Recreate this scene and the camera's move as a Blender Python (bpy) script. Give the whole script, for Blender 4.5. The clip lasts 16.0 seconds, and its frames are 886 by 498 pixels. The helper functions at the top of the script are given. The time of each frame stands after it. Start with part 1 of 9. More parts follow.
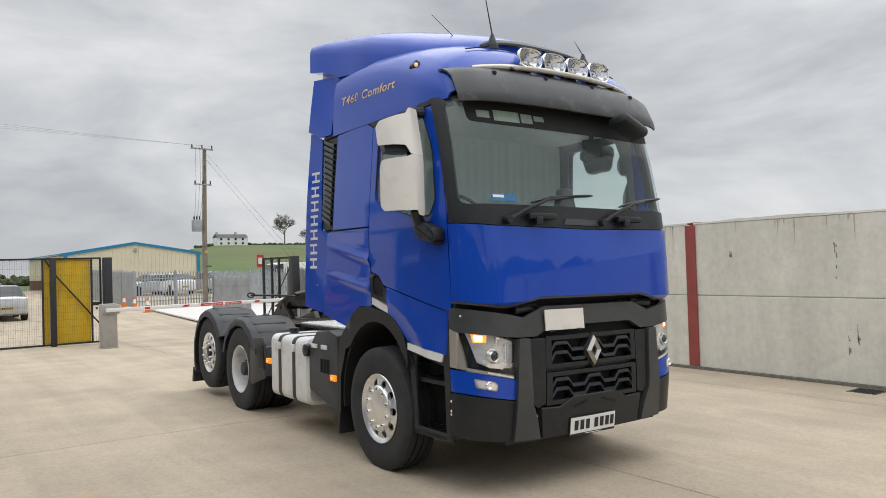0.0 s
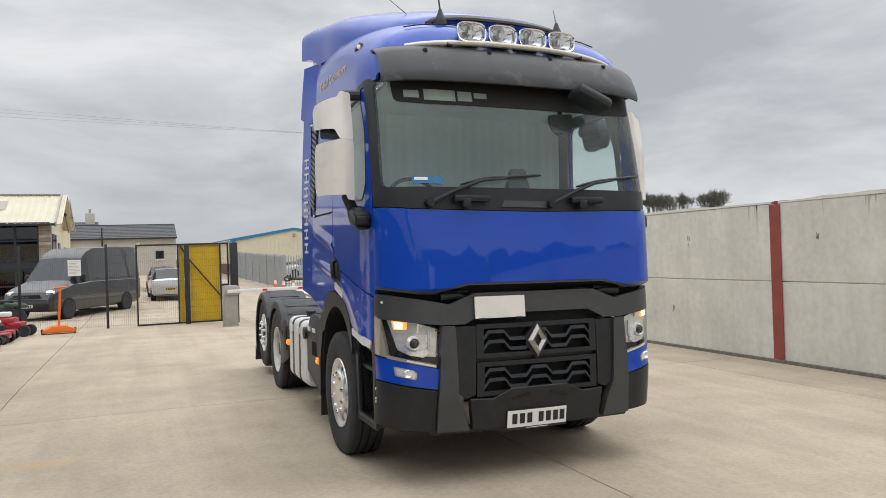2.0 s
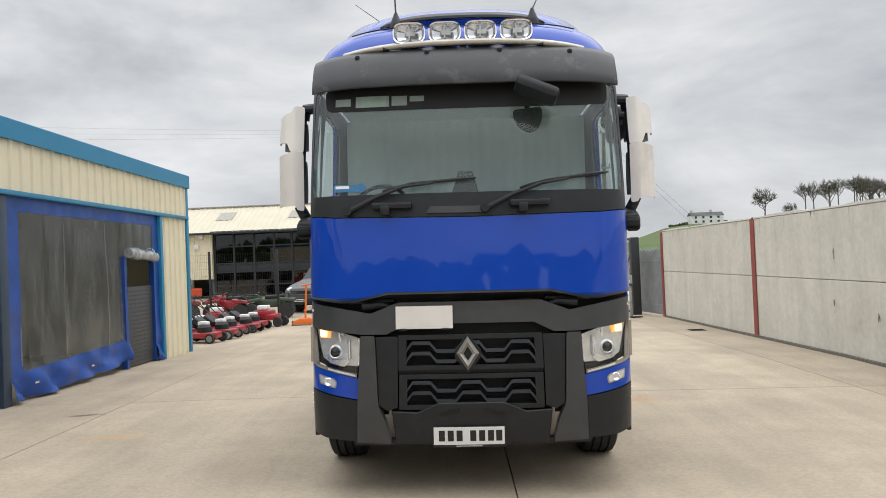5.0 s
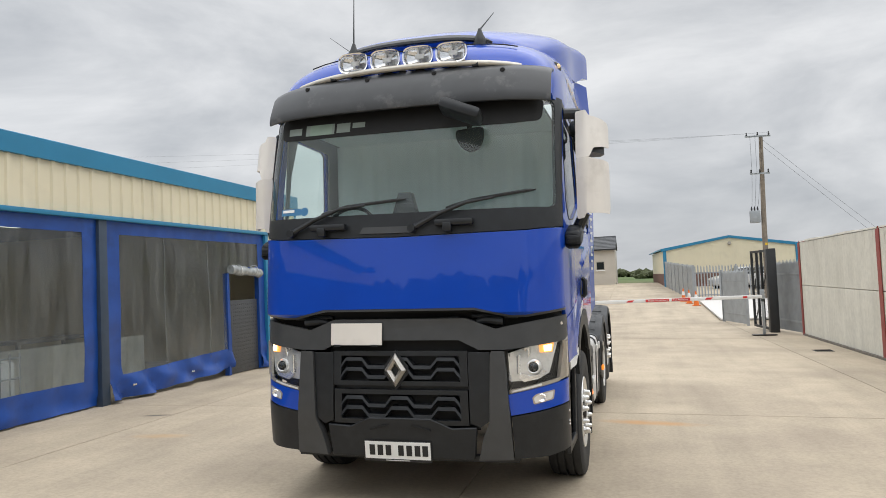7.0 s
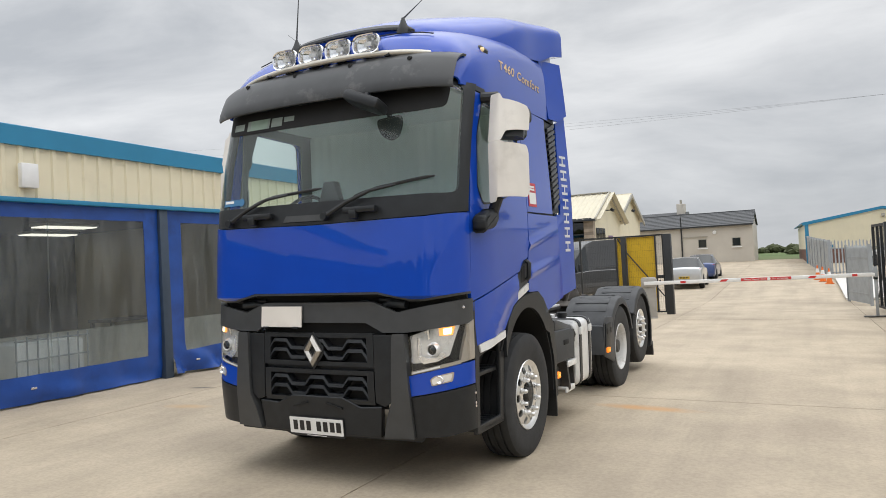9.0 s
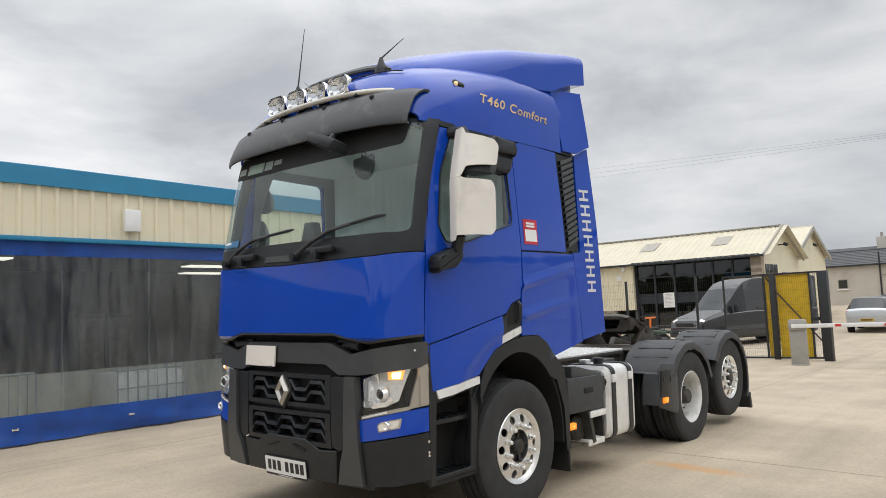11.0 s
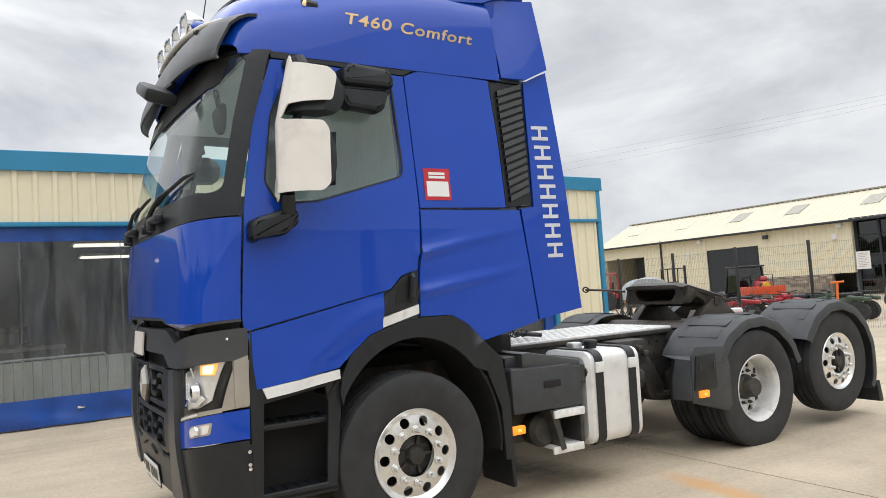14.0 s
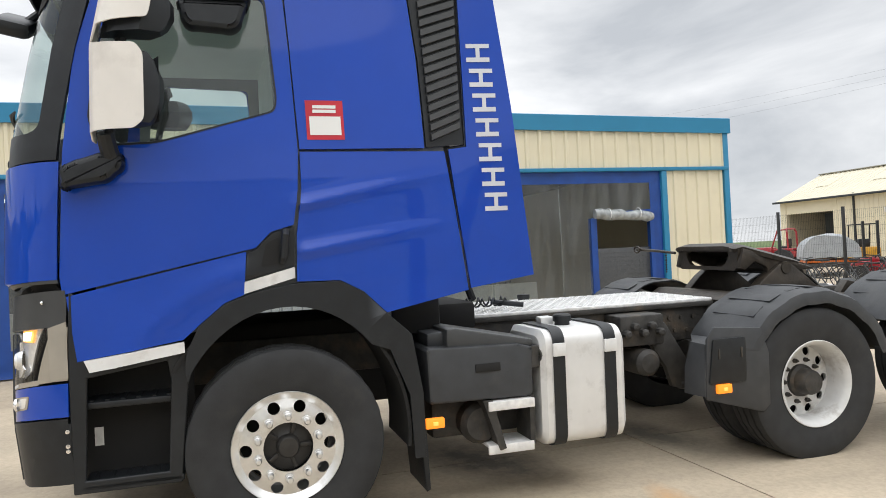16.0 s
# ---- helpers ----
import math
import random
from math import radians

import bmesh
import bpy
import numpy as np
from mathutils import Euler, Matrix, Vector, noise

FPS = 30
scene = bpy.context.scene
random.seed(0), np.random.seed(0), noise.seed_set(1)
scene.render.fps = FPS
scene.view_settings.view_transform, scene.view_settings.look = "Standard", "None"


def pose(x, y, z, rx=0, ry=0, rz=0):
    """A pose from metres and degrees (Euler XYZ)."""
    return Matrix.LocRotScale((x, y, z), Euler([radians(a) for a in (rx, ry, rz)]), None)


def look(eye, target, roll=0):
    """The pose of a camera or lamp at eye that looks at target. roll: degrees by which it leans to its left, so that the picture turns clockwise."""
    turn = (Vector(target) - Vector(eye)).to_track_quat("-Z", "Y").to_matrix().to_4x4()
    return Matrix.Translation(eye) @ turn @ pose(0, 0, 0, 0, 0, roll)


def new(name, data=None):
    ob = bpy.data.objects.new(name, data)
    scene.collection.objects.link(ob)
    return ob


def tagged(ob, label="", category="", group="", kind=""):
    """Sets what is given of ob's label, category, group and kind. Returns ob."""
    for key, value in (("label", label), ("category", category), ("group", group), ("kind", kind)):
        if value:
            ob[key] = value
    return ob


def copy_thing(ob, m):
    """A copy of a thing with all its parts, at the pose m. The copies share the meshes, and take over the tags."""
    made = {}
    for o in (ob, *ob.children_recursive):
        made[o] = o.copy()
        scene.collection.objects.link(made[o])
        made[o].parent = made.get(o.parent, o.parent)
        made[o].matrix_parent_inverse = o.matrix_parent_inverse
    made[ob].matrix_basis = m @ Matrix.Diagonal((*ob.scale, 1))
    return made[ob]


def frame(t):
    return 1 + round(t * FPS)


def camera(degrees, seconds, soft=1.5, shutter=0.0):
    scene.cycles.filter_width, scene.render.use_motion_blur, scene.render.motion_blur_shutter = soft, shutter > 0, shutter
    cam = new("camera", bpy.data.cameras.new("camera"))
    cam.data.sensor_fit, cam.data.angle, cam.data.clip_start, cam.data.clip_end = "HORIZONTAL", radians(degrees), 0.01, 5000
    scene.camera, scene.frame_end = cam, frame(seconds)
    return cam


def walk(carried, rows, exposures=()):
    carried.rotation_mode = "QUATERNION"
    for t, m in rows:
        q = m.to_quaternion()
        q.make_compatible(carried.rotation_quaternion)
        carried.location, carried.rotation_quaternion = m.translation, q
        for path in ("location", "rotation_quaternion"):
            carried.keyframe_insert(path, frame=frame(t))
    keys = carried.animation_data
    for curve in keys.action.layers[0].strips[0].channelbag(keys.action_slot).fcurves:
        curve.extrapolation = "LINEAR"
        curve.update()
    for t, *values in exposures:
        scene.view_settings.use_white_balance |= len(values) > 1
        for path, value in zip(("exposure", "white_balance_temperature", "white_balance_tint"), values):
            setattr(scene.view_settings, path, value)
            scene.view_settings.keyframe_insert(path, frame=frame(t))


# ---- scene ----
cam = camera(62.8, 16.0, soft=0.9)
METRES, EYE, TILT, LEAN, TURN = 15.0, 1.82, 0.0, 0.0, -36.2
ROWS = [
    (0.0, 0.0, 0.0, 0.0, 0.04, 1.24, 1.73),
    (0.5, 0.0294, 0.0022, -0.0008, 2.04, 1.26, 3.02),
    (1.0, 0.0584, 0.0088, -0.0004, 5.43, 0.88, 2.8),
    (1.5, 0.0943, 0.0109, -0.0012, 10.2, 1.15, 1.02),
    (2.0, 0.122, 0.0247, -0.003, 13.21, 0.33, 1.9),
    (2.5, 0.1486, 0.0403, -0.0019, 16.85, 0.09, 3.12),
    (3.0, 0.1812, 0.0491, -0.0022, 20.18, 0.76, 1.66),
    (3.5, 0.2057, 0.0645, -0.0035, 23.47, 0.55, 1.92),
    (6.0, 0.3419, 0.1499, -0.0044, 44.53, 1.15, 1.71),
    (6.5, 0.361, 0.1724, -0.0057, 46.92, 1.5, 1.71),
    (7.0, 0.383, 0.1931, -0.0058, 50.89, 2.49, 2.49),
    (7.5, 0.4062, 0.2134, -0.0053, 54.1, 2.11, 2.9),
    (8.0, 0.4199, 0.2384, -0.0072, 57.29, 1.89, 1.03),
    (8.5, 0.442, 0.2628, -0.0088, 60.17, 1.67, 2.14),
    (9.0, 0.4581, 0.2877, -0.0082, 62.27, 1.33, 3.02),
    (11.5, 0.4847, 0.4252, -0.0132, 80.86, 4.6, 1.72),
    (12.0, 0.4789, 0.4526, -0.0149, 84.09, 1.79, 2.11),
    (12.5, 0.4634, 0.4812, -0.0149, 82.76, 1.46, 2.86),
    (13.0, 0.4543, 0.5144, -0.0173, 86.16, 1.62, 2.35),
    (13.5, 0.4354, 0.5426, -0.0186, 89.84, 1.12, 3.39),
    (14.0, 0.4167, 0.5693, -0.0174, 93.78, 3.54, 3.86),
    (14.5, 0.4036, 0.5965, -0.0171, 103.82, 6.32, 2.41),
    (15.0, 0.3788, 0.617, -0.0189, 108.17, 9.26, 3.05),
    (15.5, 0.3547, 0.6438, -0.0195, 107.87, 5.6, 2.59),
    (16.0, 0.3309, 0.6715, -0.02, 108.0, 0.57, 2.76),
]
walk(cam, [(t, pose(0, 0, EYE, TILT, LEAN, TURN) @ pose(METRES * x, METRES * y, METRES * z, 90 + pitch, roll, yaw)) for t, x, y, z, yaw, pitch, roll in ROWS],
     [(0.0, -0.03), (2.5, 0.0), (7.0, 0.05), (9.0, 0.05), (11.5, -0.04), (12.5, 0.1), (14.0, 0.19), (15.0, 0.11), (15.5, 0.19), (16.0, 0.22)])

# ---- light ----
# An overcast sky: a Nishita sky seen through a broken layer of grey cloud, and one very soft sun.
world = bpy.data.worlds.new("overcast")
scene.world = world
world.use_nodes = True
wn, wl = world.node_tree.nodes, world.node_tree.links
wn.clear()
w_out = wn.new("ShaderNodeOutputWorld")
w_bg = wn.new("ShaderNodeBackground")
w_bg2 = wn.new("ShaderNodeBackground")
w_mix = wn.new("ShaderNodeMixShader")
sky = wn.new("ShaderNodeTexSky")
sky.sky_type, sky.sun_disc = "NISHITA", False
sky.sun_elevation, sky.sun_rotation = radians(62), radians(87)
wl.new(sky.outputs[0], w_bg.inputs[0])
w_bg.inputs[1].default_value = 0.07
co = wn.new("ShaderNodeTexCoord")
sep = wn.new("ShaderNodeSeparateXYZ")
wl.new(co.outputs["Generated"], sep.inputs[0])
mapn = wn.new("ShaderNodeMapping")
mapn.inputs["Scale"].default_value = (1.0, 1.0, 2.8)
wl.new(co.outputs["Generated"], mapn.inputs[0])
n1 = wn.new("ShaderNodeTexNoise")
n1.inputs["Scale"].default_value, n1.inputs["Detail"].default_value, n1.inputs["Roughness"].default_value = 2.3, 8, 0.56
n1.inputs["Distortion"].default_value = 0.35
wl.new(mapn.outputs[0], n1.inputs["Vector"])
ramp = wn.new("ShaderNodeValToRGB")
ramp.color_ramp.elements[0].position, ramp.color_ramp.elements[1].position = 0.34, 0.66
ramp.color_ramp.elements[0].color = (0.49, 0.515, 0.55, 1)
ramp.color_ramp.elements[1].color = (0.90, 0.91, 0.925, 1)
wl.new(n1.outputs["Fac"], ramp.inputs[0])
up = wn.new("ShaderNodeMapRange")
up.inputs["From Min"].default_value, up.inputs["From Max"].default_value = 0.38, 0.80
up.inputs["To Min"].default_value, up.inputs["To Max"].default_value = 1.0, 2.65
wl.new(sep.outputs["Z"], up.inputs["Value"])
west, north, thin, level = (wn.new("ShaderNodeMapRange"), wn.new("ShaderNodeMath"), wn.new("ShaderNodeMath"), wn.new("ShaderNodeMath"))
west.inputs["From Min"].default_value, west.inputs["From Max"].default_value = 0.0, -1.0
west.inputs["To Min"].default_value, west.inputs["To Max"].default_value = 1.0, 1.12
north.operation, north.inputs[1].default_value = "MULTIPLY", -0.08
thin.operation, level.operation = "ADD", "MULTIPLY"
wl.new(sep.outputs["X"], west.inputs["Value"])
wl.new(sep.outputs["Y"], north.inputs[0])
wl.new(west.outputs[0], thin.inputs[0])
wl.new(north.outputs[0], thin.inputs[1])
wl.new(thin.outputs[0], level.inputs[0])
wl.new(up.outputs[0], level.inputs[1])
wl.new(ramp.outputs[0], w_bg2.inputs[0])
wl.new(level.outputs[0], w_bg2.inputs[1])
w_mix.inputs[0].default_value = 0.94
wl.new(w_bg.outputs[0], w_mix.inputs[1])
wl.new(w_bg2.outputs[0], w_mix.inputs[2])
wl.new(w_mix.outputs[0], w_out.inputs[0])

sun = new("sun", bpy.data.lights.new("sun", "SUN"))
sun.data.energy, sun.data.angle, sun.data.color = 0.8, radians(85), (1.0, 0.965, 0.91)
sun.matrix_world = look((0, 0, 50), (-27, -2, 0))


# ---- materials ----
def mat(name, col, rough=0.6, metal=0.0, coat=0.0, var=0.12, scale=6.0, bump=0.0, bscale=60.0, dark=None, dscale=1.5, dlo=0.55, dhi=0.75, spec=0.5, objrand=0.0, fine=None, streak=None):
    """Principled paint, plastic, metal or stone: base colour varied by fine noise, with stains of the colour dark and bump."""
    m = bpy.data.materials.new(name)
    m.use_nodes = True
    n, l = m.node_tree.nodes, m.node_tree.links
    b = n["Principled BSDF"]
    b.inputs["Roughness"].default_value, b.inputs["Metallic"].default_value = rough, metal
    b.inputs["Coat Weight"].default_value, b.inputs["Coat Roughness"].default_value = coat, 0.03
    b.inputs["Specular IOR Level"].default_value = spec
    tc = n.new("ShaderNodeTexCoord")
    nz = n.new("ShaderNodeTexNoise")
    nz.inputs["Scale"].default_value, nz.inputs["Detail"].default_value = scale, 6
    l.new(tc.outputs["Object"], nz.inputs["Vector"])
    mr = n.new("ShaderNodeMapRange")
    mr.inputs["From Min"].default_value, mr.inputs["From Max"].default_value = 0.3, 0.7
    mr.inputs["To Min"].default_value, mr.inputs["To Max"].default_value = 1 - var, 1 + var
    l.new(nz.outputs["Fac"], mr.inputs["Value"])
    mul = n.new("ShaderNodeVectorMath")
    mul.operation = "SCALE"
    mul.inputs[0].default_value = col
    l.new(mr.outputs[0], mul.inputs["Scale"])
    out = mul.outputs[0]
    if objrand:
        oi = n.new("ShaderNodeObjectInfo")
        m3 = n.new("ShaderNodeMapRange")
        m3.inputs["To Min"].default_value, m3.inputs["To Max"].default_value = 1 - objrand, 1 + objrand
        l.new(oi.outputs["Random"], m3.inputs["Value"])
        mu2 = n.new("ShaderNodeVectorMath")
        mu2.operation = "SCALE"
        l.new(out, mu2.inputs[0])
        l.new(m3.outputs[0], mu2.inputs["Scale"])
        out = mu2.outputs[0]
    if dark:
        nd = n.new("ShaderNodeTexNoise")
        nd.inputs["Scale"].default_value, nd.inputs["Detail"].default_value, nd.inputs["Roughness"].default_value = dscale, 8, 0.62
        l.new(tc.outputs["Object"], nd.inputs["Vector"])
        m2 = n.new("ShaderNodeMapRange")
        m2.inputs["From Min"].default_value, m2.inputs["From Max"].default_value = dlo, dhi
        l.new(nd.outputs["Fac"], m2.inputs["Value"])
        mx = n.new("ShaderNodeMix")
        mx.data_type = "RGBA"
        l.new(m2.outputs[0], mx.inputs["Factor"])
        l.new(out, mx.inputs["A"])
        mx.inputs["B"].default_value = (*dark, 1)
        out = mx.outputs["Result"]
    for sc, lo, hi, vec in ([(fine[0], 1 - fine[1], 1 + fine[1], None)] if fine else []) + ([(1.0, 1 - streak[3], 1.0, streak[:3])] if streak else []):
        nf, mf, mq = n.new("ShaderNodeTexNoise"), n.new("ShaderNodeMapRange"), n.new("ShaderNodeVectorMath")
        nf.inputs["Scale"].default_value, nf.inputs["Detail"].default_value, nf.inputs["Roughness"].default_value = sc, 7, 0.65
        if vec:
            mp = n.new("ShaderNodeMapping")
            mp.inputs["Scale"].default_value = vec
            l.new(tc.outputs["Object"], mp.inputs[0])
            l.new(mp.outputs[0], nf.inputs["Vector"])
        else:
            l.new(tc.outputs["Object"], nf.inputs["Vector"])
        mf.inputs["From Min"].default_value, mf.inputs["From Max"].default_value = 0.32, 0.6
        mf.inputs["To Min"].default_value, mf.inputs["To Max"].default_value = lo, hi
        l.new(nf.outputs["Fac"], mf.inputs["Value"])
        mq.operation = "SCALE"
        l.new(out, mq.inputs[0])
        l.new(mf.outputs[0], mq.inputs["Scale"])
        out = mq.outputs[0]
    l.new(out, b.inputs["Base Color"])
    if bump:
        nb = n.new("ShaderNodeTexNoise")
        nb.inputs["Scale"].default_value, nb.inputs["Detail"].default_value = bscale, 4
        l.new(tc.outputs["Object"], nb.inputs["Vector"])
        bp = n.new("ShaderNodeBump")
        bp.inputs["Strength"].default_value, bp.inputs["Distance"].default_value = bump, 0.01
        l.new(nb.outputs["Fac"], bp.inputs["Height"])
        l.new(bp.outputs[0], b.inputs["Normal"])
    return m


def glass_mat(name, tint, rough=0.02, f0=1.5, haze=0.0, haze_col=(0.5, 0.5, 0.5), hscale=2.0, hmap=(1, 1, 0.6), swing=(0.6, 1.35), crinkle=0.0):
    """Thin glass or clear sheet: tinted see-through, with a Fresnel gloss and, if asked for, an uneven diffuse haze:
    dirt on the PVC, added brightness on the cab glass.
    """
    m = bpy.data.materials.new(name)
    m.use_nodes = True
    n, l = m.node_tree.nodes, m.node_tree.links
    n.clear()
    o = n.new("ShaderNodeOutputMaterial")
    tr, gl, lw, mx = n.new("ShaderNodeBsdfTransparent"), n.new("ShaderNodeBsdfGlossy"), n.new("ShaderNodeLayerWeight"), n.new("ShaderNodeMixShader")
    tr.inputs[0].default_value = (*tint, 1)
    gl.inputs["Roughness"].default_value = rough
    lw.inputs["Blend"].default_value = 0.5
    r0 = 1.8 * ((f0 - 1) / (f0 + 1)) ** 2
    pw, fr = n.new("ShaderNodeMath"), n.new("ShaderNodeMath")
    pw.operation, pw.inputs[1].default_value = "POWER", 5.0
    l.new(lw.outputs["Facing"], pw.inputs[0])
    fr.operation, fr.inputs[1].default_value, fr.inputs[2].default_value = "MULTIPLY_ADD", 1 - r0, r0
    l.new(pw.outputs[0], fr.inputs[0])
    base = tr.outputs[0]
    if crinkle:
        tk, mk, nk, bk = n.new("ShaderNodeTexCoord"), n.new("ShaderNodeMapping"), n.new("ShaderNodeTexNoise"), n.new("ShaderNodeBump")
        mk.inputs["Scale"].default_value = (1, 3.0, 0.8)
        nk.inputs["Scale"].default_value, nk.inputs["Detail"].default_value, nk.inputs["Distortion"].default_value = 2.2, 5, 1.2
        bk.inputs["Strength"].default_value, bk.inputs["Distance"].default_value = crinkle, 0.05
        l.new(tk.outputs["Object"], mk.inputs[0])
        l.new(mk.outputs[0], nk.inputs["Vector"])
        l.new(nk.outputs["Fac"], bk.inputs["Height"])
        l.new(bk.outputs[0], gl.inputs["Normal"])
    if haze:
        df, m2, nz, mr, tc = n.new("ShaderNodeBsdfDiffuse"), n.new("ShaderNodeMixShader"), n.new("ShaderNodeTexNoise"), n.new("ShaderNodeMapRange"), n.new("ShaderNodeTexCoord")
        mp = n.new("ShaderNodeMapping")
        mp.inputs["Scale"].default_value = hmap
        l.new(tc.outputs["Object"], mp.inputs[0])
        df.inputs[0].default_value = (*haze_col, 1)
        nz.inputs["Scale"].default_value, nz.inputs["Detail"].default_value, nz.inputs["Roughness"].default_value = hscale, 9, 0.65
        l.new(mp.outputs[0], nz.inputs["Vector"])
        mr.inputs["From Min"].default_value, mr.inputs["From Max"].default_value = 0.3, 0.75
        mr.inputs["To Min"].default_value, mr.inputs["To Max"].default_value = haze * swing[0], haze * swing[1]
        l.new(nz.outputs["Fac"], mr.inputs["Value"])
        l.new(mr.outputs[0], m2.inputs[0])
        l.new(base, m2.inputs[1])
        l.new(df.outputs[0], m2.inputs[2])
        base = m2.outputs[0]
    l.new(fr.outputs[0], mx.inputs[0])
    l.new(base, mx.inputs[1])
    l.new(gl.outputs[0], mx.inputs[2])
    l.new(mx.outputs[0], o.inputs[0])
    return m


def glow_mat(name, col, strength):
    m = bpy.data.materials.new(name)
    m.use_nodes = True
    b = m.node_tree.nodes["Principled BSDF"]
    b.inputs["Base Color"].default_value = (*col, 1)
    b.inputs["Emission Color"].default_value = (*col, 1)
    b.inputs["Emission Strength"].default_value = strength
    return m


BLUE = mat("blue_truck_paint", (0.0042, 0.055, 0.41), rough=0.35, coat=0.85, var=0.04, scale=3, dark=(0.0045, 0.053, 0.39), dscale=2.2, spec=0.12)
BLACK = mat("black_plastic", (0.0125, 0.0145, 0.017), rough=0.42, var=0.2, scale=12, bump=0.08, bscale=240, dark=(0.021, 0.023, 0.025), dscale=3, spec=0.42)
GREY = mat("dark_grey_plastic", (0.052, 0.054, 0.056), rough=0.36, var=0.1, scale=9, bump=0.1, bscale=300, dark=(0.048, 0.049, 0.051), dscale=4, spec=0.45)
VISOR = mat("weathered_grey_visor", (0.042, 0.044, 0.047), rough=0.4, var=0.15, scale=5, dark=(0.10, 0.10, 0.10), dscale=3.4, dlo=0.56, dhi=0.66)
RUBBER = mat("tyre_rubber", (0.0235, 0.0245, 0.026), rough=0.78, var=0.25, scale=8, bump=0.1, bscale=200, dark=(0.038, 0.035, 0.031), dscale=4, dlo=0.58, dhi=0.8)
MUDG = mat("grey_rubbery_mudguard", (0.036, 0.0385, 0.042), rough=0.52, var=0.15, scale=10, bump=0.1, bscale=200, dark=(0.055, 0.056, 0.057), dscale=4)
# Near-black that carries the shade of slots, recesses and backings; also plain black parts.
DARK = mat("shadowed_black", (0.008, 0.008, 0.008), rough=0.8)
STEEL = mat("dirty_chassis_steel", (0.045, 0.043, 0.04), rough=0.6, metal=0.2, var=0.3, scale=14, bump=0.25, bscale=60, dark=(0.11, 0.085, 0.06), dscale=5, dlo=0.52, dhi=0.72)
GREASE = mat("greasy_fifth_wheel_steel", (0.042, 0.035, 0.028), rough=0.42, metal=0.3, var=0.35, scale=10, bump=0.3, bscale=40, dark=(0.075, 0.055, 0.038), dscale=6)
ALLOY = mat("polished_alloy", (0.82, 0.82, 0.81), rough=0.3, metal=0.85, var=0.06, scale=20, dark=(0.55, 0.53, 0.5), dscale=7, dlo=0.56, dhi=0.8)
CHROME = mat("chrome", (0.85, 0.85, 0.86), rough=0.12, metal=1.0, var=0.03)
BAR = mat("brushed_steel_bar", (0.56, 0.53, 0.47), rough=0.42, metal=0.7, var=0.08, scale=30)
RIMW = mat("silver_painted_rim", (0.62, 0.62, 0.61), rough=0.45, var=0.1, scale=9, dark=(0.33, 0.3, 0.27), dscale=6)
WHITE = mat("white_guard_plastic", (0.74, 0.70, 0.645), rough=0.4, var=0.05, scale=4, dark=(0.60, 0.56, 0.51), dscale=3)
TANK = mat("silver_fuel_tank", (0.74, 0.74, 0.73), rough=0.45, metal=0.25, var=0.06, scale=5, dark=(0.5, 0.49, 0.47), dscale=4, dlo=0.55, dhi=0.75)
DECKM = mat("aluminium_tread_plate", (0.80, 0.80, 0.79), rough=0.4, metal=0.2, var=0.15, scale=20, dark=(0.55, 0.53, 0.50), dscale=5)
TRIMW = mat("white_trim", (0.72, 0.72, 0.71), rough=0.4, dark=(0.5, 0.49, 0.46), dscale=6)
AMBER = glow_mat("amber_lamp", (1.0, 0.27, 0.02), 0.7)
AMBERLIT = glow_mat("lit_amber_lamp", (1.0, 0.42, 0.09), 0.9)
MARKER = glow_mat("dim_marker_bulb", (0.85, 0.62, 0.32), 0.45)
LAMPGLOW = glow_mat("lit_side_lamp", (1.0, 0.82, 0.56), 3.0)
REDLENS = mat("red_lens", (0.45, 0.02, 0.02), rough=0.2)
# The pale haze in both cab glasses brightens them in place of reflected light.
SCREEN = glass_mat("tinted_windscreen", (0.87, 0.95, 0.94), f0=1.4, haze=0.06, haze_col=(0.50, 0.62, 0.60), hscale=1.2)
SIDEGLASS = glass_mat("tinted_side_glass", (0.80, 0.89, 0.86), f0=1.55, haze=0.06, haze_col=(0.50, 0.55, 0.55), hscale=1.2)
LENS = glass_mat("clear_lens", (0.93, 0.94, 0.95), f0=1.45)
REFLECTOR = mat("lamp_reflector", (0.95, 0.95, 0.95), rough=0.14, metal=0.75, var=0.1, scale=30)
BOWL = mat("silver_lamp_bowl", (0.92, 0.92, 0.91), rough=0.18, metal=0.6, var=0.12, scale=22)
SMOKED = mat("smoked_silver_return", (0.42, 0.39, 0.34), rough=0.25, metal=0.4, var=0.08)
HUBDARK = mat("dark_wheel_hub", (0.035, 0.033, 0.031), rough=0.45, metal=0.3, var=0.2, scale=20)
CABIN = mat("dark_grey_cab_trim", (0.20, 0.215, 0.22), rough=0.75, var=0.1)
CABINL = mat("light_grey_cab_trim", (0.70, 0.80, 0.80), rough=0.8, var=0.04)
PLATEW = mat("white_plate", (0.78, 0.78, 0.76), rough=0.35, var=0.02)
INK = mat("black_ink", (0.015, 0.015, 0.017), rough=0.4)
GOLD = mat("gold_lettering", (0.74, 0.53, 0.26), rough=0.35, var=0.05)
SILVERTXT = mat("silver_lettering", (0.62, 0.64, 0.68), rough=0.3, var=0.05)
LABELR = mat("red_sticker", (0.50, 0.02, 0.035), rough=0.35)
BADGE = mat("metal_badge", (0.42, 0.40, 0.37), rough=0.28, metal=0.7)
STICKB = mat("blue_sticker", (0.03, 0.16, 0.33), rough=0.3)

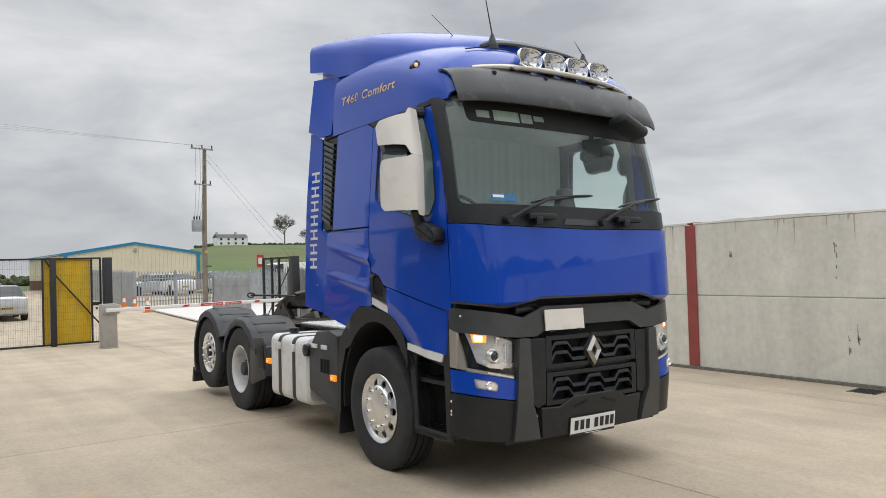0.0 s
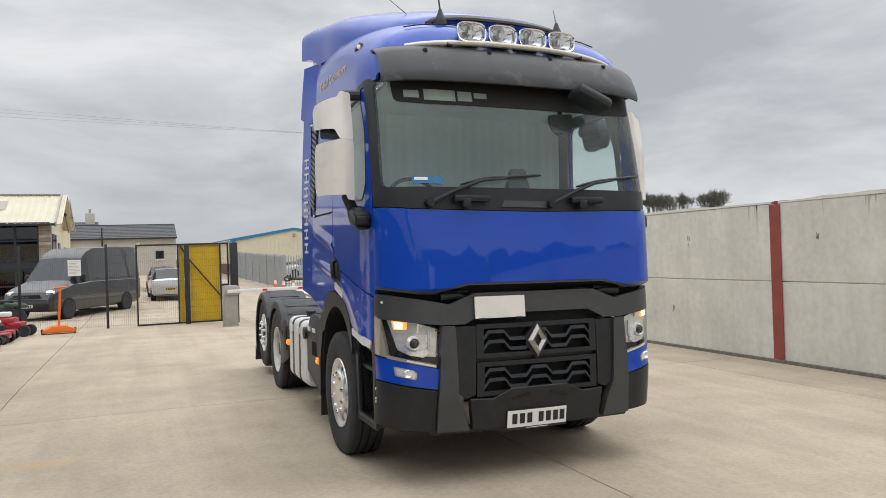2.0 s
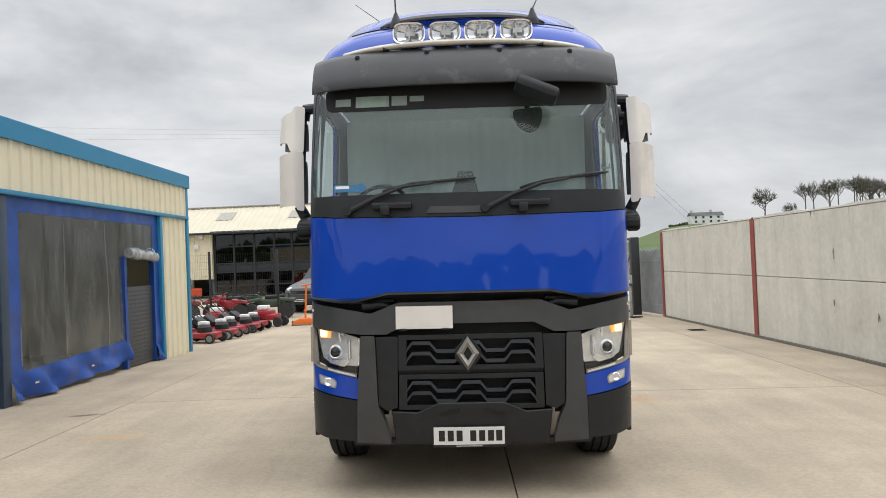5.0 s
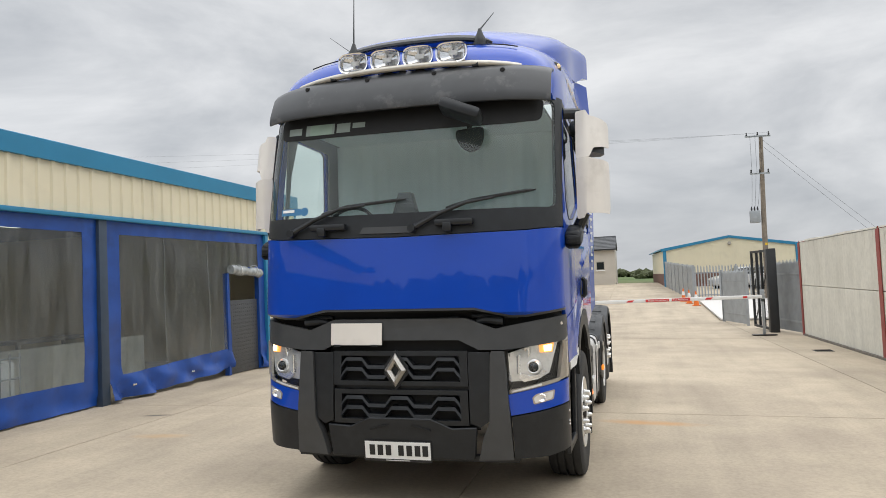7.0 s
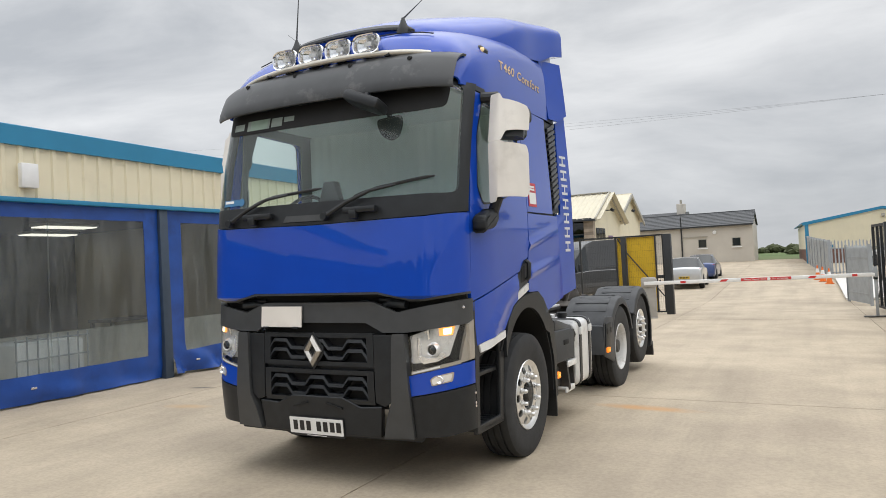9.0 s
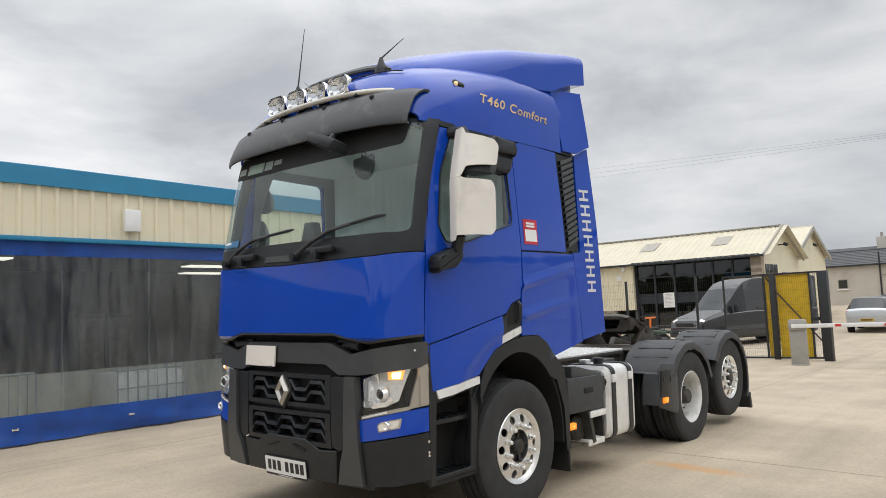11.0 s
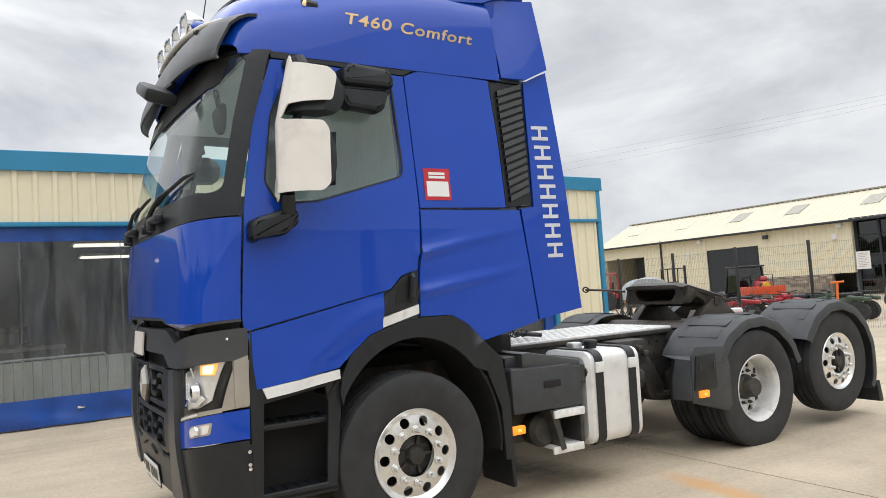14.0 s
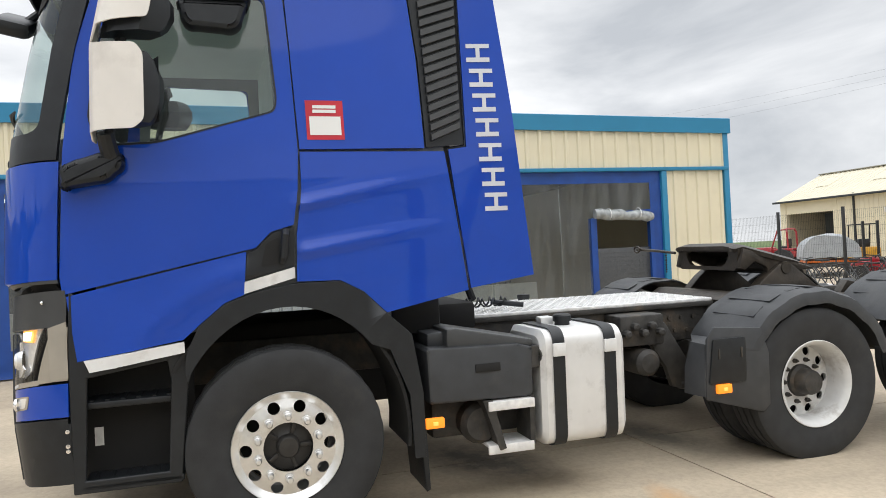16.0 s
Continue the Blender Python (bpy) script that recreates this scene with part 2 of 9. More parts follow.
CONC = mat("yard_concrete", (0.445, 0.373, 0.277), rough=0.85, var=0.10, scale=1.1, bump=0.2, bscale=60, dark=(0.345, 0.285, 0.215), dscale=0.45, dlo=0.45, dhi=0.72, objrand=0.03, fine=(26, 0.09), streak=(1.6, 0.12, 1.0, 0.16))
WALLC = mat("precast_concrete", (0.65, 0.63, 0.555), rough=0.85, var=0.08, scale=2.2, bump=0.12, bscale=30, dark=(0.55, 0.53, 0.46), dscale=1.1, dlo=0.5, dhi=0.72, objrand=0.035, fine=(9, 0.06), streak=(2.0, 2.6, 0.22, 0.12))


def ground_spot(m, centre, radii, turn, col, most, seed):
    """Mixes a broken spot of its own shape and colour into a ground material at a place on the yard."""
    n, l = m.node_tree.nodes, m.node_tree.links
    b = n["Principled BSDF"]
    was = b.inputs["Base Color"].links[0].from_socket
    tc, mp, gr, nz, mu, rg, mx = n.new("ShaderNodeTexCoord"), n.new("ShaderNodeMapping"), n.new("ShaderNodeTexGradient"), n.new("ShaderNodeTexNoise"), n.new("ShaderNodeMath"), n.new("ShaderNodeMapRange"), n.new("ShaderNodeMix")
    mp.vector_type = "TEXTURE"
    mp.inputs["Location"].default_value, mp.inputs["Rotation"].default_value, mp.inputs["Scale"].default_value = (*centre, 0), (0, 0, turn), (*radii, 1.0)
    gr.gradient_type = "SPHERICAL"
    l.new(tc.outputs["Object"], mp.inputs[0])
    l.new(mp.outputs[0], gr.inputs[0])
    nz.noise_dimensions = "4D"
    nz.inputs["W"].default_value, nz.inputs["Scale"].default_value, nz.inputs["Detail"].default_value, nz.inputs["Roughness"].default_value = seed, 4.5, 8, 0.7
    l.new(tc.outputs["Object"], nz.inputs["Vector"])
    mu.operation = "MULTIPLY"
    l.new(gr.outputs["Fac"], mu.inputs[0])
    l.new(nz.outputs["Fac"], mu.inputs[1])
    rg.inputs["From Min"].default_value, rg.inputs["From Max"].default_value, rg.inputs["To Max"].default_value = 0.12, 0.42, most
    l.new(mu.outputs[0], rg.inputs["Value"])
    mx.data_type = "RGBA"
    l.new(rg.outputs[0], mx.inputs["Factor"])
    l.new(was, mx.inputs["A"])
    mx.inputs["B"].default_value = (*col, 1)
    l.new(mx.outputs["Result"], b.inputs["Base Color"])


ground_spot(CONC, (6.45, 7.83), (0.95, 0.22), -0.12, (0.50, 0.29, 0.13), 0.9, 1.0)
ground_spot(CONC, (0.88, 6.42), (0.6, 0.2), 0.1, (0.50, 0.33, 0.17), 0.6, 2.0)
# near-black spots, two of them beneath the truck
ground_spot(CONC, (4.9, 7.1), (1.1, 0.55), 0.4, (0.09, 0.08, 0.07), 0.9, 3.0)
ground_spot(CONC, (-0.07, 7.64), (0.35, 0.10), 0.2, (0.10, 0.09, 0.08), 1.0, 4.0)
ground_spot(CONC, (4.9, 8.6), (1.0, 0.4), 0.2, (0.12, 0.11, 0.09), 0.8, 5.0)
RUN = mat("rain_streak", (0.44, 0.40, 0.335), rough=0.9, var=0.15, scale=14)
CHIP = mat("chipped_spot", (0.22, 0.20, 0.17), rough=0.9, var=0.3, scale=20)
BROWNDK = mat("dark_brown_ground", (0.16, 0.145, 0.12), rough=0.9, var=0.3, scale=20)
REDPOST = mat("red_oxide_paint", (0.27, 0.055, 0.045), rough=0.6, var=0.12, scale=5, dark=(0.19, 0.055, 0.05), dscale=3)
CREAM = mat("cream_cladding", (0.73, 0.665, 0.49), rough=0.5, var=0.03, scale=1.5, dark=(0.65, 0.59, 0.44), dscale=1.3, dlo=0.55, dhi=0.8)
TEAL = mat("teal_flashing", (0.02, 0.20, 0.36), rough=0.4, var=0.05, scale=2)
PVCBLUE = mat("blue_pvc_sheet", (0.011, 0.062, 0.29), rough=0.36, var=0.2, scale=3, bump=0.12, bscale=7, dark=(0.008, 0.042, 0.19), dscale=2.5)
PVCCLEAR = glass_mat("scratched_clear_pvc", (0.72, 0.76, 0.76), rough=0.06, f0=1.4, haze=0.075, haze_col=(0.54, 0.57, 0.57), hscale=2.0, hmap=(1, 2.6, 0.4), swing=(0.2, 2.9), crinkle=0.5)
POSTDK = mat("slate_blue_post", (0.035, 0.055, 0.085), rough=0.45)
CHECKER = mat("checker_plate", (0.08, 0.083, 0.086), rough=0.45, metal=0.3, var=0.15, scale=25)
GRASS = mat("field_grass", (0.075, 0.125, 0.03), rough=0.95, var=0.25, scale=0.05, dark=(0.12, 0.12, 0.05), dscale=0.02, dlo=0.45, dhi=0.7)
GALV = mat("galvanised_steel", (0.34, 0.36, 0.375), rough=0.5, metal=0.4, var=0.12, scale=3, objrand=0.1)
FENCE = mat("black_fence_steel", (0.018, 0.02, 0.022), rough=0.5)
YELLOW = mat("yellow_gate_sheet", (0.62, 0.40, 0.015), rough=0.5, var=0.05, dark=(0.5, 0.31, 0.02), dscale=2)
REDW = mat("red_barrier_tape", (0.55, 0.03, 0.03), rough=0.4)
WHITEP = mat("white_gloss_paint", (0.75, 0.75, 0.74), rough=0.4, var=0.05)
CABG = mat("grey_barrier_box", (0.33, 0.315, 0.29), rough=0.55, var=0.08)
BRICK = mat("brown_brick", (0.16, 0.085, 0.065), rough=0.9, var=0.25, scale=3)
STONE = mat("rubble_stone", (0.30, 0.25, 0.20), rough=0.9, var=0.2, scale=3, objrand=0.35)
ROOFC = mat("cream_roof_sheet", (0.60, 0.55, 0.42), rough=0.55, var=0.05, scale=1.0)
SKYL = mat("grey_rooflight", (0.33, 0.31, 0.26), rough=0.4)
RENDERG = mat("grey_render", (0.50, 0.465, 0.41), rough=0.9, var=0.05, scale=1, dark=(0.42, 0.38, 0.33), dscale=0.7)
SLATE = mat("slate_roof", (0.075, 0.078, 0.082), rough=0.7, var=0.15, scale=3)
SHUTTER = mat("dark_roller_shutter", (0.022, 0.026, 0.032), rough=0.5, var=0.1)
OFFGLASS = glass_mat("office_glass", (0.10, 0.14, 0.14), f0=1.5)
TIMBER = mat("weathered_pole", (0.20, 0.165, 0.13), rough=0.9, var=0.25, scale=4, bump=0.3, bscale=30)
BARK = mat("bare_branches", (0.15, 0.135, 0.115), rough=0.95, var=0.2)
SHRUB = mat("dark_shrub", (0.06, 0.07, 0.03), rough=0.95, var=0.3, scale=2)
ORANGE = mat("orange_plastic", (0.72, 0.16, 0.015), rough=0.45, var=0.05)
CARDARK = mat("dark_grey_van_paint", (0.015, 0.0155, 0.017), rough=0.35, coat=0.8, var=0.05)
CARSILV = mat("silver_car_paint", (0.50, 0.51, 0.52), rough=0.3, metal=0.4, coat=0.8, var=0.03)
CARBLUE = mat("blue_car_paint", (0.045, 0.075, 0.20), rough=0.3, metal=0.3, coat=0.8, var=0.03)
CARGLASS = mat("dark_car_glass", (0.016, 0.02, 0.022), rough=0.08, var=0.02, spec=0.5, coat=0.3)
RED = mat("red_machine_paint", (0.33, 0.013, 0.022), rough=0.35, coat=0.4, var=0.08)
# Wall colour lowered so that the unlit interiors look dim.
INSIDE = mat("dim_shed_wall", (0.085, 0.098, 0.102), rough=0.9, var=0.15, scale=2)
SHEDSTUFF = mat("grey_machine_paint", (0.22, 0.22, 0.21), rough=0.6, var=0.2)
TUBE = glow_mat("lit_strip_lamp", (1.0, 0.95, 0.82), 1.4)


# ---- building helpers ----
def thicken(bm, t):
    """Gives an open sheet the thickness t, behind its faces, with a rim."""
    bm.normal_update()
    old_f, old_v = bm.faces[:], bm.verts[:]
    rim = [e for e in bm.edges if e.is_boundary]
    back = {v: bm.verts.new(v.co - v.normal * t) for v in old_v}
    loops = [(e, e.link_loops[0]) for e in rim]
    quads = []
    for e, lp in loops:
        a, b_ = lp.vert, lp.link_loop_next.vert
        quads.append((b_, a, back[a], back[b_]))
    for f in old_f:
        bm.faces.new([back[v] for v in reversed(f.verts)])
    for q_ in quads:
        bm.faces.new(q_)
    bm.normal_update()


def finish(name, bm, m, parent=None, label="", off=None, sharp=32, smooth=True, solid=0.0, solid_off=-1.0, edge=0.0):
    """Links a bmesh as one mesh object, as a part if a parent is given."""
    if off:
        bmesh.ops.translate(bm, verts=bm.verts, vec=off)
    if solid:
        thicken(bm, solid)
    me = bpy.data.meshes.new(name)
    bm.to_mesh(me)
    bm.free()
    if m:
        me.materials.append(m)
    if smooth:
        me.polygons.foreach_set("use_smooth", [True] * len(me.polygons))
        me.set_sharp_from_angle(angle=radians(sharp))
    ob = new(name, me)
    ob.parent = parent
    if label:
        ob["label"] = label
    if edge:
        bv = ob.modifiers.new("soft_edges", "BEVEL")
        bv.width, bv.segments, bv.limit_method, bv.angle_limit = edge, 2, "ANGLE", radians(38)
    return ob


def part(name, bm, m, parent, label="", **k):
    return finish(name, bm, m, parent, label, **k)


def share(name, me, parent, loc=(0, 0, 0), rot=(0, 0, 0)):
    """Another object on the same mesh."""
    ob = new(name, me)
    ob.parent = parent
    ob.location, ob.rotation_euler = loc, [radians(a) for a in rot]
    return ob


def thing(name, loc, label, category, group="", kind="", rz=0.0):
    e = new(name)
    e.empty_display_size = 0.2
    e.location = loc
    e.rotation_euler = (0, 0, radians(rz))
    return tagged(e, label, category, group, kind)


def B():
    return bmesh.new()


def box(bm, x0, x1, y0, y1, z0, z1, bev=0.0, seg=2):
    vs = [bm.verts.new((x, y, z)) for x in (x0, x1) for y in (y0, y1) for z in (z0, z1)]
    fs = [bm.faces.new([vs[i] for i in q]) for q in ((0, 1, 3, 2), (4, 6, 7, 5), (0, 4, 5, 1), (2, 3, 7, 6), (0, 2, 6, 4), (1, 5, 7, 3))]
    if bev:
        es = list({e for f in fs for e in f.edges})
        bmesh.ops.bevel(bm, geom=es, offset=bev, segments=seg, affect="EDGES", profile=0.5)
    return bm


def rbox(bm, c, s, rz=0.0, rx=0.0, ry=0.0, bev=0.0):
    """A box of size s about c, turned by degrees."""
    t = B()
    box(t, -s[0] / 2, s[0] / 2, -s[1] / 2, s[1] / 2, -s[2] / 2, s[2] / 2, bev)
    bmesh.ops.transform(t, matrix=pose(*c, rx, ry, rz), verts=t.verts)
    me = bpy.data.meshes.new("tmp")
    t.to_mesh(me)
    t.free()
    bm.from_mesh(me)
    bpy.data.meshes.remove(me)
    return bm


def prism(bm, pts, axis, a, b, bev=0.0):
    """A polygon (two coordinates) drawn out along an axis from a to b."""
    def at(p, w):
        return (w, p[0], p[1]) if axis == "x" else (p[0], w, p[1]) if axis == "y" else (p[0], p[1], w)
    v0 = [bm.verts.new(at(p, a)) for p in pts]
    v1 = [bm.verts.new(at(p, b)) for p in pts]
    n = len(pts)
    fs = [bm.faces.new(v0), bm.faces.new(v1[::-1])] + [bm.faces.new((v0[i], v1[i], v1[(i + 1) % n], v0[(i + 1) % n])) for i in range(n)]
    bmesh.ops.recalc_face_normals(bm, faces=fs)
    if bev:
        bmesh.ops.bevel(bm, geom=list({e for f in fs for e in f.edges}), offset=bev, segments=2, affect="EDGES", profile=0.5)
    return bm


def tube(bm, pts, r, seg=10, caps=True):
    """A round bar along a line of points; r is one radius, or one for each point."""
    pts = [Vector(p) for p in pts]
    rs = r if isinstance(r, (list, tuple)) else [r] * len(pts)
    rings = []
    ref = None
    for i, p in enumerate(pts):
        d = (pts[min(i + 1, len(pts) - 1)] - pts[max(i - 1, 0)]).normalized()
        if ref is None:
            ref = d.orthogonal().normalized()
        ref = (ref - d * ref.dot(d))
        ref = ref.normalized() if ref.length > 1e-6 else d.orthogonal().normalized()
        s = d.cross(ref)
        rings.append([bm.verts.new(p + rs[i] * (math.cos(k * math.tau / seg) * ref + math.sin(k * math.tau / seg) * s)) for k in range(seg)])
    for a, b in zip(rings, rings[1:]):
        for k in range(seg):
            bm.faces.new((a[k], a[(k + 1) % seg], b[(k + 1) % seg], b[k]))
    if caps:
        bm.faces.new(rings[0][::-1])
        bm.faces.new(rings[-1])
    return bm


def lathe(bm, prof, c, axis="x", seg=32, caps=True):
    """Turns a profile of (along the axis, radius) round an axis through c."""
    rings = []
    for a, r in prof:
        ring = []
        for k in range(seg):
            u, v = r * math.cos(k * math.tau / seg), r * math.sin(k * math.tau / seg)
            p = (a, u, v) if axis == "x" else (u, a, v) if axis == "y" else (u, v, a)
            ring.append(bm.verts.new((c[0] + p[0], c[1] + p[1], c[2] + p[2])))
        rings.append(ring)
    fs = []
    for a, b in zip(rings, rings[1:]):
        for k in range(seg):
            fs.append(bm.faces.new((a[k], a[(k + 1) % seg], b[(k + 1) % seg], b[k])))
    if caps and prof[0][1] > 1e-4:
        fs.append(bm.faces.new(rings[0]))
    if caps and prof[-1][1] > 1e-4:
        fs.append(bm.faces.new(rings[-1][::-1]))
    bmesh.ops.recalc_face_normals(bm, faces=fs)
    return bm


def loft(bm, rows, close=False):
    vs = [[bm.verts.new(p) for p in row] for row in rows]
    for a, b in zip(vs, vs[1:]):
        n = len(a)
        for k in range(n if close else n - 1):
            bm.faces.new((a[k], a[(k + 1) % n], b[(k + 1) % n], b[k]))
    return bm


def sheet(loops, place, cuts_a=(), cuts_b=(), toward=None):
    """A flat outline with holes, cut along lines of its two coordinates, then bent into place by place(a, b), its faces turned toward a side."""
    bm = B()
    edges = []
    for lp in loops:
        vs = [bm.verts.new((a, b, 0)) for a, b in lp]
        edges += [bm.edges.new((vs[i], vs[(i + 1) % len(vs)])) for i in range(len(vs))]
    bmesh.ops.triangle_fill(bm, use_beauty=True, edges=edges)
    for ax, cuts in ((0, cuts_a), (1, cuts_b)):
        for c in cuts:
            co_, no = ((c, 0, 0), (1, 0, 0)) if ax == 0 else ((0, c, 0), (0, 1, 0))
            bmesh.ops.bisect_plane(bm, geom=bm.verts[:] + bm.edges[:] + bm.faces[:], dist=1e-5, plane_co=co_, plane_no=no)
    for v in bm.verts:
        v.co = place(v.co.x, v.co.y)
    bmesh.ops.recalc_face_normals(bm, faces=bm.faces)
    bm.normal_update()
    if toward and sum((f.normal * f.calc_area() for f in bm.faces), Vector()).dot(Vector(toward)) < 0:
        bmesh.ops.reverse_faces(bm, faces=bm.faces)
    return bm


def rnd_poly(pts, r, n=4):
    """Rounds the corners of a polygon by the radius r (one, or one for each corner)."""
    out = []
    m = len(pts)
    for i, p in enumerate(pts):
        rr = r[i] if isinstance(r, (list, tuple)) else r
        p, a, b = Vector(p), Vector(pts[i - 1]), Vector(pts[(i + 1) % m])
        da, db = (a - p), (b - p)
        k = min(rr, da.length * 0.45, db.length * 0.45)
        if k < 1e-4:
            out.append(tuple(p))
            continue
        s, e = p + da.normalized() * k, p + db.normalized() * k
        for j in range(n + 1):
            t = j / n
            out.append(tuple((1 - t) ** 2 * s + 2 * t * (1 - t) * p + t * t * e))
    return out


def circle(cx, cy, r, n=16):
    return [(cx + r * math.cos(k * math.tau / n), cy + r * math.sin(k * math.tau / n)) for k in range(n)]


def frange(a, b, n):
    return [a + (b - a) * i / n for i in range(n + 1)]


def lerp_table(tab, x):
    if x <= tab[0][0]:
        return tab[0][1]
    for (x0, y0), (x1, y1) in zip(tab, tab[1:]):
        if x <= x1:
            return y0 + (y1 - y0) * (x - x0) / (x1 - x0)
    return tab[-1][1]


def smooth_step(a, b, x):
    t = min(1, max(0, (x - a) / (b - a)))
    return t * t * (3 - 2 * t)


def letters(name, text, size, m, parent, matrix, depth=0.002, shear=0.0, align="CENTER", space=1.0, wide=1.0, bold=0.0):
    """Raised lettering in the built-in font, turned into a mesh."""
    cu = bpy.data.curves.new(name, "FONT")
    cu.body, cu.size, cu.extrude, cu.shear, cu.align_x, cu.align_y, cu.space_character = text, size, depth, shear, align, "CENTER", space
    cu.offset = bold
    t = bpy.data.objects.new("tmp", cu)
    scene.collection.objects.link(t)
    me = bpy.data.meshes.new_from_object(t.evaluated_get(bpy.context.evaluated_depsgraph_get()))
    bpy.data.objects.remove(t)
    bpy.data.curves.remove(cu)
    me.transform(matrix @ Matrix.Diagonal((wide, 1, 1, 1)))
    me.materials.clear()
    me.materials.append(m)
    ob = new(name, me)
    ob.parent = parent
    return ob


# ---- the lie of the ground ----
def ground_z(x, y):
    """The yard falls gently to the wall and to the gates; the lane beyond climbs, and the fields rise to a hill."""
    z = 0.018 * (4.6 - min(max(x, 2.0), 14.0)) + 0.005 * max(0.0, 2.0 - max(x, -6.0))
    z -= 0.013 * (min(max(y, 11.0), 27.0) - 11.0)
    z += 0.028 * (min(max(y, 30.0), 66.0) - 30.0)
    if y > 66:
        z += 11.6 * smooth_step(66, 300, y) * smooth_step(0.18, 0.34, x / y)
    return z


# ---- ground ----
def ground_sheet():
    bm = B()
    xs = [-900, -400, -200, -100, -60, -40, -26, -20, -14, -10, -6, -3, 0, 2, 5.9, 9, 12, 14, 18, 24, 32, 40, 50, 60, 70, 80, 90, 100, 115, 130, 150, 180, 220, 260, 320, 450, 900]
    ys = [-600, -200, -80, -40, -20, -10, 0, 11, 16, 21, 27, 30, 36, 42, 48, 54, 60, 66, 72, 80, 88, 96, 104, 120, 140, 170, 200, 230, 260, 290, 310, 400, 900, 1800]
    loft(bm, [[(x, y, ground_z(x, y) - 0.06) for x in xs] for y in ys])
    bmesh.ops.recalc_face_normals(bm, faces=bm.faces)
    return tagged(finish("ground", bm, GRASS, sharp=60), "green grass fields rising to a low hill", "field", kind="structure")


ground_sheet()


# ---- precast concrete wall with red steel posts ----
WALL_X = 10.95
POSTS_Y = [-13.2, -6.25, 0.7, 7.65, 14.6, 21.5]
wall_east = thing("wall_east", (WALL_X, 0, 0), "pale grey precast concrete panel wall between red steel posts", "wall", kind="structure")
rng = random.Random(4)
for i, (ya, yb) in enumerate(zip(POSTS_Y, POSTS_Y[1:])):
    zb = min(ground_z(WALL_X, ya), ground_z(WALL_X, yb)) - 0.12
    for z0, z1 in ((zb, 1.155), (1.167, 2.385 + rng.uniform(-0.015, 0.02))):
        bm = B()
        box(bm, 0.0, 0.14, ya + 0.055, yb - 0.055, z0, z1, 0.008, 1)
        part("concrete_panel", bm, WALLC, wall_east)
    # a thin uneven mortar cap along the top
    bm = B()
    n = 26
    top = 2.385
    rows = []
    for j in range(n + 1):
        y = ya + 0.06 + (yb - ya - 0.12) * j / n
        h = top + 0.03 + 0.012 * noise.noise((y * 2.1, i, 0)) + (0.02 if (j // 6) % 2 else 0)
        rows.append([(-0.006, y, top), (0.0, y, h), (0.13, y, h), (0.146, y, top)])
    loft(bm, rows)
    part("capping", bm, WALLC, wall_east)
for y in POSTS_Y:
    bm = B()
    zb = ground_z(WALL_X, y) - 0.1
    box(bm, -0.024, -0.008, y - 0.1, y + 0.1, zb, 2.37, 0.003, 1)
    box(bm, -0.008, 0.16, y - 0.006, y + 0.006, zb, 2.42)
    box(bm, 0.155, 0.171, y - 0.1, y + 0.1, zb, 2.43)
    part("wall_post", bm, REDPOST, wall_east)
# dark runs down the panels, and chipped spots
for k, (y, z0, z1, w) in enumerate([(5.2, 1.45, 2.0, 0.02), (5.05, 0.35, 0.8, 0.018), (4.92, 0.5, 0.78, 0.014), (9.6, 1.75, 1.95, 0.03), (10.05, 0.55, 0.7, 0.025), (11.3, 1.5, 1.75, 0.02), (11.35, 0.6, 0.85, 0.018), (6.9, 1.82, 1.9, 0.02)]):
    r2 = random.Random(k)
    bm = B()
    for _ in range(7):
        zc, yc = r2.uniform(z0, z1), y + r2.uniform(-w, w)
        h = r2.uniform(0.008, 0.05)
        pts = [(yc - r2.uniform(0.003, 0.012), zc - h), (yc + r2.uniform(0.003, 0.012), zc - h * 0.8), (yc + r2.uniform(0.004, 0.012), zc + h * 0.7), (yc - r2.uniform(0.0, 0.01), zc + h)]
        bm.faces.new([bm.verts.new((-0.004, a, b)) for a, b in pts])
    part("chipped_spot", bm, CHIP, wall_east)
for k in range(90):
    r2 = random.Random(100 + k)
    y = r2.uniform(-10, 21)
    if min(abs(y - p) for p in POSTS_Y) < 0.2:
        continue
    bm = B()
    top, ln, w = 2.375, r2.choice((0.05, 0.08, 0.12, 0.2, 0.34)) * r2.uniform(0.7, 1.4), r2.uniform(0.004, 0.014)
    cur = y
    rows = []
    for j in range(6):
        cur += r2.uniform(-0.004, 0.004)
        q = w * (1 - (j / 5) ** 1.5) + 0.001
        rows.append([(-0.003, cur - q, top - ln * j / 5), (-0.003, cur + q, top - ln * j / 5)])
    loft(bm, rows)
    part("rain_streak", bm, RUN, wall_east)
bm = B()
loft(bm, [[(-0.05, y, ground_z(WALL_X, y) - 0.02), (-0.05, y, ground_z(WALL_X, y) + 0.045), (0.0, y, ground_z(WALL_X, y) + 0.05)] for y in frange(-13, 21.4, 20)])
part("kerb", bm, BROWNDK, wall_east, "dark strip along the wall foot")

# ---- the workshop shed with its curtained bays ----
SHED = thing("workshop_shed", (-1.33, 14.58, 0.0), "cream clad workshop with teal flashings and blue curtained bays", "shed", kind="structure", rz=-1.2)
GZ = 0.06


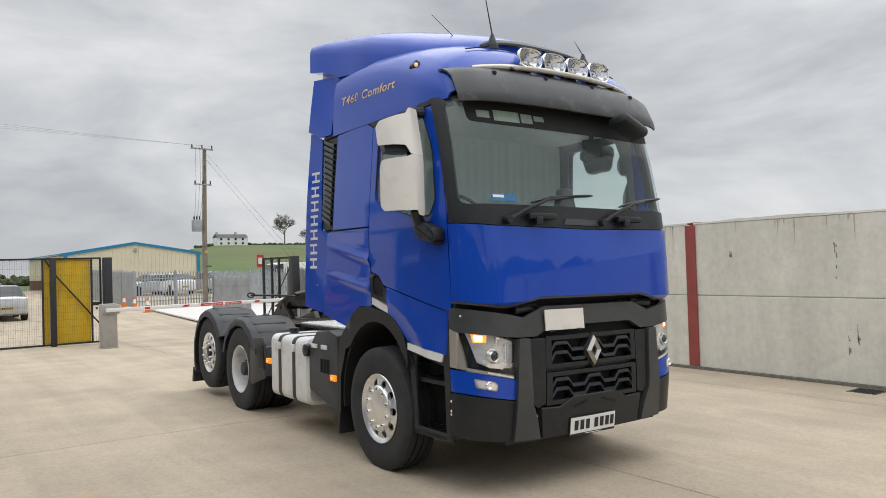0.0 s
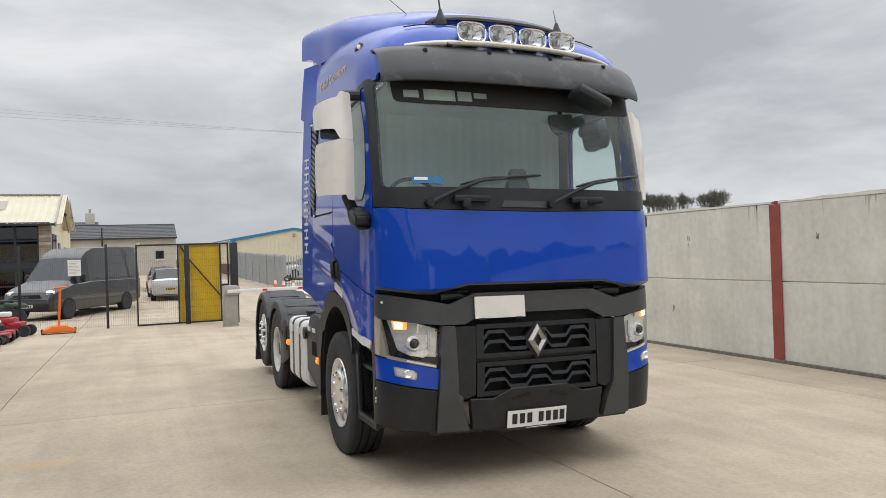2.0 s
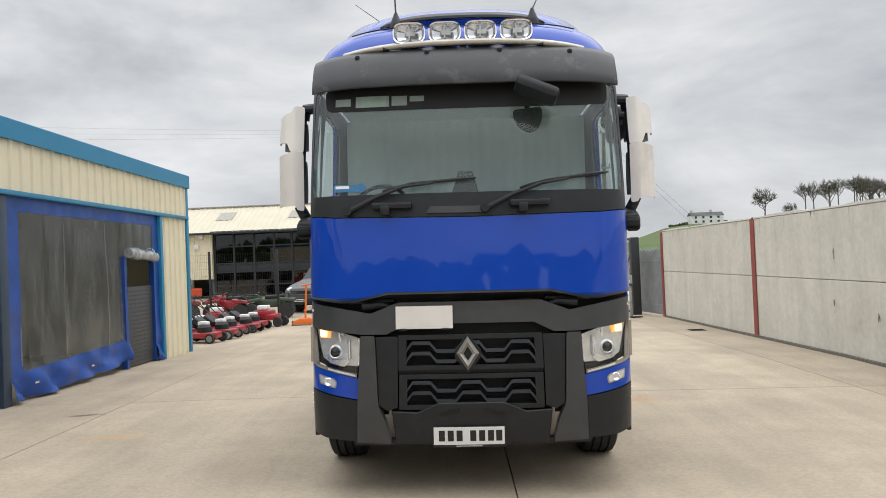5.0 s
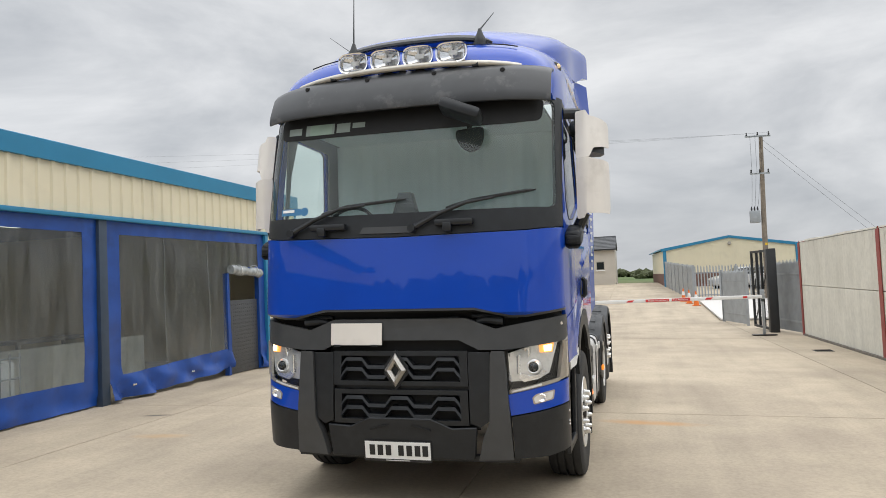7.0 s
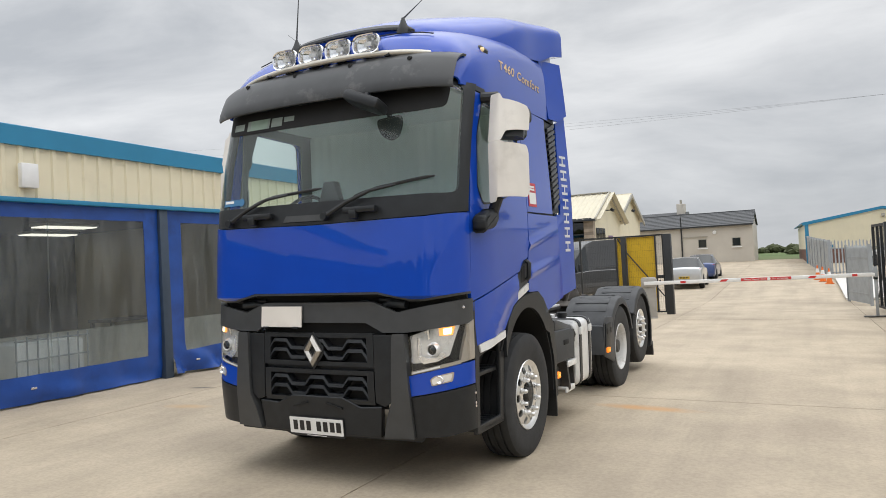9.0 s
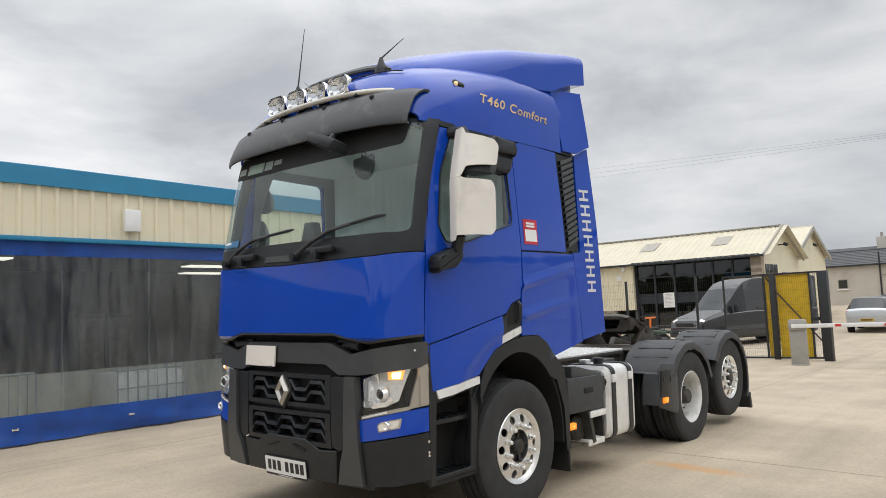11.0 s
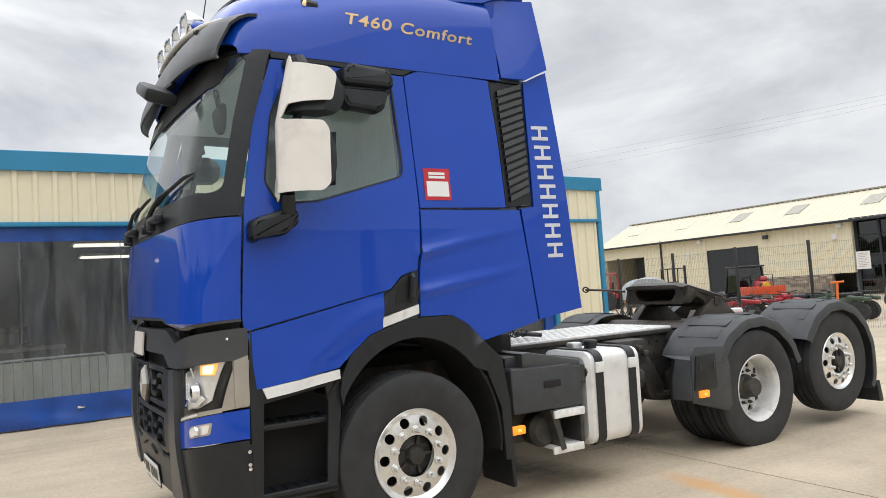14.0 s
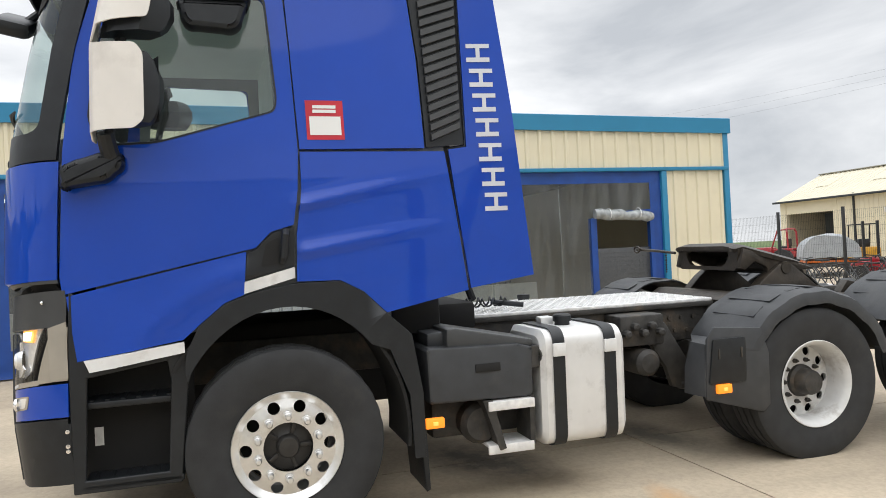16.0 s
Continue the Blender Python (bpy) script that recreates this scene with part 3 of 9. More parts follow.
def ribbed(y0, y1, z0, z1, x=0.0, pitch=0.25):
    """Trapezoid ribbed sheet that faces +x."""
    bm = B()
    prof = []
    y = y0
    while y < y1 - 1e-3:
        for d, p in ((0, 0), (0.165, 0), (0.185, 0.03), (0.228, 0.03)):
            if y + d * pitch / 0.25 < y1:
                prof.append((x + p, y + d * pitch / 0.25))
        y += pitch
    prof.append((x, y1))
    loft(bm, [[(a, b, z0) for a, b in prof], [(a, b, z1) for a, b in prof]])
    bmesh.ops.recalc_face_normals(bm, faces=bm.faces)
    return bm


for ya, yb in ((-6.25, 0.0), (-12.4, -6.25), (-18.6, -12.4), (-24.8, -18.6)):
    part("cladding_sheet", ribbed(ya, yb, 2.95, 3.70), CREAM, SHED, solid=0.004)
part("cladding_sheet", ribbed(-1.32, -0.06, GZ - 0.1, 2.9, x=-0.02), CREAM, SHED, solid=0.004)
bm = B()
loft(bm, [[(-0.1, y, 3.68 + d), (0.07, y, 3.68 + d), (0.07, y, 3.95 + d), (0.06, y, 3.96 + d), (-0.1, y, 3.96 + d)] for y, d in ((-24.8, 0.0), (-10.0, 0.0), (0.1, -0.11))], close=True)
bm.verts.ensure_lookup_table()
bm.faces.new(bm.verts[:5])
bm.faces.new(bm.verts[-5:])
bmesh.ops.recalc_face_normals(bm, faces=bm.faces)
part("fascia", bm, TEAL, SHED, "teal painted eaves fascia")
bm = B()
box(bm, -0.06, 0.06, -24.8, 0.03, 2.885, 2.95, 0.008)
part("drip_flashing", bm, TEAL, SHED)
for y0, y1 in ((-0.06, 0.05), (-1.42, -1.31)):
    bm = B()
    box(bm, -0.06, 0.045, y0, y1, GZ - 0.1, 2.884 if y0 < -1 else 3.58, 0.006)
    part("corner_flashing", bm, TEAL, SHED)
bm = B()
box(bm, -11, -0.12, 0.0, 0.06, GZ - 0.1, 3.60)
part("end_wall", bm, CREAM, SHED)
bm = B()
loft(bm, [[(x, y, z + d) for x, z in ((-11.2, 3.75), (0.05, 3.90), (0.05, 3.95), (-5, 4.1), (-11.2, 4.0))] for y, d in ((-24.8, 0.0), (-10.0, 0.0), (0.08, -0.11))], close=True)
bm.verts.ensure_lookup_table()
bm.faces.new(bm.verts[:5])
bm.faces.new(bm.verts[-5:])
bmesh.ops.recalc_face_normals(bm, faces=bm.faces)
part("roof", bm, TEAL, SHED)
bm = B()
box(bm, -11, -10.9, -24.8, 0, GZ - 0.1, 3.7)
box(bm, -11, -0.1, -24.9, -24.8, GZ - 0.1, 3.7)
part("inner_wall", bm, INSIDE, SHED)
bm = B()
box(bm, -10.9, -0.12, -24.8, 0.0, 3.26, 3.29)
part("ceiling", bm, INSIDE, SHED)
for y in (-6.25, -12.4, -18.6):
    bm = B()
    box(bm, -0.13, 0.02, y - 0.085, y + 0.085, GZ - 0.1, 2.884, 0.006)
    part("bay_post", bm, POSTDK, SHED, "slate blue steel bay post")
bm = B()
box(bm, -1.85, -1.7, -24, -3.2, GZ - 0.05, GZ + 0.86, 0.01)
part("dwarf_wall", bm, WALLC, SHED, "low pale block wall inside the bays")


def curtain(ya, yb, door=None, seed=0, ragged=0.0):
    """A PVC curtain: blue border with a clear scratched window, hanging in slight folds."""
    def wave(y, z):
        fold = 0.02 * math.sin(y * 9 + seed) * (1 - z / 3.2) + 0.03 * noise.noise((y * 1.3, z * 1.1, seed)) + 0.02 * noise.noise((y * 4.0, z * 2.2, seed + 7)) * smooth_step(1.3, 0.2, z) + 0.012 * noise.noise((y * 7.0, z * 3.0, seed + 3)) * smooth_step(2.3, 2.8, z)
        low = max(0.0, 0.6 - z) * (0.14 * math.sin(y * 7.1 + z * 9 + 3 * noise.noise((y * 1.5, seed, 3))) + 0.16 * noise.noise((y * 2.6, z * 6, seed)) + 0.12) if ragged else max(0.0, 0.45 - z) * 0.07 * math.sin(y * 2.3 + z * 14 + seed)
        return (-0.03 + fold + low, y, z + (max(0, 0.5 - z) * ragged * noise.noise((y * 0.9, seed, 1))))
    cut_y, cut_z = frange(ya, yb, max(8, int((yb - ya) / 0.09))), frange(0.1, 0.7, 10) + frange(0.85, 2.9, 14)
    zb = GZ + 0.03
    outer = [(ya, zb), (yb, zb), (yb, 2.885), (ya, 2.885)]
    wz0, wz1 = 0.48, 2.68
    win = [(ya + 0.3, wz0), (yb - (0.16 if door else 0.3), wz0), (yb - (0.16 if door else 0.3), wz1), (ya + 0.3, wz1)]
    if door:
        win = [(ya + 0.32, wz0), (door[0] - 0.1, wz0 + 0.1), (door[0] - 0.02, 2.15), (door[1] + 0.04, 2.2), (door[1] + 0.04, wz1), (ya + 0.32, wz1)]
        outer = [(ya, zb), (door[0], zb + 0.1), (door[0] + 0.02, 2.08), (door[1], 2.08), (door[1], zb), (yb, zb), (yb, 2.885), (ya, 2.885)]
    c = part("curtain", sheet([outer, win], wave, cut_y, cut_z, (1, 0, 0)), PVCBLUE, SHED, "blue PVC bay curtain with a clear window", solid=0.004)
    part("clear_window", sheet([win], lambda a, b: tuple(Vector(wave(a, b)) + Vector((-0.006, 0, 0))), cut_y, cut_z), PVCCLEAR, c)
    for k in range(int((yb - ya) / 1.6)):
        y = ya + 0.5 + k * 1.6
        if door and y > door[0] - 0.2:
            continue
        bm = B()
        rbox(bm, (wave(y, 0.3)[0] + 0.012, y, 0.3), (0.012, 0.09, 0.03), bev=0.004)
        part("eyelet_plate", bm, CHROME, c)
    for k in range(1, int((yb - ya) / 1.3)):
        y = ya + k * 1.3 + 0.1
        if door and y > door[0] - 0.2:
            continue
        bm = B()
        loft(bm, [[tuple(Vector(wave(y - 0.012, z)) + Vector((0.004, 0, 0))), tuple(Vector(wave(y + 0.012, z)) + Vector((0.004, 0, 0)))] for z in frange(wz0, wz1, 14)])
        part("weld_seam", bm, PVCCLEAR, c)


curtain(-6.16, -1.42, door=(-2.76, -1.68), seed=1, ragged=0.35)
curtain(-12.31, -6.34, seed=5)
curtain(-18.51, -12.49, seed=9)
curtain(-24.7, -18.69, seed=11)
# the pass door in the curtain: rolled-up sheet over a checker plate hatch
bm = B()
rs_ = random.Random(5)
roll = [(0.05 + 0.015 * math.sin(2.1 * k), -2.82 + 0.104 * k, 2.13 - 0.006 * k + 0.012 * math.sin(1.7 * k)) for k in range(12)]
tube(bm, roll, [0.085 + rs_.uniform(-0.012, 0.018) for k in roll], 12)
roll_ = part("rolled_sheet", bm, mat("milky_plastic_sheet", (0.33, 0.35, 0.35), rough=0.2, var=0.45, scale=9, bump=0.5, bscale=16), SHED, "rolled-up clear plastic door sheet")
for y in (-2.55, -1.95):
    bm = B()
    tube(bm, [(0.05 + 0.105 * math.cos(k * math.tau / 12), y, 2.12 + 0.105 * math.sin(k * math.tau / 12)) for k in range(13)], 0.008, 5)
    part("tie", bm, WHITEP, roll_)
bm = B()
box(bm, -0.1, -0.06, -2.80, -1.66, GZ, 1.52, 0.01)
hatch = part("hatch", bm, CHECKER, SHED, "checker plate hatch board")
bm = B()
for i in range(14):
    for j in range(18):
        rbox(bm, (-0.058, -2.74 + i * 0.076, 0.14 + j * 0.076), (0.006, 0.04, 0.012), rx=45 if (i + j) % 2 else -45)
tagged(part("tread_pattern", bm, CHECKER, hatch), kind="stuff")
for y in (-2.84, -1.64):
    bm = B()
    box(bm, -0.1, 0.0, y - 0.04, y + 0.04, GZ, 2.06)
    part("door_jamb", bm, PVCBLUE, SHED)
bm = B()
box(bm, 0.035, 0.13, -8.75, -8.5, 3.08, 3.42, 0.015)
tagged(finish("alarm_box", bm, WHITEP, None), "white plastic alarm box fixed on cream cladding", "alarm box").matrix_world = SHED.matrix_basis
# what stands inside
for x, y in ((-5.3, 5.35), (-7.8, 5.7), (-11.4, 6.2), (-5.35, 10.2), (-8.6, 11.8), (-11.2, 13.2), (-5.3, 0.6), (-8.0, 0.6)):
    l = thing("strip_lamp", (x, y, 3.19), "lit fluorescent strip lamp on the shed ceiling", "ceiling lamp", "strip lamps in the shed", rz=-1.2)
    bm = B()
    box(bm, -0.30, 0.30, -0.75, 0.75, 0.0, 0.07, 0.01)
    part("housing", bm, WHITEP, l)
    bm = B()
    box(bm, -0.27, 0.27, -0.72, 0.72, -0.03, 0.0)
    part("tube", bm, TUBE, l)


def in_shed(x, y, z):
    return SHED.matrix_basis @ Vector((x, y, z))


cage = thing("cage_pallet", in_shed(-0.66, -8.2, GZ), "white caged liquid container on the shed floor", "container")
bm = B()
box(bm, -0.45, 0.45, -0.55, 0.55, 0.1, 0.85, 0.05)
part("tank", bm, WHITEP, cage)
for k in range(8):
    bm = B()
    tube(bm, [(0.5, -0.56 + k * 0.16, 0.0), (0.5, -0.56 + k * 0.16, 0.95)], 0.012, 6)
    part("cage_bar", bm, GALV, cage)
for k in range(4):
    bm = B()
    tube(bm, [(0.5, -0.58, 0.08 + 0.27 * k), (0.5, 0.58, 0.08 + 0.27 * k)], 0.012, 6)
    part("cage_rail", bm, GALV, cage)


def crowd_barrier(y):
    """A galvanised barrier of uprights between two rails, on two flat feet."""
    b = thing("crowd_barrier", in_shed(-0.42, y, GZ), "galvanised steel crowd barrier standing behind the curtain", "barrier", rz=-1.2)
    bm = B()
    tube(bm, [(0, -1.1, 0.12), (0, -1.1, 0.90), (0, -1.06, 0.96), (0, 1.06, 0.96), (0, 1.1, 0.90), (0, 1.1, 0.12), (0, -1.1, 0.12)], 0.019, 8)
    part("frame", bm, GALV, b)
    for k in range(1, 18):
        bm = B()
        tube(bm, [(0, -1.1 + k * 0.1222, 0.12), (0, -1.1 + k * 0.1222, 0.96)], 0.008, 6)
        part("bar", bm, GALV, b)
    for s in (-0.8, 0.8):
        bm = B()
        box(bm, -0.2, 0.2, s - 0.025, s + 0.025, 0.0, 0.012)
        box(bm, -0.012, 0.012, s - 0.02, s + 0.02, 0.012, 0.13)
        part("foot", bm, GALV, b)


crowd_barrier(-10.9)
for x, y, w, h in ((-3.2, -4.2, 1.8, 1.15), (-3.0, -10.8, 1.2, 1.3)):
    bench = thing("work_bench", in_shed(x, y, GZ), "dim grey workbench inside the shed", "workbench", "benches in the shed", rz=-1.2)
    bm = B()
    box(bm, -0.35, 0.35, -w / 2, w / 2, h - 0.3, h - 0.24, 0.01)
    part("top", bm, SHEDSTUFF, bench)
    for sx in (-0.3, 0.3):
        for sy in (-w / 2 + 0.06, w / 2 - 0.06):
            bm = B()
            box(bm, sx - 0.03, sx + 0.03, sy - 0.03, sy + 0.03, 0, h - 0.3)
            part("leg", bm, SHEDSTUFF, bench)
mach = thing("sewing_machine", in_shed(-3.0, -11.0, GZ + 1.06), "dark machine standing on the workbench", "machine")
bm = B()
box(bm, -0.1, 0.1, -0.3, 0.3, 0.0, 0.06, 0.01)
box(bm, -0.07, 0.07, 0.1, 0.25, 0.06, 0.34, 0.02)
box(bm, -0.06, 0.06, -0.28, 0.2, 0.26, 0.37, 0.02)
part("body", bm, DARK, mach)
for y in (-3.0, -3.75):
    fr = thing("cabinet", in_shed(-8.5, y - 2, GZ), "grey cabinet against the dim shed wall", "cabinet", "cabinets in the shed", rz=-1.2)
    bm = B()
    box(bm, -0.3, 0.3, -0.34, 0.34, 0, 1.9, 0.01)
    part("body", bm, INSIDE, fr)
    bm = B()
    box(bm, 0.3, 0.32, -0.3, 0.3, 0.1, 1.8, 0.005)
    part("door", bm, SHEDSTUFF, fr)


# ---- the tractor unit ----
# In the truck's own measure: x across from its middle, y the place along the yard, z up.
TRUCK = thing("tractor_unit", (4.633, 7.51, 0.0), "blue sleeper cab tractor unit with black bumper and roof lamps", "truck")
TRUCK.rotation_euler = (0, radians(0.95), radians(-0.95))
OFF = (0, -7.5, 0)


def tp(name, bm, m, parent=None, label="", **k):
    return part(name, bm, m, parent or TRUCK, label, off=OFF, **k)


CORNER, RAD = 0.94, 0.295
FRONT_Z = [(0.3, 4.24), (0.75, 4.19), (1.2, 4.20), (1.45, 4.22), (1.5, 4.165), (1.8, 4.178), (2.1, 4.198), (2.25, 4.215), (2.7, 4.31), (3.1, 4.42), (3.4, 4.56)]


def front_dy(x):
    a = abs(x)
    d = 0.035 * (a / CORNER) ** 2
    if a > CORNER:
        q = min(a - CORNER, RAD)
        d += RAD - math.sqrt(max(0, RAD * RAD - q * q))
    return d


def front(x, z, out=0.0):
    return (x, lerp_table(FRONT_Z, z) + front_dy(x) - out, z)


CUT_X = [s * (CORNER + RAD * math.sin(radians(a))) for s in (-1, 1) for a in (0, 12, 24, 36, 48, 60, 70, 78, 84, 88)] + frange(-0.9, 0.9, 12)
CUT_Z = frange(0.4, 3.2, 28)


def front_panel(loops, out=0.0):
    return sheet(loops, lambda a, b: front(a, b, out), CUT_X, CUT_Z, (0, -1, 0))


def side(y, z, sgn, out=0.0):
    x = 1.262 - 0.035 * smooth_step(2.0, 3.15, z)
    if y < 4.95:
        x -= 0.03 * ((4.95 - y) / 0.42) ** 2
    if z < 2.16 and 5.7 < y < 6.75:      # the swept creases of the lower sleeper panel
        for z0, w in ((1.60 + 0.16 * (y - 5.7), 0.085), (1.86 + 0.2 * (y - 5.7), 0.075)):
            d = (z - z0) / w
            x += 0.026 * max(0, 1 - (y - 5.7) / 0.95) * ((1 - d) ** 2 if 0 <= d < 1 else max(0, 1 + 1.6 * d) if d < 0 else 0)
    if z < 1.62 and y < 5.5:
        x += 0.02 * max(0, 1 - abs(math.hypot(y - 5.62, z - 0.55) - 0.98) / 0.07)
    return (sgn * (x + out), y, z)


SIDE_Y, SIDE_Z = frange(4.45, 7.15, 36), frange(0.95, 3.2, 46)


def side_panel(loops, sgn, out=0.0, fine=False):
    return sheet(loops, lambda a, b: side(a, b, sgn, out), SIDE_Y, frange(1.24, 2.14, 60) if fine else SIDE_Z, (sgn, 0, 0))


def mirror_x(poly):
    return [(-a, b) for a, b in poly][::-1]


LABELG = mat("pale_label", (0.22, 0.26, 0.235), rough=0.6)

# the front: bonnet panel, windscreen frame and glass, bumper
tp("bonnet_panel", front_panel([[(-1.2345, 1.515), (-0.97, 1.475), (-0.86, 1.475), (-0.60, 1.535), (0.60, 1.535), (0.86, 1.475), (0.97, 1.475), (1.2345, 1.515), (1.2345, 2.115), (1.0, 2.092), (0, 2.075), (-1.0, 2.092), (-1.2345, 2.115)]], 0.012), BLUE, label="glossy blue front panel", solid=0.02, solid_off=-1, edge=0.006)
tp("bonnet_edge", front_panel([[(-1.2345, 1.497), (-0.97, 1.457), (-0.86, 1.457), (-0.60, 1.517), (0.60, 1.517), (0.86, 1.457), (0.97, 1.457), (1.2345, 1.497), (1.2345, 1.514), (0.97, 1.474), (0.86, 1.474), (0.60, 1.534), (-0.60, 1.534), (-0.86, 1.474), (-0.97, 1.474), (-1.2345, 1.514)]], 0.008), GREY, solid=0.03)
WS = rnd_poly([(-1.198, 2.265), (1.198, 2.265), (1.188, 3.122), (-1.188, 3.122)], 0.06)
tp("windscreen_frame", front_panel([[(-1.232, 2.125), (-1.0, 2.10), (0, 2.083), (1.0, 2.10), (1.232, 2.125), (1.232, 3.15), (-1.232, 3.15)], WS]), BLACK, label="black cowl and pillars", solid=0.03, edge=0.006)
wsc = tp("windscreen", front_panel([WS], -0.006), SCREEN)
wsc.visible_shadow = False
tp("header_panel", front_panel([[(-1.21, 3.128), (1.21, 3.128), (1.15, 3.36), (-1.15, 3.36)]], -0.03), BLACK, solid=0.01)
tp("upper_shade", front_panel([rnd_poly([(-1.09, 3.118), (-1.075, 2.935), (-0.9, 2.925), (0.9, 2.925), (1.10, 2.94), (1.12, 3.118)], 0.05)], 0.001), DARK, label="dark band at the windscreen head", solid=0.004)
for x0, x1, z0, z1, mm in ((-1.0, -0.88, 2.97, 3.03, CABINL), (-0.84, -0.58, 2.955, 3.045, LENS), (-0.56, -0.44, 2.96, 3.04, CABINL), (-0.42, -0.31, 2.99, 3.035, GREY)):
    tp("windscreen_label", front_panel([[(x0, z0), (x1, z0), (x1, z1), (x0, z1)]], 0.003), LABELG)
tp("shade_sticker", front_panel([[(-0.80, 2.955), (-0.60, 2.955), (-0.60, 3.045), (-0.80, 3.045)]], 0.005), mat("pale_green_sticker", (0.24, 0.32, 0.26), rough=0.6))
stk = tp("windscreen_sticker", front_panel([[(-1.0, 2.29), (-0.82, 2.29), (-0.82, 2.345), (-1.0, 2.345)]], 0.004), STICKB, label="small blue sticker")
tp("sticker_mark", front_panel([[(-0.985, 2.315), (-0.88, 2.315), (-0.88, 2.337), (-0.985, 2.337)]], 0.007), PLATEW, stk)
tp("sticker_roundel", front_panel([circle(-0.79, 2.318, 0.035, 14)], 0.004), STICKB, stk)
# blank sheet behind the bonnet gap, near-black for the shade in there
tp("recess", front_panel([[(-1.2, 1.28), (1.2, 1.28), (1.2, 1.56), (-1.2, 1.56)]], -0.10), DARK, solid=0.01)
for s in (-1, 1):
    bm = B()
    tube(bm, [front(s * 0.80, 1.43, -0.02), front(s * 0.66, 1.44, -0.03), front(s * 0.60, 1.425, -0.04)], [0.035, 0.03, 0.022], 10)
    tube(bm, [front(s * 0.9, 1.46, -0.05), front(s * 0.56, 1.47, -0.05)], 0.014, 8)
    tp("bonnet_hinge", bm, BLACK)
CROSS = [(-1.2345, 1.275), (-0.80, 1.222), (-0.62, 1.222), (-0.47, 1.295), (0.47, 1.295), (0.62, 1.222), (0.80, 1.222), (1.2345, 1.275), (1.2345, 1.46), (1.0, 1.425), (0.86, 1.40), (0.74, 1.375), (0.53, 1.455), (-0.53, 1.455), (-0.74, 1.375), (-0.86, 1.40), (-1.0, 1.425), (-1.2345, 1.46)]
tp("bumper_crossbar", front_panel([CROSS], 0.022), GREY, label="dark grey upper bumper bar", solid=0.05, edge=0.014)
for s in (-1, 1):
    bm = B()
    lathe(bm, [(-0.004, 0.0), (-0.004, 0.012), (0.002, 0.012), (0.002, 0.007), (-0.01, 0.006), (-0.01, 0.0)], front(s * 1.205, 1.40, 0.022), "y", 12)
    tp("bolt", bm, CHROME)
tp("blank_plate", front_panel([[(-0.545, 1.262), (-0.125, 1.262), (-0.125, 1.428), (-0.545, 1.428)]], 0.05), WHITE, label="blank off-white plate", solid=0.012)
for x in (-0.49, -0.18):
    bm = B()
    rbox(bm, front(x, 1.258, 0.055), (0.05, 0.012, 0.014))
    tp("plate_clip", bm, BLACK)


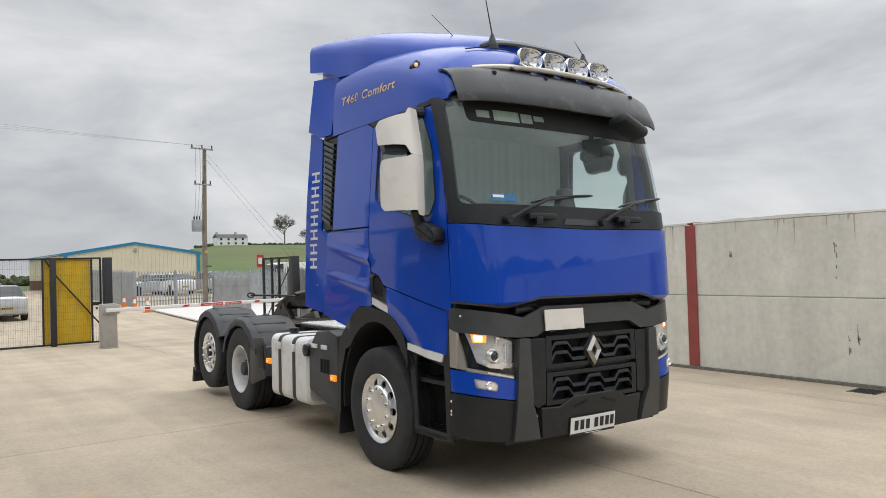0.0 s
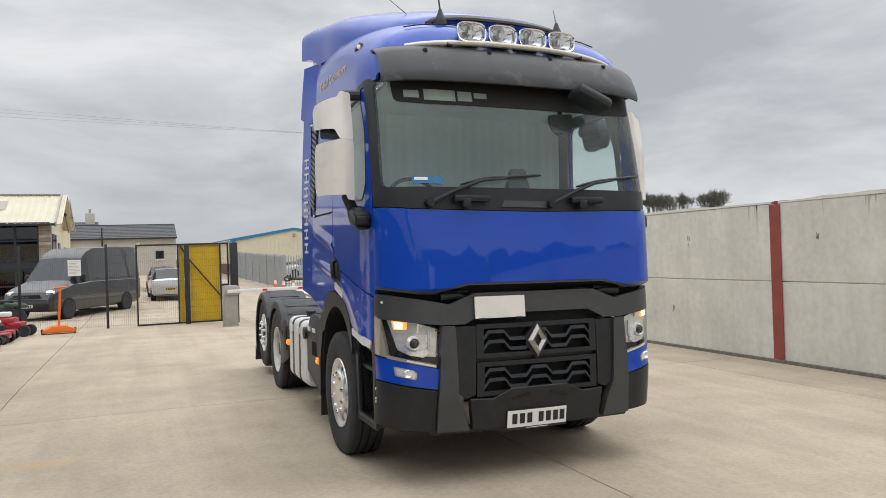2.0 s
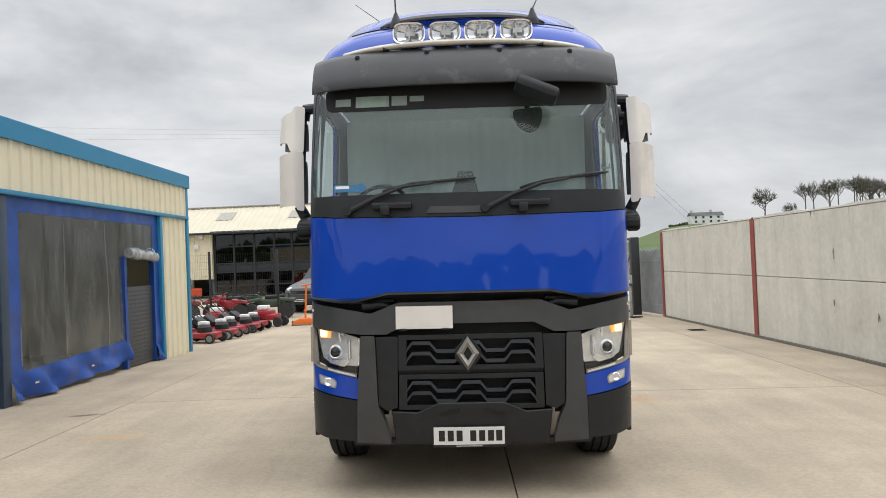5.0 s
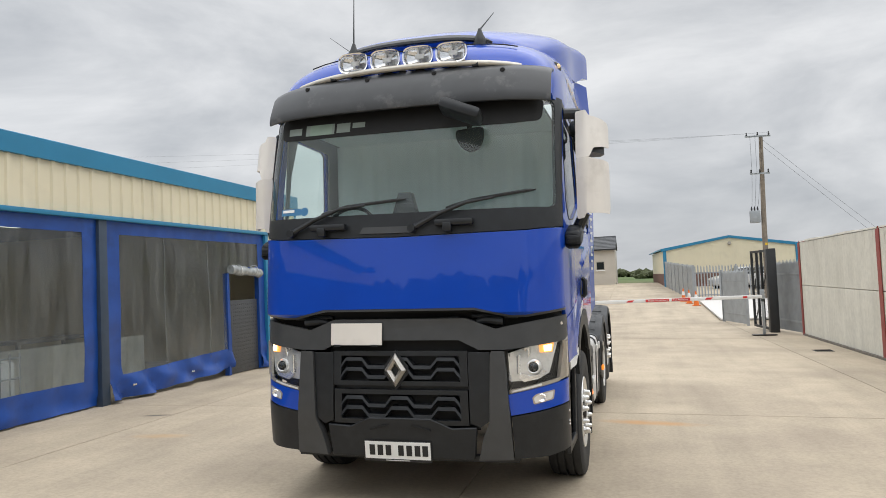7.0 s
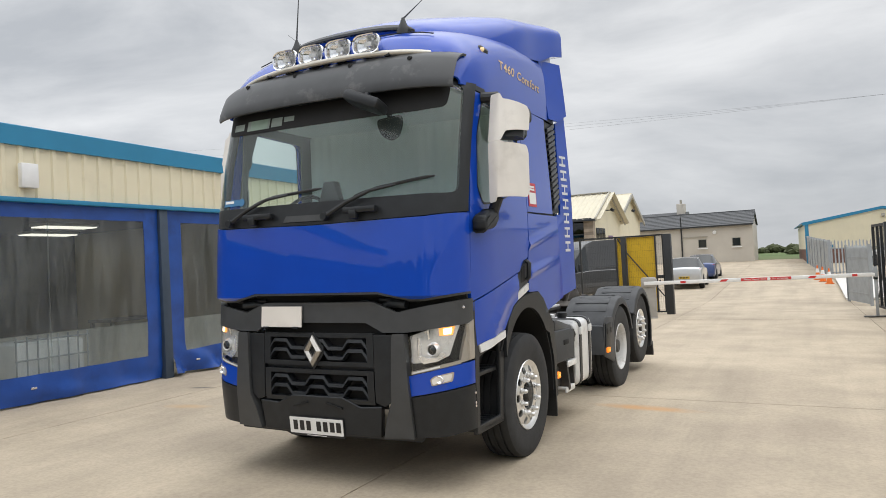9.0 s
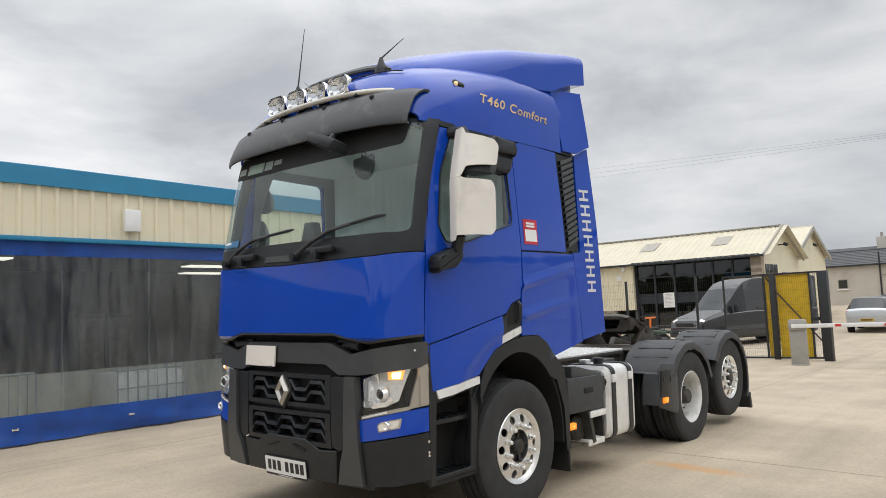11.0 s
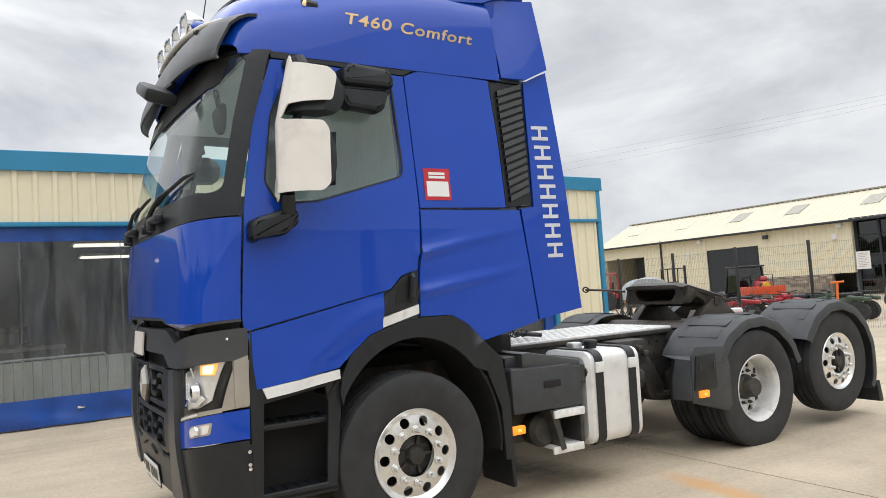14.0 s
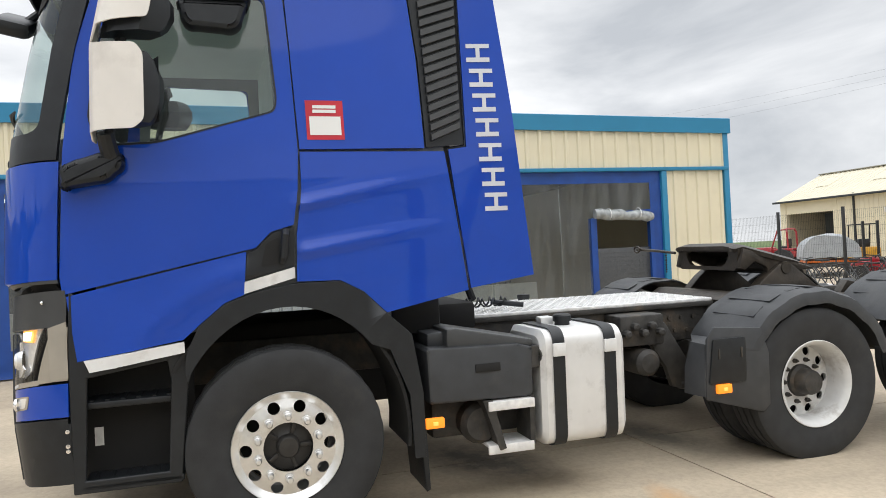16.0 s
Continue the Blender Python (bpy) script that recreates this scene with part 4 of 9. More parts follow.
def tusk(s):
    poly = [(-0.81, 1.215), (-0.715, 1.215), (-0.705, 1.19), (-0.69, 0.70), (-0.64, 0.58), (-0.60, 0.415), (-0.855, 0.425), (-0.845, 0.70)]
    if s > 0:
        poly = mirror_x(poly)
    tp("bumper_upright", front_panel([poly], 0.045), GREY, label="dark grey bumper upright", solid=0.07, edge=0.014)
    p2 = [(-0.70, 1.205), (-0.535, 1.205), (-0.545, 0.685), (-0.62, 0.655), (-0.684, 0.70)]
    if s > 0:
        p2 = mirror_x(p2)
    tp("grille_surround", front_panel([p2], 0.022), BLACK, solid=0.06, edge=0.010)
    p3 = [(-0.862, 0.43), (-0.852, 0.705), (-0.845, 0.735), (-1.2345, 0.805), (-1.2345, 0.47), (-1.1, 0.445)]
    if s > 0:
        p3 = mirror_x(p3)
    tp("bumper_corner", front_panel([p3], 0.016), BLACK, label="scuffed black bumper corner", solid=0.05, edge=0.014)
    p4 = [(-0.845, 0.745), (-0.825, 0.895), (-1.05, 0.945), (-1.2345, 0.985), (-1.2345, 0.815)]
    if s > 0:
        p4 = mirror_x(p4)
    tp("bumper_infill", front_panel([p4], 0.012), BLUE, solid=0.03)
    # fog lamp
    p5 = rnd_poly([(-1.145, 0.855), (-1.01, 0.825), (-1.0, 0.875), (-1.03, 0.90), (-1.155, 0.925)], 0.012)
    if s > 0:
        p5 = mirror_x(p5)
    fog = tp("fog_lamp", front_panel([p5], 0.016), SMOKED, solid=0.02)
    p5b = rnd_poly([(-1.135, 0.862), (-1.02, 0.836), (-1.012, 0.872), (-1.036, 0.892), (-1.145, 0.914)], 0.01)
    tp("fog_reflector", front_panel([p5b if s < 0 else mirror_x(p5b)], 0.0185), BOWL, fog, solid=0.004)
    bm = B()
    c = front(s * 1.068, 0.873, 0.020)
    lathe(bm, [(0.0, 0.012), (-0.006, 0.020), (-0.010, 0.027), (-0.006, 0.031), (0.006, 0.032)], c, "y", 18, False)
    tp("fog_lens", bm, REFLECTOR, fog)
    # headlamp: black bowl, faceted reflector, projector, lit indicator and lens
    def wrap(pts):
        return [(a if a > -1.0 else -1.0 + (a + 1.0) * 1.17, b) for a, b in pts]
    hl = rnd_poly(wrap([(-0.815, 1.205), (-0.845, 0.915), (-1.03, 0.965), (-1.15, 1.0), (-1.19, 1.285), (-1.0, 1.255)]), 0.018)
    if s > 0:
        hl = mirror_x(hl)
    lamp = tp("headlamp", front_panel([hl], -0.075), DARK, label="headlamp with a lit amber corner", solid=0.01)
    tp("lens", front_panel([hl], 0.012), LENS, lamp)

    def q(pts, mm, out, nm, lab=""):
        tp(nm, front_panel([wrap(pts) if s < 0 else mirror_x(wrap(pts))], out), mm, lamp, lab, solid=0.008)
    q([(-0.825, 1.19), (-0.84, 0.985), (-0.93, 0.985), (-1.03, 1.0), (-1.10, 1.045), (-1.15, 1.27), (-1.0, 1.25)], BOWL, -0.03, "bowl", "silver lamp bowl")
    q([(-0.843, 0.985), (-0.845, 0.925), (-0.985, 0.957), (-0.93, 0.992)], DARK, -0.02, "dark_corner")
    # upright facets of the main beam reflector
    bm = B()
    rows = []
    for k in range(13):
        x = -0.828 - 0.158 * k / 12
        o_ = -0.020 + (0.012 if k % 2 else 0.0) - 0.03 * (1 - ((k - 6) / 6) ** 2)
        zt = 1.188 + 0.05 * k / 12
        rows.append([front(-s * x, z, o_ - 0.02 * (1 - ((z - 1.1) / 0.11) ** 2)) for z in frange(0.995, zt, 6)])
    loft(bm, rows)
    tp("main_reflector", bm, REFLECTOR, lamp, "bright faceted reflector", sharp=10)
    bm = B()
    x_ = s * 0.905
    tube(bm, [front(x_, 1.04, -0.02), front(x_, 1.18, -0.02)], 0.016, 10)
    tp("bulb_shield", bm, REFLECTOR, lamp)
    q([(-1.045, 1.250), (-1.05, 1.195), (-1.12, 1.195), (-1.13, 1.262)], AMBERLIT, -0.02, "indicator", "lit amber indicator")
    q([(-1.075, 1.245), (-1.078, 1.203), (-1.115, 1.205), (-1.12, 1.252)], LAMPGLOW, -0.008, "side_light")
    q([(-0.90, 1.02), (-0.945, 0.985), (-1.05, 1.012), (-1.085, 1.055), (-1.065, 1.075), (-1.035, 1.035), (-0.98, 1.03), (-0.93, 1.05)], REFLECTOR, -0.006, "trim_blade")
    q([(-0.85, 0.932), (-0.848, 0.905), (-1.16, 0.98), (-1.16, 1.006)], SMOKED, 0.010, "strip_housing")
    q([(-0.86, 0.925), (-0.858, 0.912), (-1.06, 0.962), (-1.06, 0.975)], RIMW, 0.014, "daylight_strip")
    bm = B()
    c = front(s * 1.012, 1.092, -0.004)
    lathe(bm, [(-0.016, 0.0), (-0.012, 0.022), (0.0, 0.036), (0.03, 0.04)], c, "y", 18)
    tp("projector", bm, CARGLASS, lamp, "dark projector lens")
    bm = B()
    lathe(bm, [(-0.006, 0.037), (-0.010, 0.042), (0.004, 0.050), (0.03, 0.056)], c, "y", 20, False)
    tp("projector_ring", bm, BOWL, lamp)
    # smoked side return of the lamp
    p6 = [(-1.185, 0.985), (-1.222, 1.268), (-1.2345, 1.272), (-1.2345, 1.0)]
    if s > 0:
        p6 = mirror_x(p6)
    tp("lamp_return", front_panel([p6], 0.012), SMOKED, lamp, solid=0.03)
    x0, x1 = sorted((s * 1.205, s * 1.2345))
    tp("lamp_return", sheet([[(4.44, 1.0), (4.525, 1.01), (4.525, 1.30), (4.44, 1.272)]], lambda a, b: (s * 1.236, a, b), (), (), (s, 0, 0)), SMOKED, lamp, solid=0.03)


for s in (-1, 1):
    tusk(s)

# middle of the bumper
tp("bumper_middle", front_panel([[(-0.565, 0.41), (0.565, 0.41), (0.592, 0.655), (0.40, 0.645), (0.24, 0.715), (-0.24, 0.715), (-0.40, 0.645), (-0.592, 0.655)]], 0.03), BLACK, solid=0.06, edge=0.012)
for s in (-1, 1):
    for k in range(3):
        bm = B()
        rbox(bm, front(s * (0.12 + 0.045 * k), 0.655 - 0.012 * k, 0.036), (0.06, 0.01, 0.012), ry=12 * s)
        tp("vent_slot", bm, DARK)
tp("lower_lip", front_panel([[(-0.88, 0.385), (0.88, 0.385), (0.9, 0.43), (-0.9, 0.43)]], -0.03), BLACK, solid=0.05)
plate = tp("number_plate", front_panel([[(-0.285, 0.405), (0.235, 0.405), (0.235, 0.535), (-0.285, 0.535)]], 0.048), PLATEW, label="white number plate with black bars", solid=0.008)
for k, x in enumerate((-0.225, -0.16, -0.095, 0.005, 0.07, 0.135, 0.195)):
    tp("plate_bar", front_panel([[(x - 0.022, 0.432), (x + 0.022, 0.432), (x + 0.022, 0.512), (x - 0.022, 0.512)]], 0.0505), INK, plate)
tp("plate_frame", front_panel([[(-0.292, 0.385), (0.242, 0.385), (0.242, 0.542), (-0.292, 0.542)]], 0.042), INK, plate, solid=0.006)
tp("frame_lettering", front_panel([[(-0.12, 0.391), (0.07, 0.391), (0.07, 0.397), (-0.12, 0.397)]], 0.045), TRIMW, plate)

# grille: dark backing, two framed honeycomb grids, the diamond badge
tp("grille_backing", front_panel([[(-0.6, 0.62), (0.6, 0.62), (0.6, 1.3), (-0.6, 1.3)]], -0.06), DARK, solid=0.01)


def grille(z0, z1, seed):
    fr = tp("grille_frame", front_panel([[(-0.535, z0), (0.535, z0), (0.53, z1), (-0.53, z1)], [(-0.475, z0 + 0.035), (-0.47, z1 - 0.035), (0.47, z1 - 0.035), (0.475, z0 + 0.035)]], 0.02), BLACK, label="black honeycomb grille", solid=0.035, edge=0.012)
    h = z1 - z0
    zm = (z0 + z1) / 2
    for row, (zc, amp) in enumerate(((zm + 0.036, 0.03), (zm - 0.04, 0.03))):
        pts = [(-0.47, zc - amp)]
        for k in (-1, 0, 1):
            c_ = 0.365 * k
            pts += [(c_ - 0.115, zc - amp), (c_ - 0.065, zc + amp), (c_ + 0.065, zc + amp), (c_ + 0.115, zc - amp)]
        pts.append((0.47, zc - amp))
        bm = B()
        th = 0.016
        rows = []
        for x, z in pts:
            rows.append([front(x, z - th, 0.012), front(x, z - th * 0.6, 0.024), front(x, z + th, 0.016), front(x, z + th, -0.05), front(x, z - th, -0.05)])
        loft(bm, rows, close=True)
        bmesh.ops.recalc_face_normals(bm, faces=bm.faces)
        tp("grille_slat", bm, BLACK, fr)


grille(0.955, 1.215, 0)
grille(0.665, 0.925, 1)
tp("radiator_shelf", front_panel([[(-0.535, 0.925), (0.535, 0.925), (0.535, 0.955), (-0.535, 0.955)]], -0.02), BLACK, solid=0.02)
tp("badge_backing", front_panel([[(-0.02, 1.225), (0.075, 1.105), (0.075, 1.045), (-0.02, 0.925), (-0.115, 1.045), (-0.115, 1.105)]], 0.026), BLACK, solid=0.03, edge=0.006)
bm = B()
dia = [[(0.0, 1.20), (0.085, 1.075), (0.0, 0.95), (-0.085, 1.075)], [(0.0, 1.128), (0.032, 1.075), (0.0, 1.022), (-0.032, 1.075)]]
ring = []
for i in range(4):
    o, n_ = Vector(dia[0][i]), Vector(dia[1][i])
    ring.append([front(o.x - 0.02, o.y, 0.03), front(o.x - 0.02, o.y, 0.045), front((o.x + n_.x) / 2 - 0.02, (o.y + n_.y) / 2, 0.07), front(n_.x - 0.02, n_.y, 0.05), front(n_.x - 0.02, n_.y, 0.03)])
ring.append(ring[0])
loft(bm, ring)
bmesh.ops.recalc_face_normals(bm, faces=bm.faces)
tp("diamond_badge", bm, BADGE, label="plain metal diamond badge", sharp=10)

# ---- cab sides ----
WIN = rnd_poly([(4.75, 2.20), (5.00, 2.215), (5.60, 2.385), (5.615, 2.45), (5.575, 2.99), (5.53, 3.02), (4.87, 3.04), (4.735, 2.75), (4.675, 2.33)], 0.045)
DOOR = [(4.543, 2.16), (4.504, 1.53), (4.513, 1.435), (5.425, 1.625), (5.475, 1.635), (5.56, 1.72), (5.685, 1.755), (5.715, 1.95), (5.725, 2.16), (5.70, 2.7), (5.675, 3.075), (4.75, 3.095), (4.615, 2.68), (4.575, 2.4)]
STEPC = [(4.53, 1.425), (4.57, 1.09), (5.085, 1.165), (5.165, 1.235), (5.30, 1.345), (5.405, 1.385), (5.425, 1.617)]
for s in (-1, 1):
    d = tp("door", side_panel([DOOR, WIN], s), BLUE, label="blue cab door", solid=0.03)
    g = tp("window", side_panel([WIN], s, -0.012), SIDEGLASS, d)
    g.visible_shadow = False
    ins = [Vector(p) for p in WIN]
    cy = sum(p.x for p in ins) / len(ins)
    cz = sum(p.y for p in ins) / len(ins)
    outw = [(cy + (p.x - cy) * 1.022, cz + (p.y - cz) * 1.028) for p in ins]
    tp("window_seal", side_panel([outw, WIN], s, 0.003), BLACK, d, solid=0.012)
    tp("door_step_cover", side_panel([STEPC], s), BLUE, d, solid=0.03)
    tp("lower_trim", side_panel([[(4.60, 1.093), (4.625, 1.03), (5.09, 1.098), (5.088, 1.155)]], s, 0.003), TRIMW, d, "white strip", solid=0.03)
    hp = tp("handle_recess", side_panel([[(5.412, 1.46), (5.43, 1.60), (5.478, 1.625), (5.565, 1.71), (5.688, 1.745), (5.68, 1.53)]], s, -0.004), BLACK, d, solid=0.02)
    tp("handle_pocket", side_panel([rnd_poly([(5.50, 1.53), (5.53, 1.655), (5.60, 1.69), (5.60, 1.545)], 0.015)], s, -0.001), DARK, hp, solid=0.004)
    bm = B()
    tube(bm, [side(5.615, 1.555, s, 0.004), side(5.62, 1.575, s, 0.028), side(5.635, 1.70, s, 0.028), side(5.64, 1.72, s, 0.004)], 0.022, 8)
    tp("door_handle", bm, BLACK, hp)
    tp("handle_strip", side_panel([[(5.405, 1.388), (5.41, 1.452), (5.68, 1.522), (5.68, 1.462)]], s, 0.002), TRIMW, d, solid=0.02)
    # sleeper side
    tp("sleeper_panel", side_panel([[(5.735, 2.172), (5.705, 2.75), (5.685, 3.075), (5.80, 3.13), (6.385, 3.115), (6.43, 2.7), (6.455, 2.178)]], s), BLUE, label="blue upper sleeper panel", solid=0.03)
    tp("sleeper_lower_panel", side_panel([[(5.735, 2.158), (5.735, 1.95), (5.70, 1.70), (5.69, 1.44), (5.93, 1.435), (6.06, 1.365), (6.19, 1.235), (6.69, 1.335), (6.63, 1.8), (6.575, 2.158)]], s, fine=True), BLUE, label="creased blue lower sleeper panel", solid=0.03)
    # air intake louvre
    lv = tp("intake_louvre", side_panel([[(6.398, 3.11), (6.675, 3.105), (6.68, 2.8), (6.70, 2.20), (6.47, 2.185), (6.445, 2.7)]], s, -0.012), BLACK, label="black side louvre", solid=0.02)
    for k in range(15):
        z = 2.215 + k * 0.056
        y0 = 6.50 - 0.055 * (z - 2.2)
        bm = B()
        loft(bm, [[side(y0, z, s, -0.006), side(6.68, z + 0.075, s, -0.006)], [side(y0, z + 0.006, s, 0.012), side(6.68, z + 0.081, s, 0.012)], [side(y0, z + 0.042, s, 0.012), side(6.68, z + 0.117, s, 0.012)], [side(y0, z + 0.047, s, -0.012), side(6.68, z + 0.122, s, -0.012)]])
        tp("slat", bm, GREY, lv)
    # waist line over the doors
    tp("waist_trim", side_panel([[(4.755, 3.105), (5.675, 3.083), (5.79, 3.14), (6.40, 3.125), (6.68, 3.115), (6.68, 3.15), (6.40, 3.165), (5.775, 3.18), (5.66, 3.12), (4.75, 3.145)]], s, 0.002), BLACK, solid=0.03)
    # inner shell, seen only through the gaps
    tp("inner_shell", side_panel([[(4.66, 1.1), (5.15, 1.2), (5.7, 1.4), (6.1, 1.35), (6.72, 1.42), (6.80, 3.16), (5.8, 3.17), (4.70, 3.13), (4.72, 3.0), (4.68, 2.2)], rnd_poly([(4.74, 2.21), (5.00, 2.225), (5.61, 2.39), (5.585, 3.01), (4.92, 3.035), (4.79, 2.7)], 0.03)], s, -0.05), CABIN, solid=0.01)
    # rear fairing
    def fair(y, z, s=s):
        k = (y - 6.65) / 0.4
        return (s * (1.252 - 0.018 * smooth_step(2.2, 3.2, z) + 0.02 * k + 0.05 * k * smooth_step(1.4, 3.2, z)), y, z)
    tp("rear_fairing", sheet([[(6.70, 3.125), (6.83, 3.187), (6.895, 3.212), (7.0, 2.4), (7.11, 1.405), (6.71, 1.345), (6.65, 1.8), (6.605, 2.17), (6.715, 2.185)]], fair, frange(6.6, 7.1, 8), frange(1.4, 3.2, 14), (s, 0, 0)), BLUE, label="blue rear side fairing", solid=0.025)
    tp("gap_seal", sheet([[(6.685, 3.12), (6.70, 3.12), (6.715, 2.2), (6.605, 2.18), (6.66, 1.7), (6.64, 1.7), (6.585, 2.2), (6.69, 2.215)]], lambda a, b, s=s: (s * 1.222, a, b)), DARK, solid=0.004)
    tp("corner_seal", sheet([[(6.62, 2.19), (6.70, 2.20), (6.695, 2.23), (6.60, 2.215)]], lambda a, b, s=s: (s * 1.235, a, b), (), (), (s, 0, 0)), TRIMW, solid=0.004)
    # lettering, as bars of its size
    nm = tp("name_bars", sheet([[(6.82, 1.62), (6.83, 1.62), (6.83, 1.64), (6.82, 1.64)]], lambda a, b, s=s: fair(a, b), (), ()), SILVERTXT, label="silver letter bars up the fairing")
    for k in range(7):
        z = 1.855 + 0.148 * k
        yc = 6.885 - 0.013 * k
        for z0, z1, w in ((-0.055, -0.028, 0.070), (0.028, 0.053, 0.070), (-0.028, 0.028, 0.012)):
            bar_ = [(yc - w, z + z0), (yc + w, z + z0), (yc + w, z + z1), (yc - w, z + z1)]
            tp("letter_bar", sheet([bar_], lambda a, b, s=s: (s * (abs(fair(a, b)[0]) + 0.004), a, b), (), (), (s, 0, 0)), SILVERTXT, nm)
    # roof side deflector behind the roof
    def defl(y, z, s=s):
        k = max(0, (y - 6.42) / 0.45)
        return (s * (1.232 - 0.075 * (1 - k) * smooth_step(3.1, 3.75, z) + 0.075 * k), y, z)
    tp("roof_side_deflector", sheet([[(6.44, 3.71), (6.56, 3.745), (6.80, 3.75), (6.885, 3.225), (6.83, 3.20), (6.70, 3.14), (6.50, 3.145), (6.475, 3.4)]], defl, frange(6.4, 7, 6), frange(3.15, 3.8, 8), (s, 0, 0)), BLUE, label="blue roof side deflector", solid=0.03)

# red sticker on the nearside
stick = tp("door_sticker", side_panel([[(5.78, 2.225), (5.99, 2.225), (5.985, 2.445), (5.775, 2.445)]], 1, 0.004), LABELR, label="red and white sticker", solid=0.003)
tp("sticker_panel", side_panel([[(5.797, 2.25), (5.973, 2.25), (5.97, 2.355), (5.795, 2.355)]], 1, 0.0065), PLATEW, stick)
for z0, z1 in ((2.375, 2.393), (2.40, 2.418)):
    tp("sticker_bar", side_panel([[(5.815, z0), (5.945, z0), (5.945, z1), (5.815, z1)]], 1, 0.0065), PLATEW, stick)

# ---- roof ----
ROOF_H = [(4.44, 0.12), (4.48, 0.27), (4.53, 0.385), (4.60, 0.475), (4.70, 0.545), (4.85, 0.605), (5.05, 0.65), (5.30, 0.68), (5.74, 0.715), (6.44, 0.735)]


def roof_at(y, th, out=0.0):
    """A point on the roof's cross-section at y; th runs from one eaves over the crown to the other."""
    h = lerp_table(ROOF_H, y) + out
    w = 1.232 - 0.05 * max(0, (4.9 - y) / 0.46) ** 2 + out
    n = 3.3 + 2.9 * smooth_step(4.7, 6.2, y)
    c, s_ = math.cos(th), math.sin(th)
    x = w * math.copysign(abs(c) ** (2 / n), c)
    z = 3.125 + h * max(0, s_) ** (2 / n)
    k = 1 - smooth_step(4.5, 5.4, y)
    return (x, y + k * front_dy(x * 0.97) * 0.9 * (1 - 0.35 * (z - 3.125) / 0.7), z)


bm = B()
ys = [4.44, 4.46, 4.48, 4.505, 4.53, 4.56, 4.60, 4.65, 4.70, 4.77, 4.85, 4.95, 5.05, 5.17, 5.30, 5.5, 5.74, 6.1, 6.44]
rings = [[roof_at(y, math.pi * i / 44) for i in range(45)] for y in ys]
rings[-1] = [(x, y + 0.05 - 0.065 * (z - 3.125) / 0.73, z) for x, y, z in rings[-1]]
loft(bm, rings)
bmesh.ops.recalc_face_normals(bm, faces=bm.faces)
tp("roof", bm, BLUE, label="glossy blue high roof", solid=0.02, sharp=60)
bm = B()
tube(bm, [(x, 4.70 + front_dy(x) * 0.2 - 0.012, 3.668 - 0.10 * (abs(x) / 1.0) ** 4) for x in frange(-0.9, 0.9, 16)], 0.005, 6)
tp("roof_seam", bm, DARK)


# the air deflector on top: a crowned shell, growing wider and higher to the back
SPOIL_Z = [(4.84, 3.725), (4.92, 3.80), (5.02, 3.865), (5.2, 3.945), (5.5, 4.03), (5.9, 4.10), (6.4, 4.16), (6.88, 4.195)]
SPOIL_B = [(4.84, 3.60), (5.2, 3.61), (5.6, 3.63), (6.0, 3.67), (6.4, 3.71), (6.6, 3.80), (6.88, 3.85)]
SPOIL_W = [(4.84, 0.74), (4.92, 0.84), (5.02, 0.91), (5.2, 0.99), (5.5, 1.085), (5.9, 1.17), (6.4, 1.205), (6.6, 1.25), (6.88, 1.29)]


def spoiler_at(u, y, out=0.0):
    zt, zb, w = lerp_table(SPOIL_Z, y) + out, lerp_table(SPOIL_B, y), lerp_table(SPOIL_W, y) + out
    n = 2.5 + 5.5 * smooth_step(5.0, 6.9, y)
    a = math.pi * (1 - u) / 2
    c, s_ = math.cos(a), math.sin(a)
    return (w * math.copysign(abs(c) ** (2 / n), c), y - 0.10 * s_ * (1 - smooth_step(4.84, 5.6, y)), zb + (zt - zb) * max(0, s_) ** (2 / n))


bm = B()
loft(bm, [[spoiler_at(-1 + k / 20, y) for k in range(41)] for y in (4.84, 4.88, 4.92, 4.97, 5.02, 5.1, 5.2, 5.34, 5.5, 5.7, 5.9, 6.15, 6.4, 6.64, 6.88)], close=True)
bm.verts.ensure_lookup_table()
bm.faces.new(bm.verts[-41:])
bm.faces.new(bm.verts[:41])
bmesh.ops.recalc_face_normals(bm, faces=bm.faces)
tp("roof_spoiler", bm, BLUE, label="blue roof air deflector", sharp=38)
bm = B()
loft(bm, [[spoiler_at(u, 4.84 + d * max(0.1, 1 - (abs(u) / 0.66) ** 4), 0.012) for d in (-0.02, 0.0, 0.02, 0.034, 0.048)] for u in frange(-0.66, 0.66, 24)])
tp("spoiler_lip", bm, VISOR, label="dark deflector front lip", solid=0.02)
bm = B()
box(bm, -1.19, 1.19, 6.42, 6.80, 3.60, 3.845, 0.02)
tp("spoiler_foot", bm, BLUE)

# sun visor
bm = B()
VP = [(4.56, 3.445), (4.50, 3.438), (4.44, 3.41), (4.385, 3.365), (4.34, 3.28), (4.305, 3.19), (4.292, 3.125), (4.296, 3.10), (4.31, 3.095)]
rows = []
for x in frange(-1.182, 1.182, 48):
    e = abs(x) / 1.182
    drop = 0.03 * e ** 2 + 0.03 * e ** 6
    rows.append([(x, y + 0.06 * e ** 2 + 0.075 * e ** 9, z - drop * smooth_step(3.08, 3.3, z) - 0.02 * e ** 4 * smooth_step(3.3, 3.08, z)) for y, z in VP])
loft(bm, rows)
bmesh.ops.recalc_face_normals(bm, faces=bm.faces)
tp("sun_visor", bm, VISOR, label="weathered dark grey sun visor", solid=0.018, sharp=50)
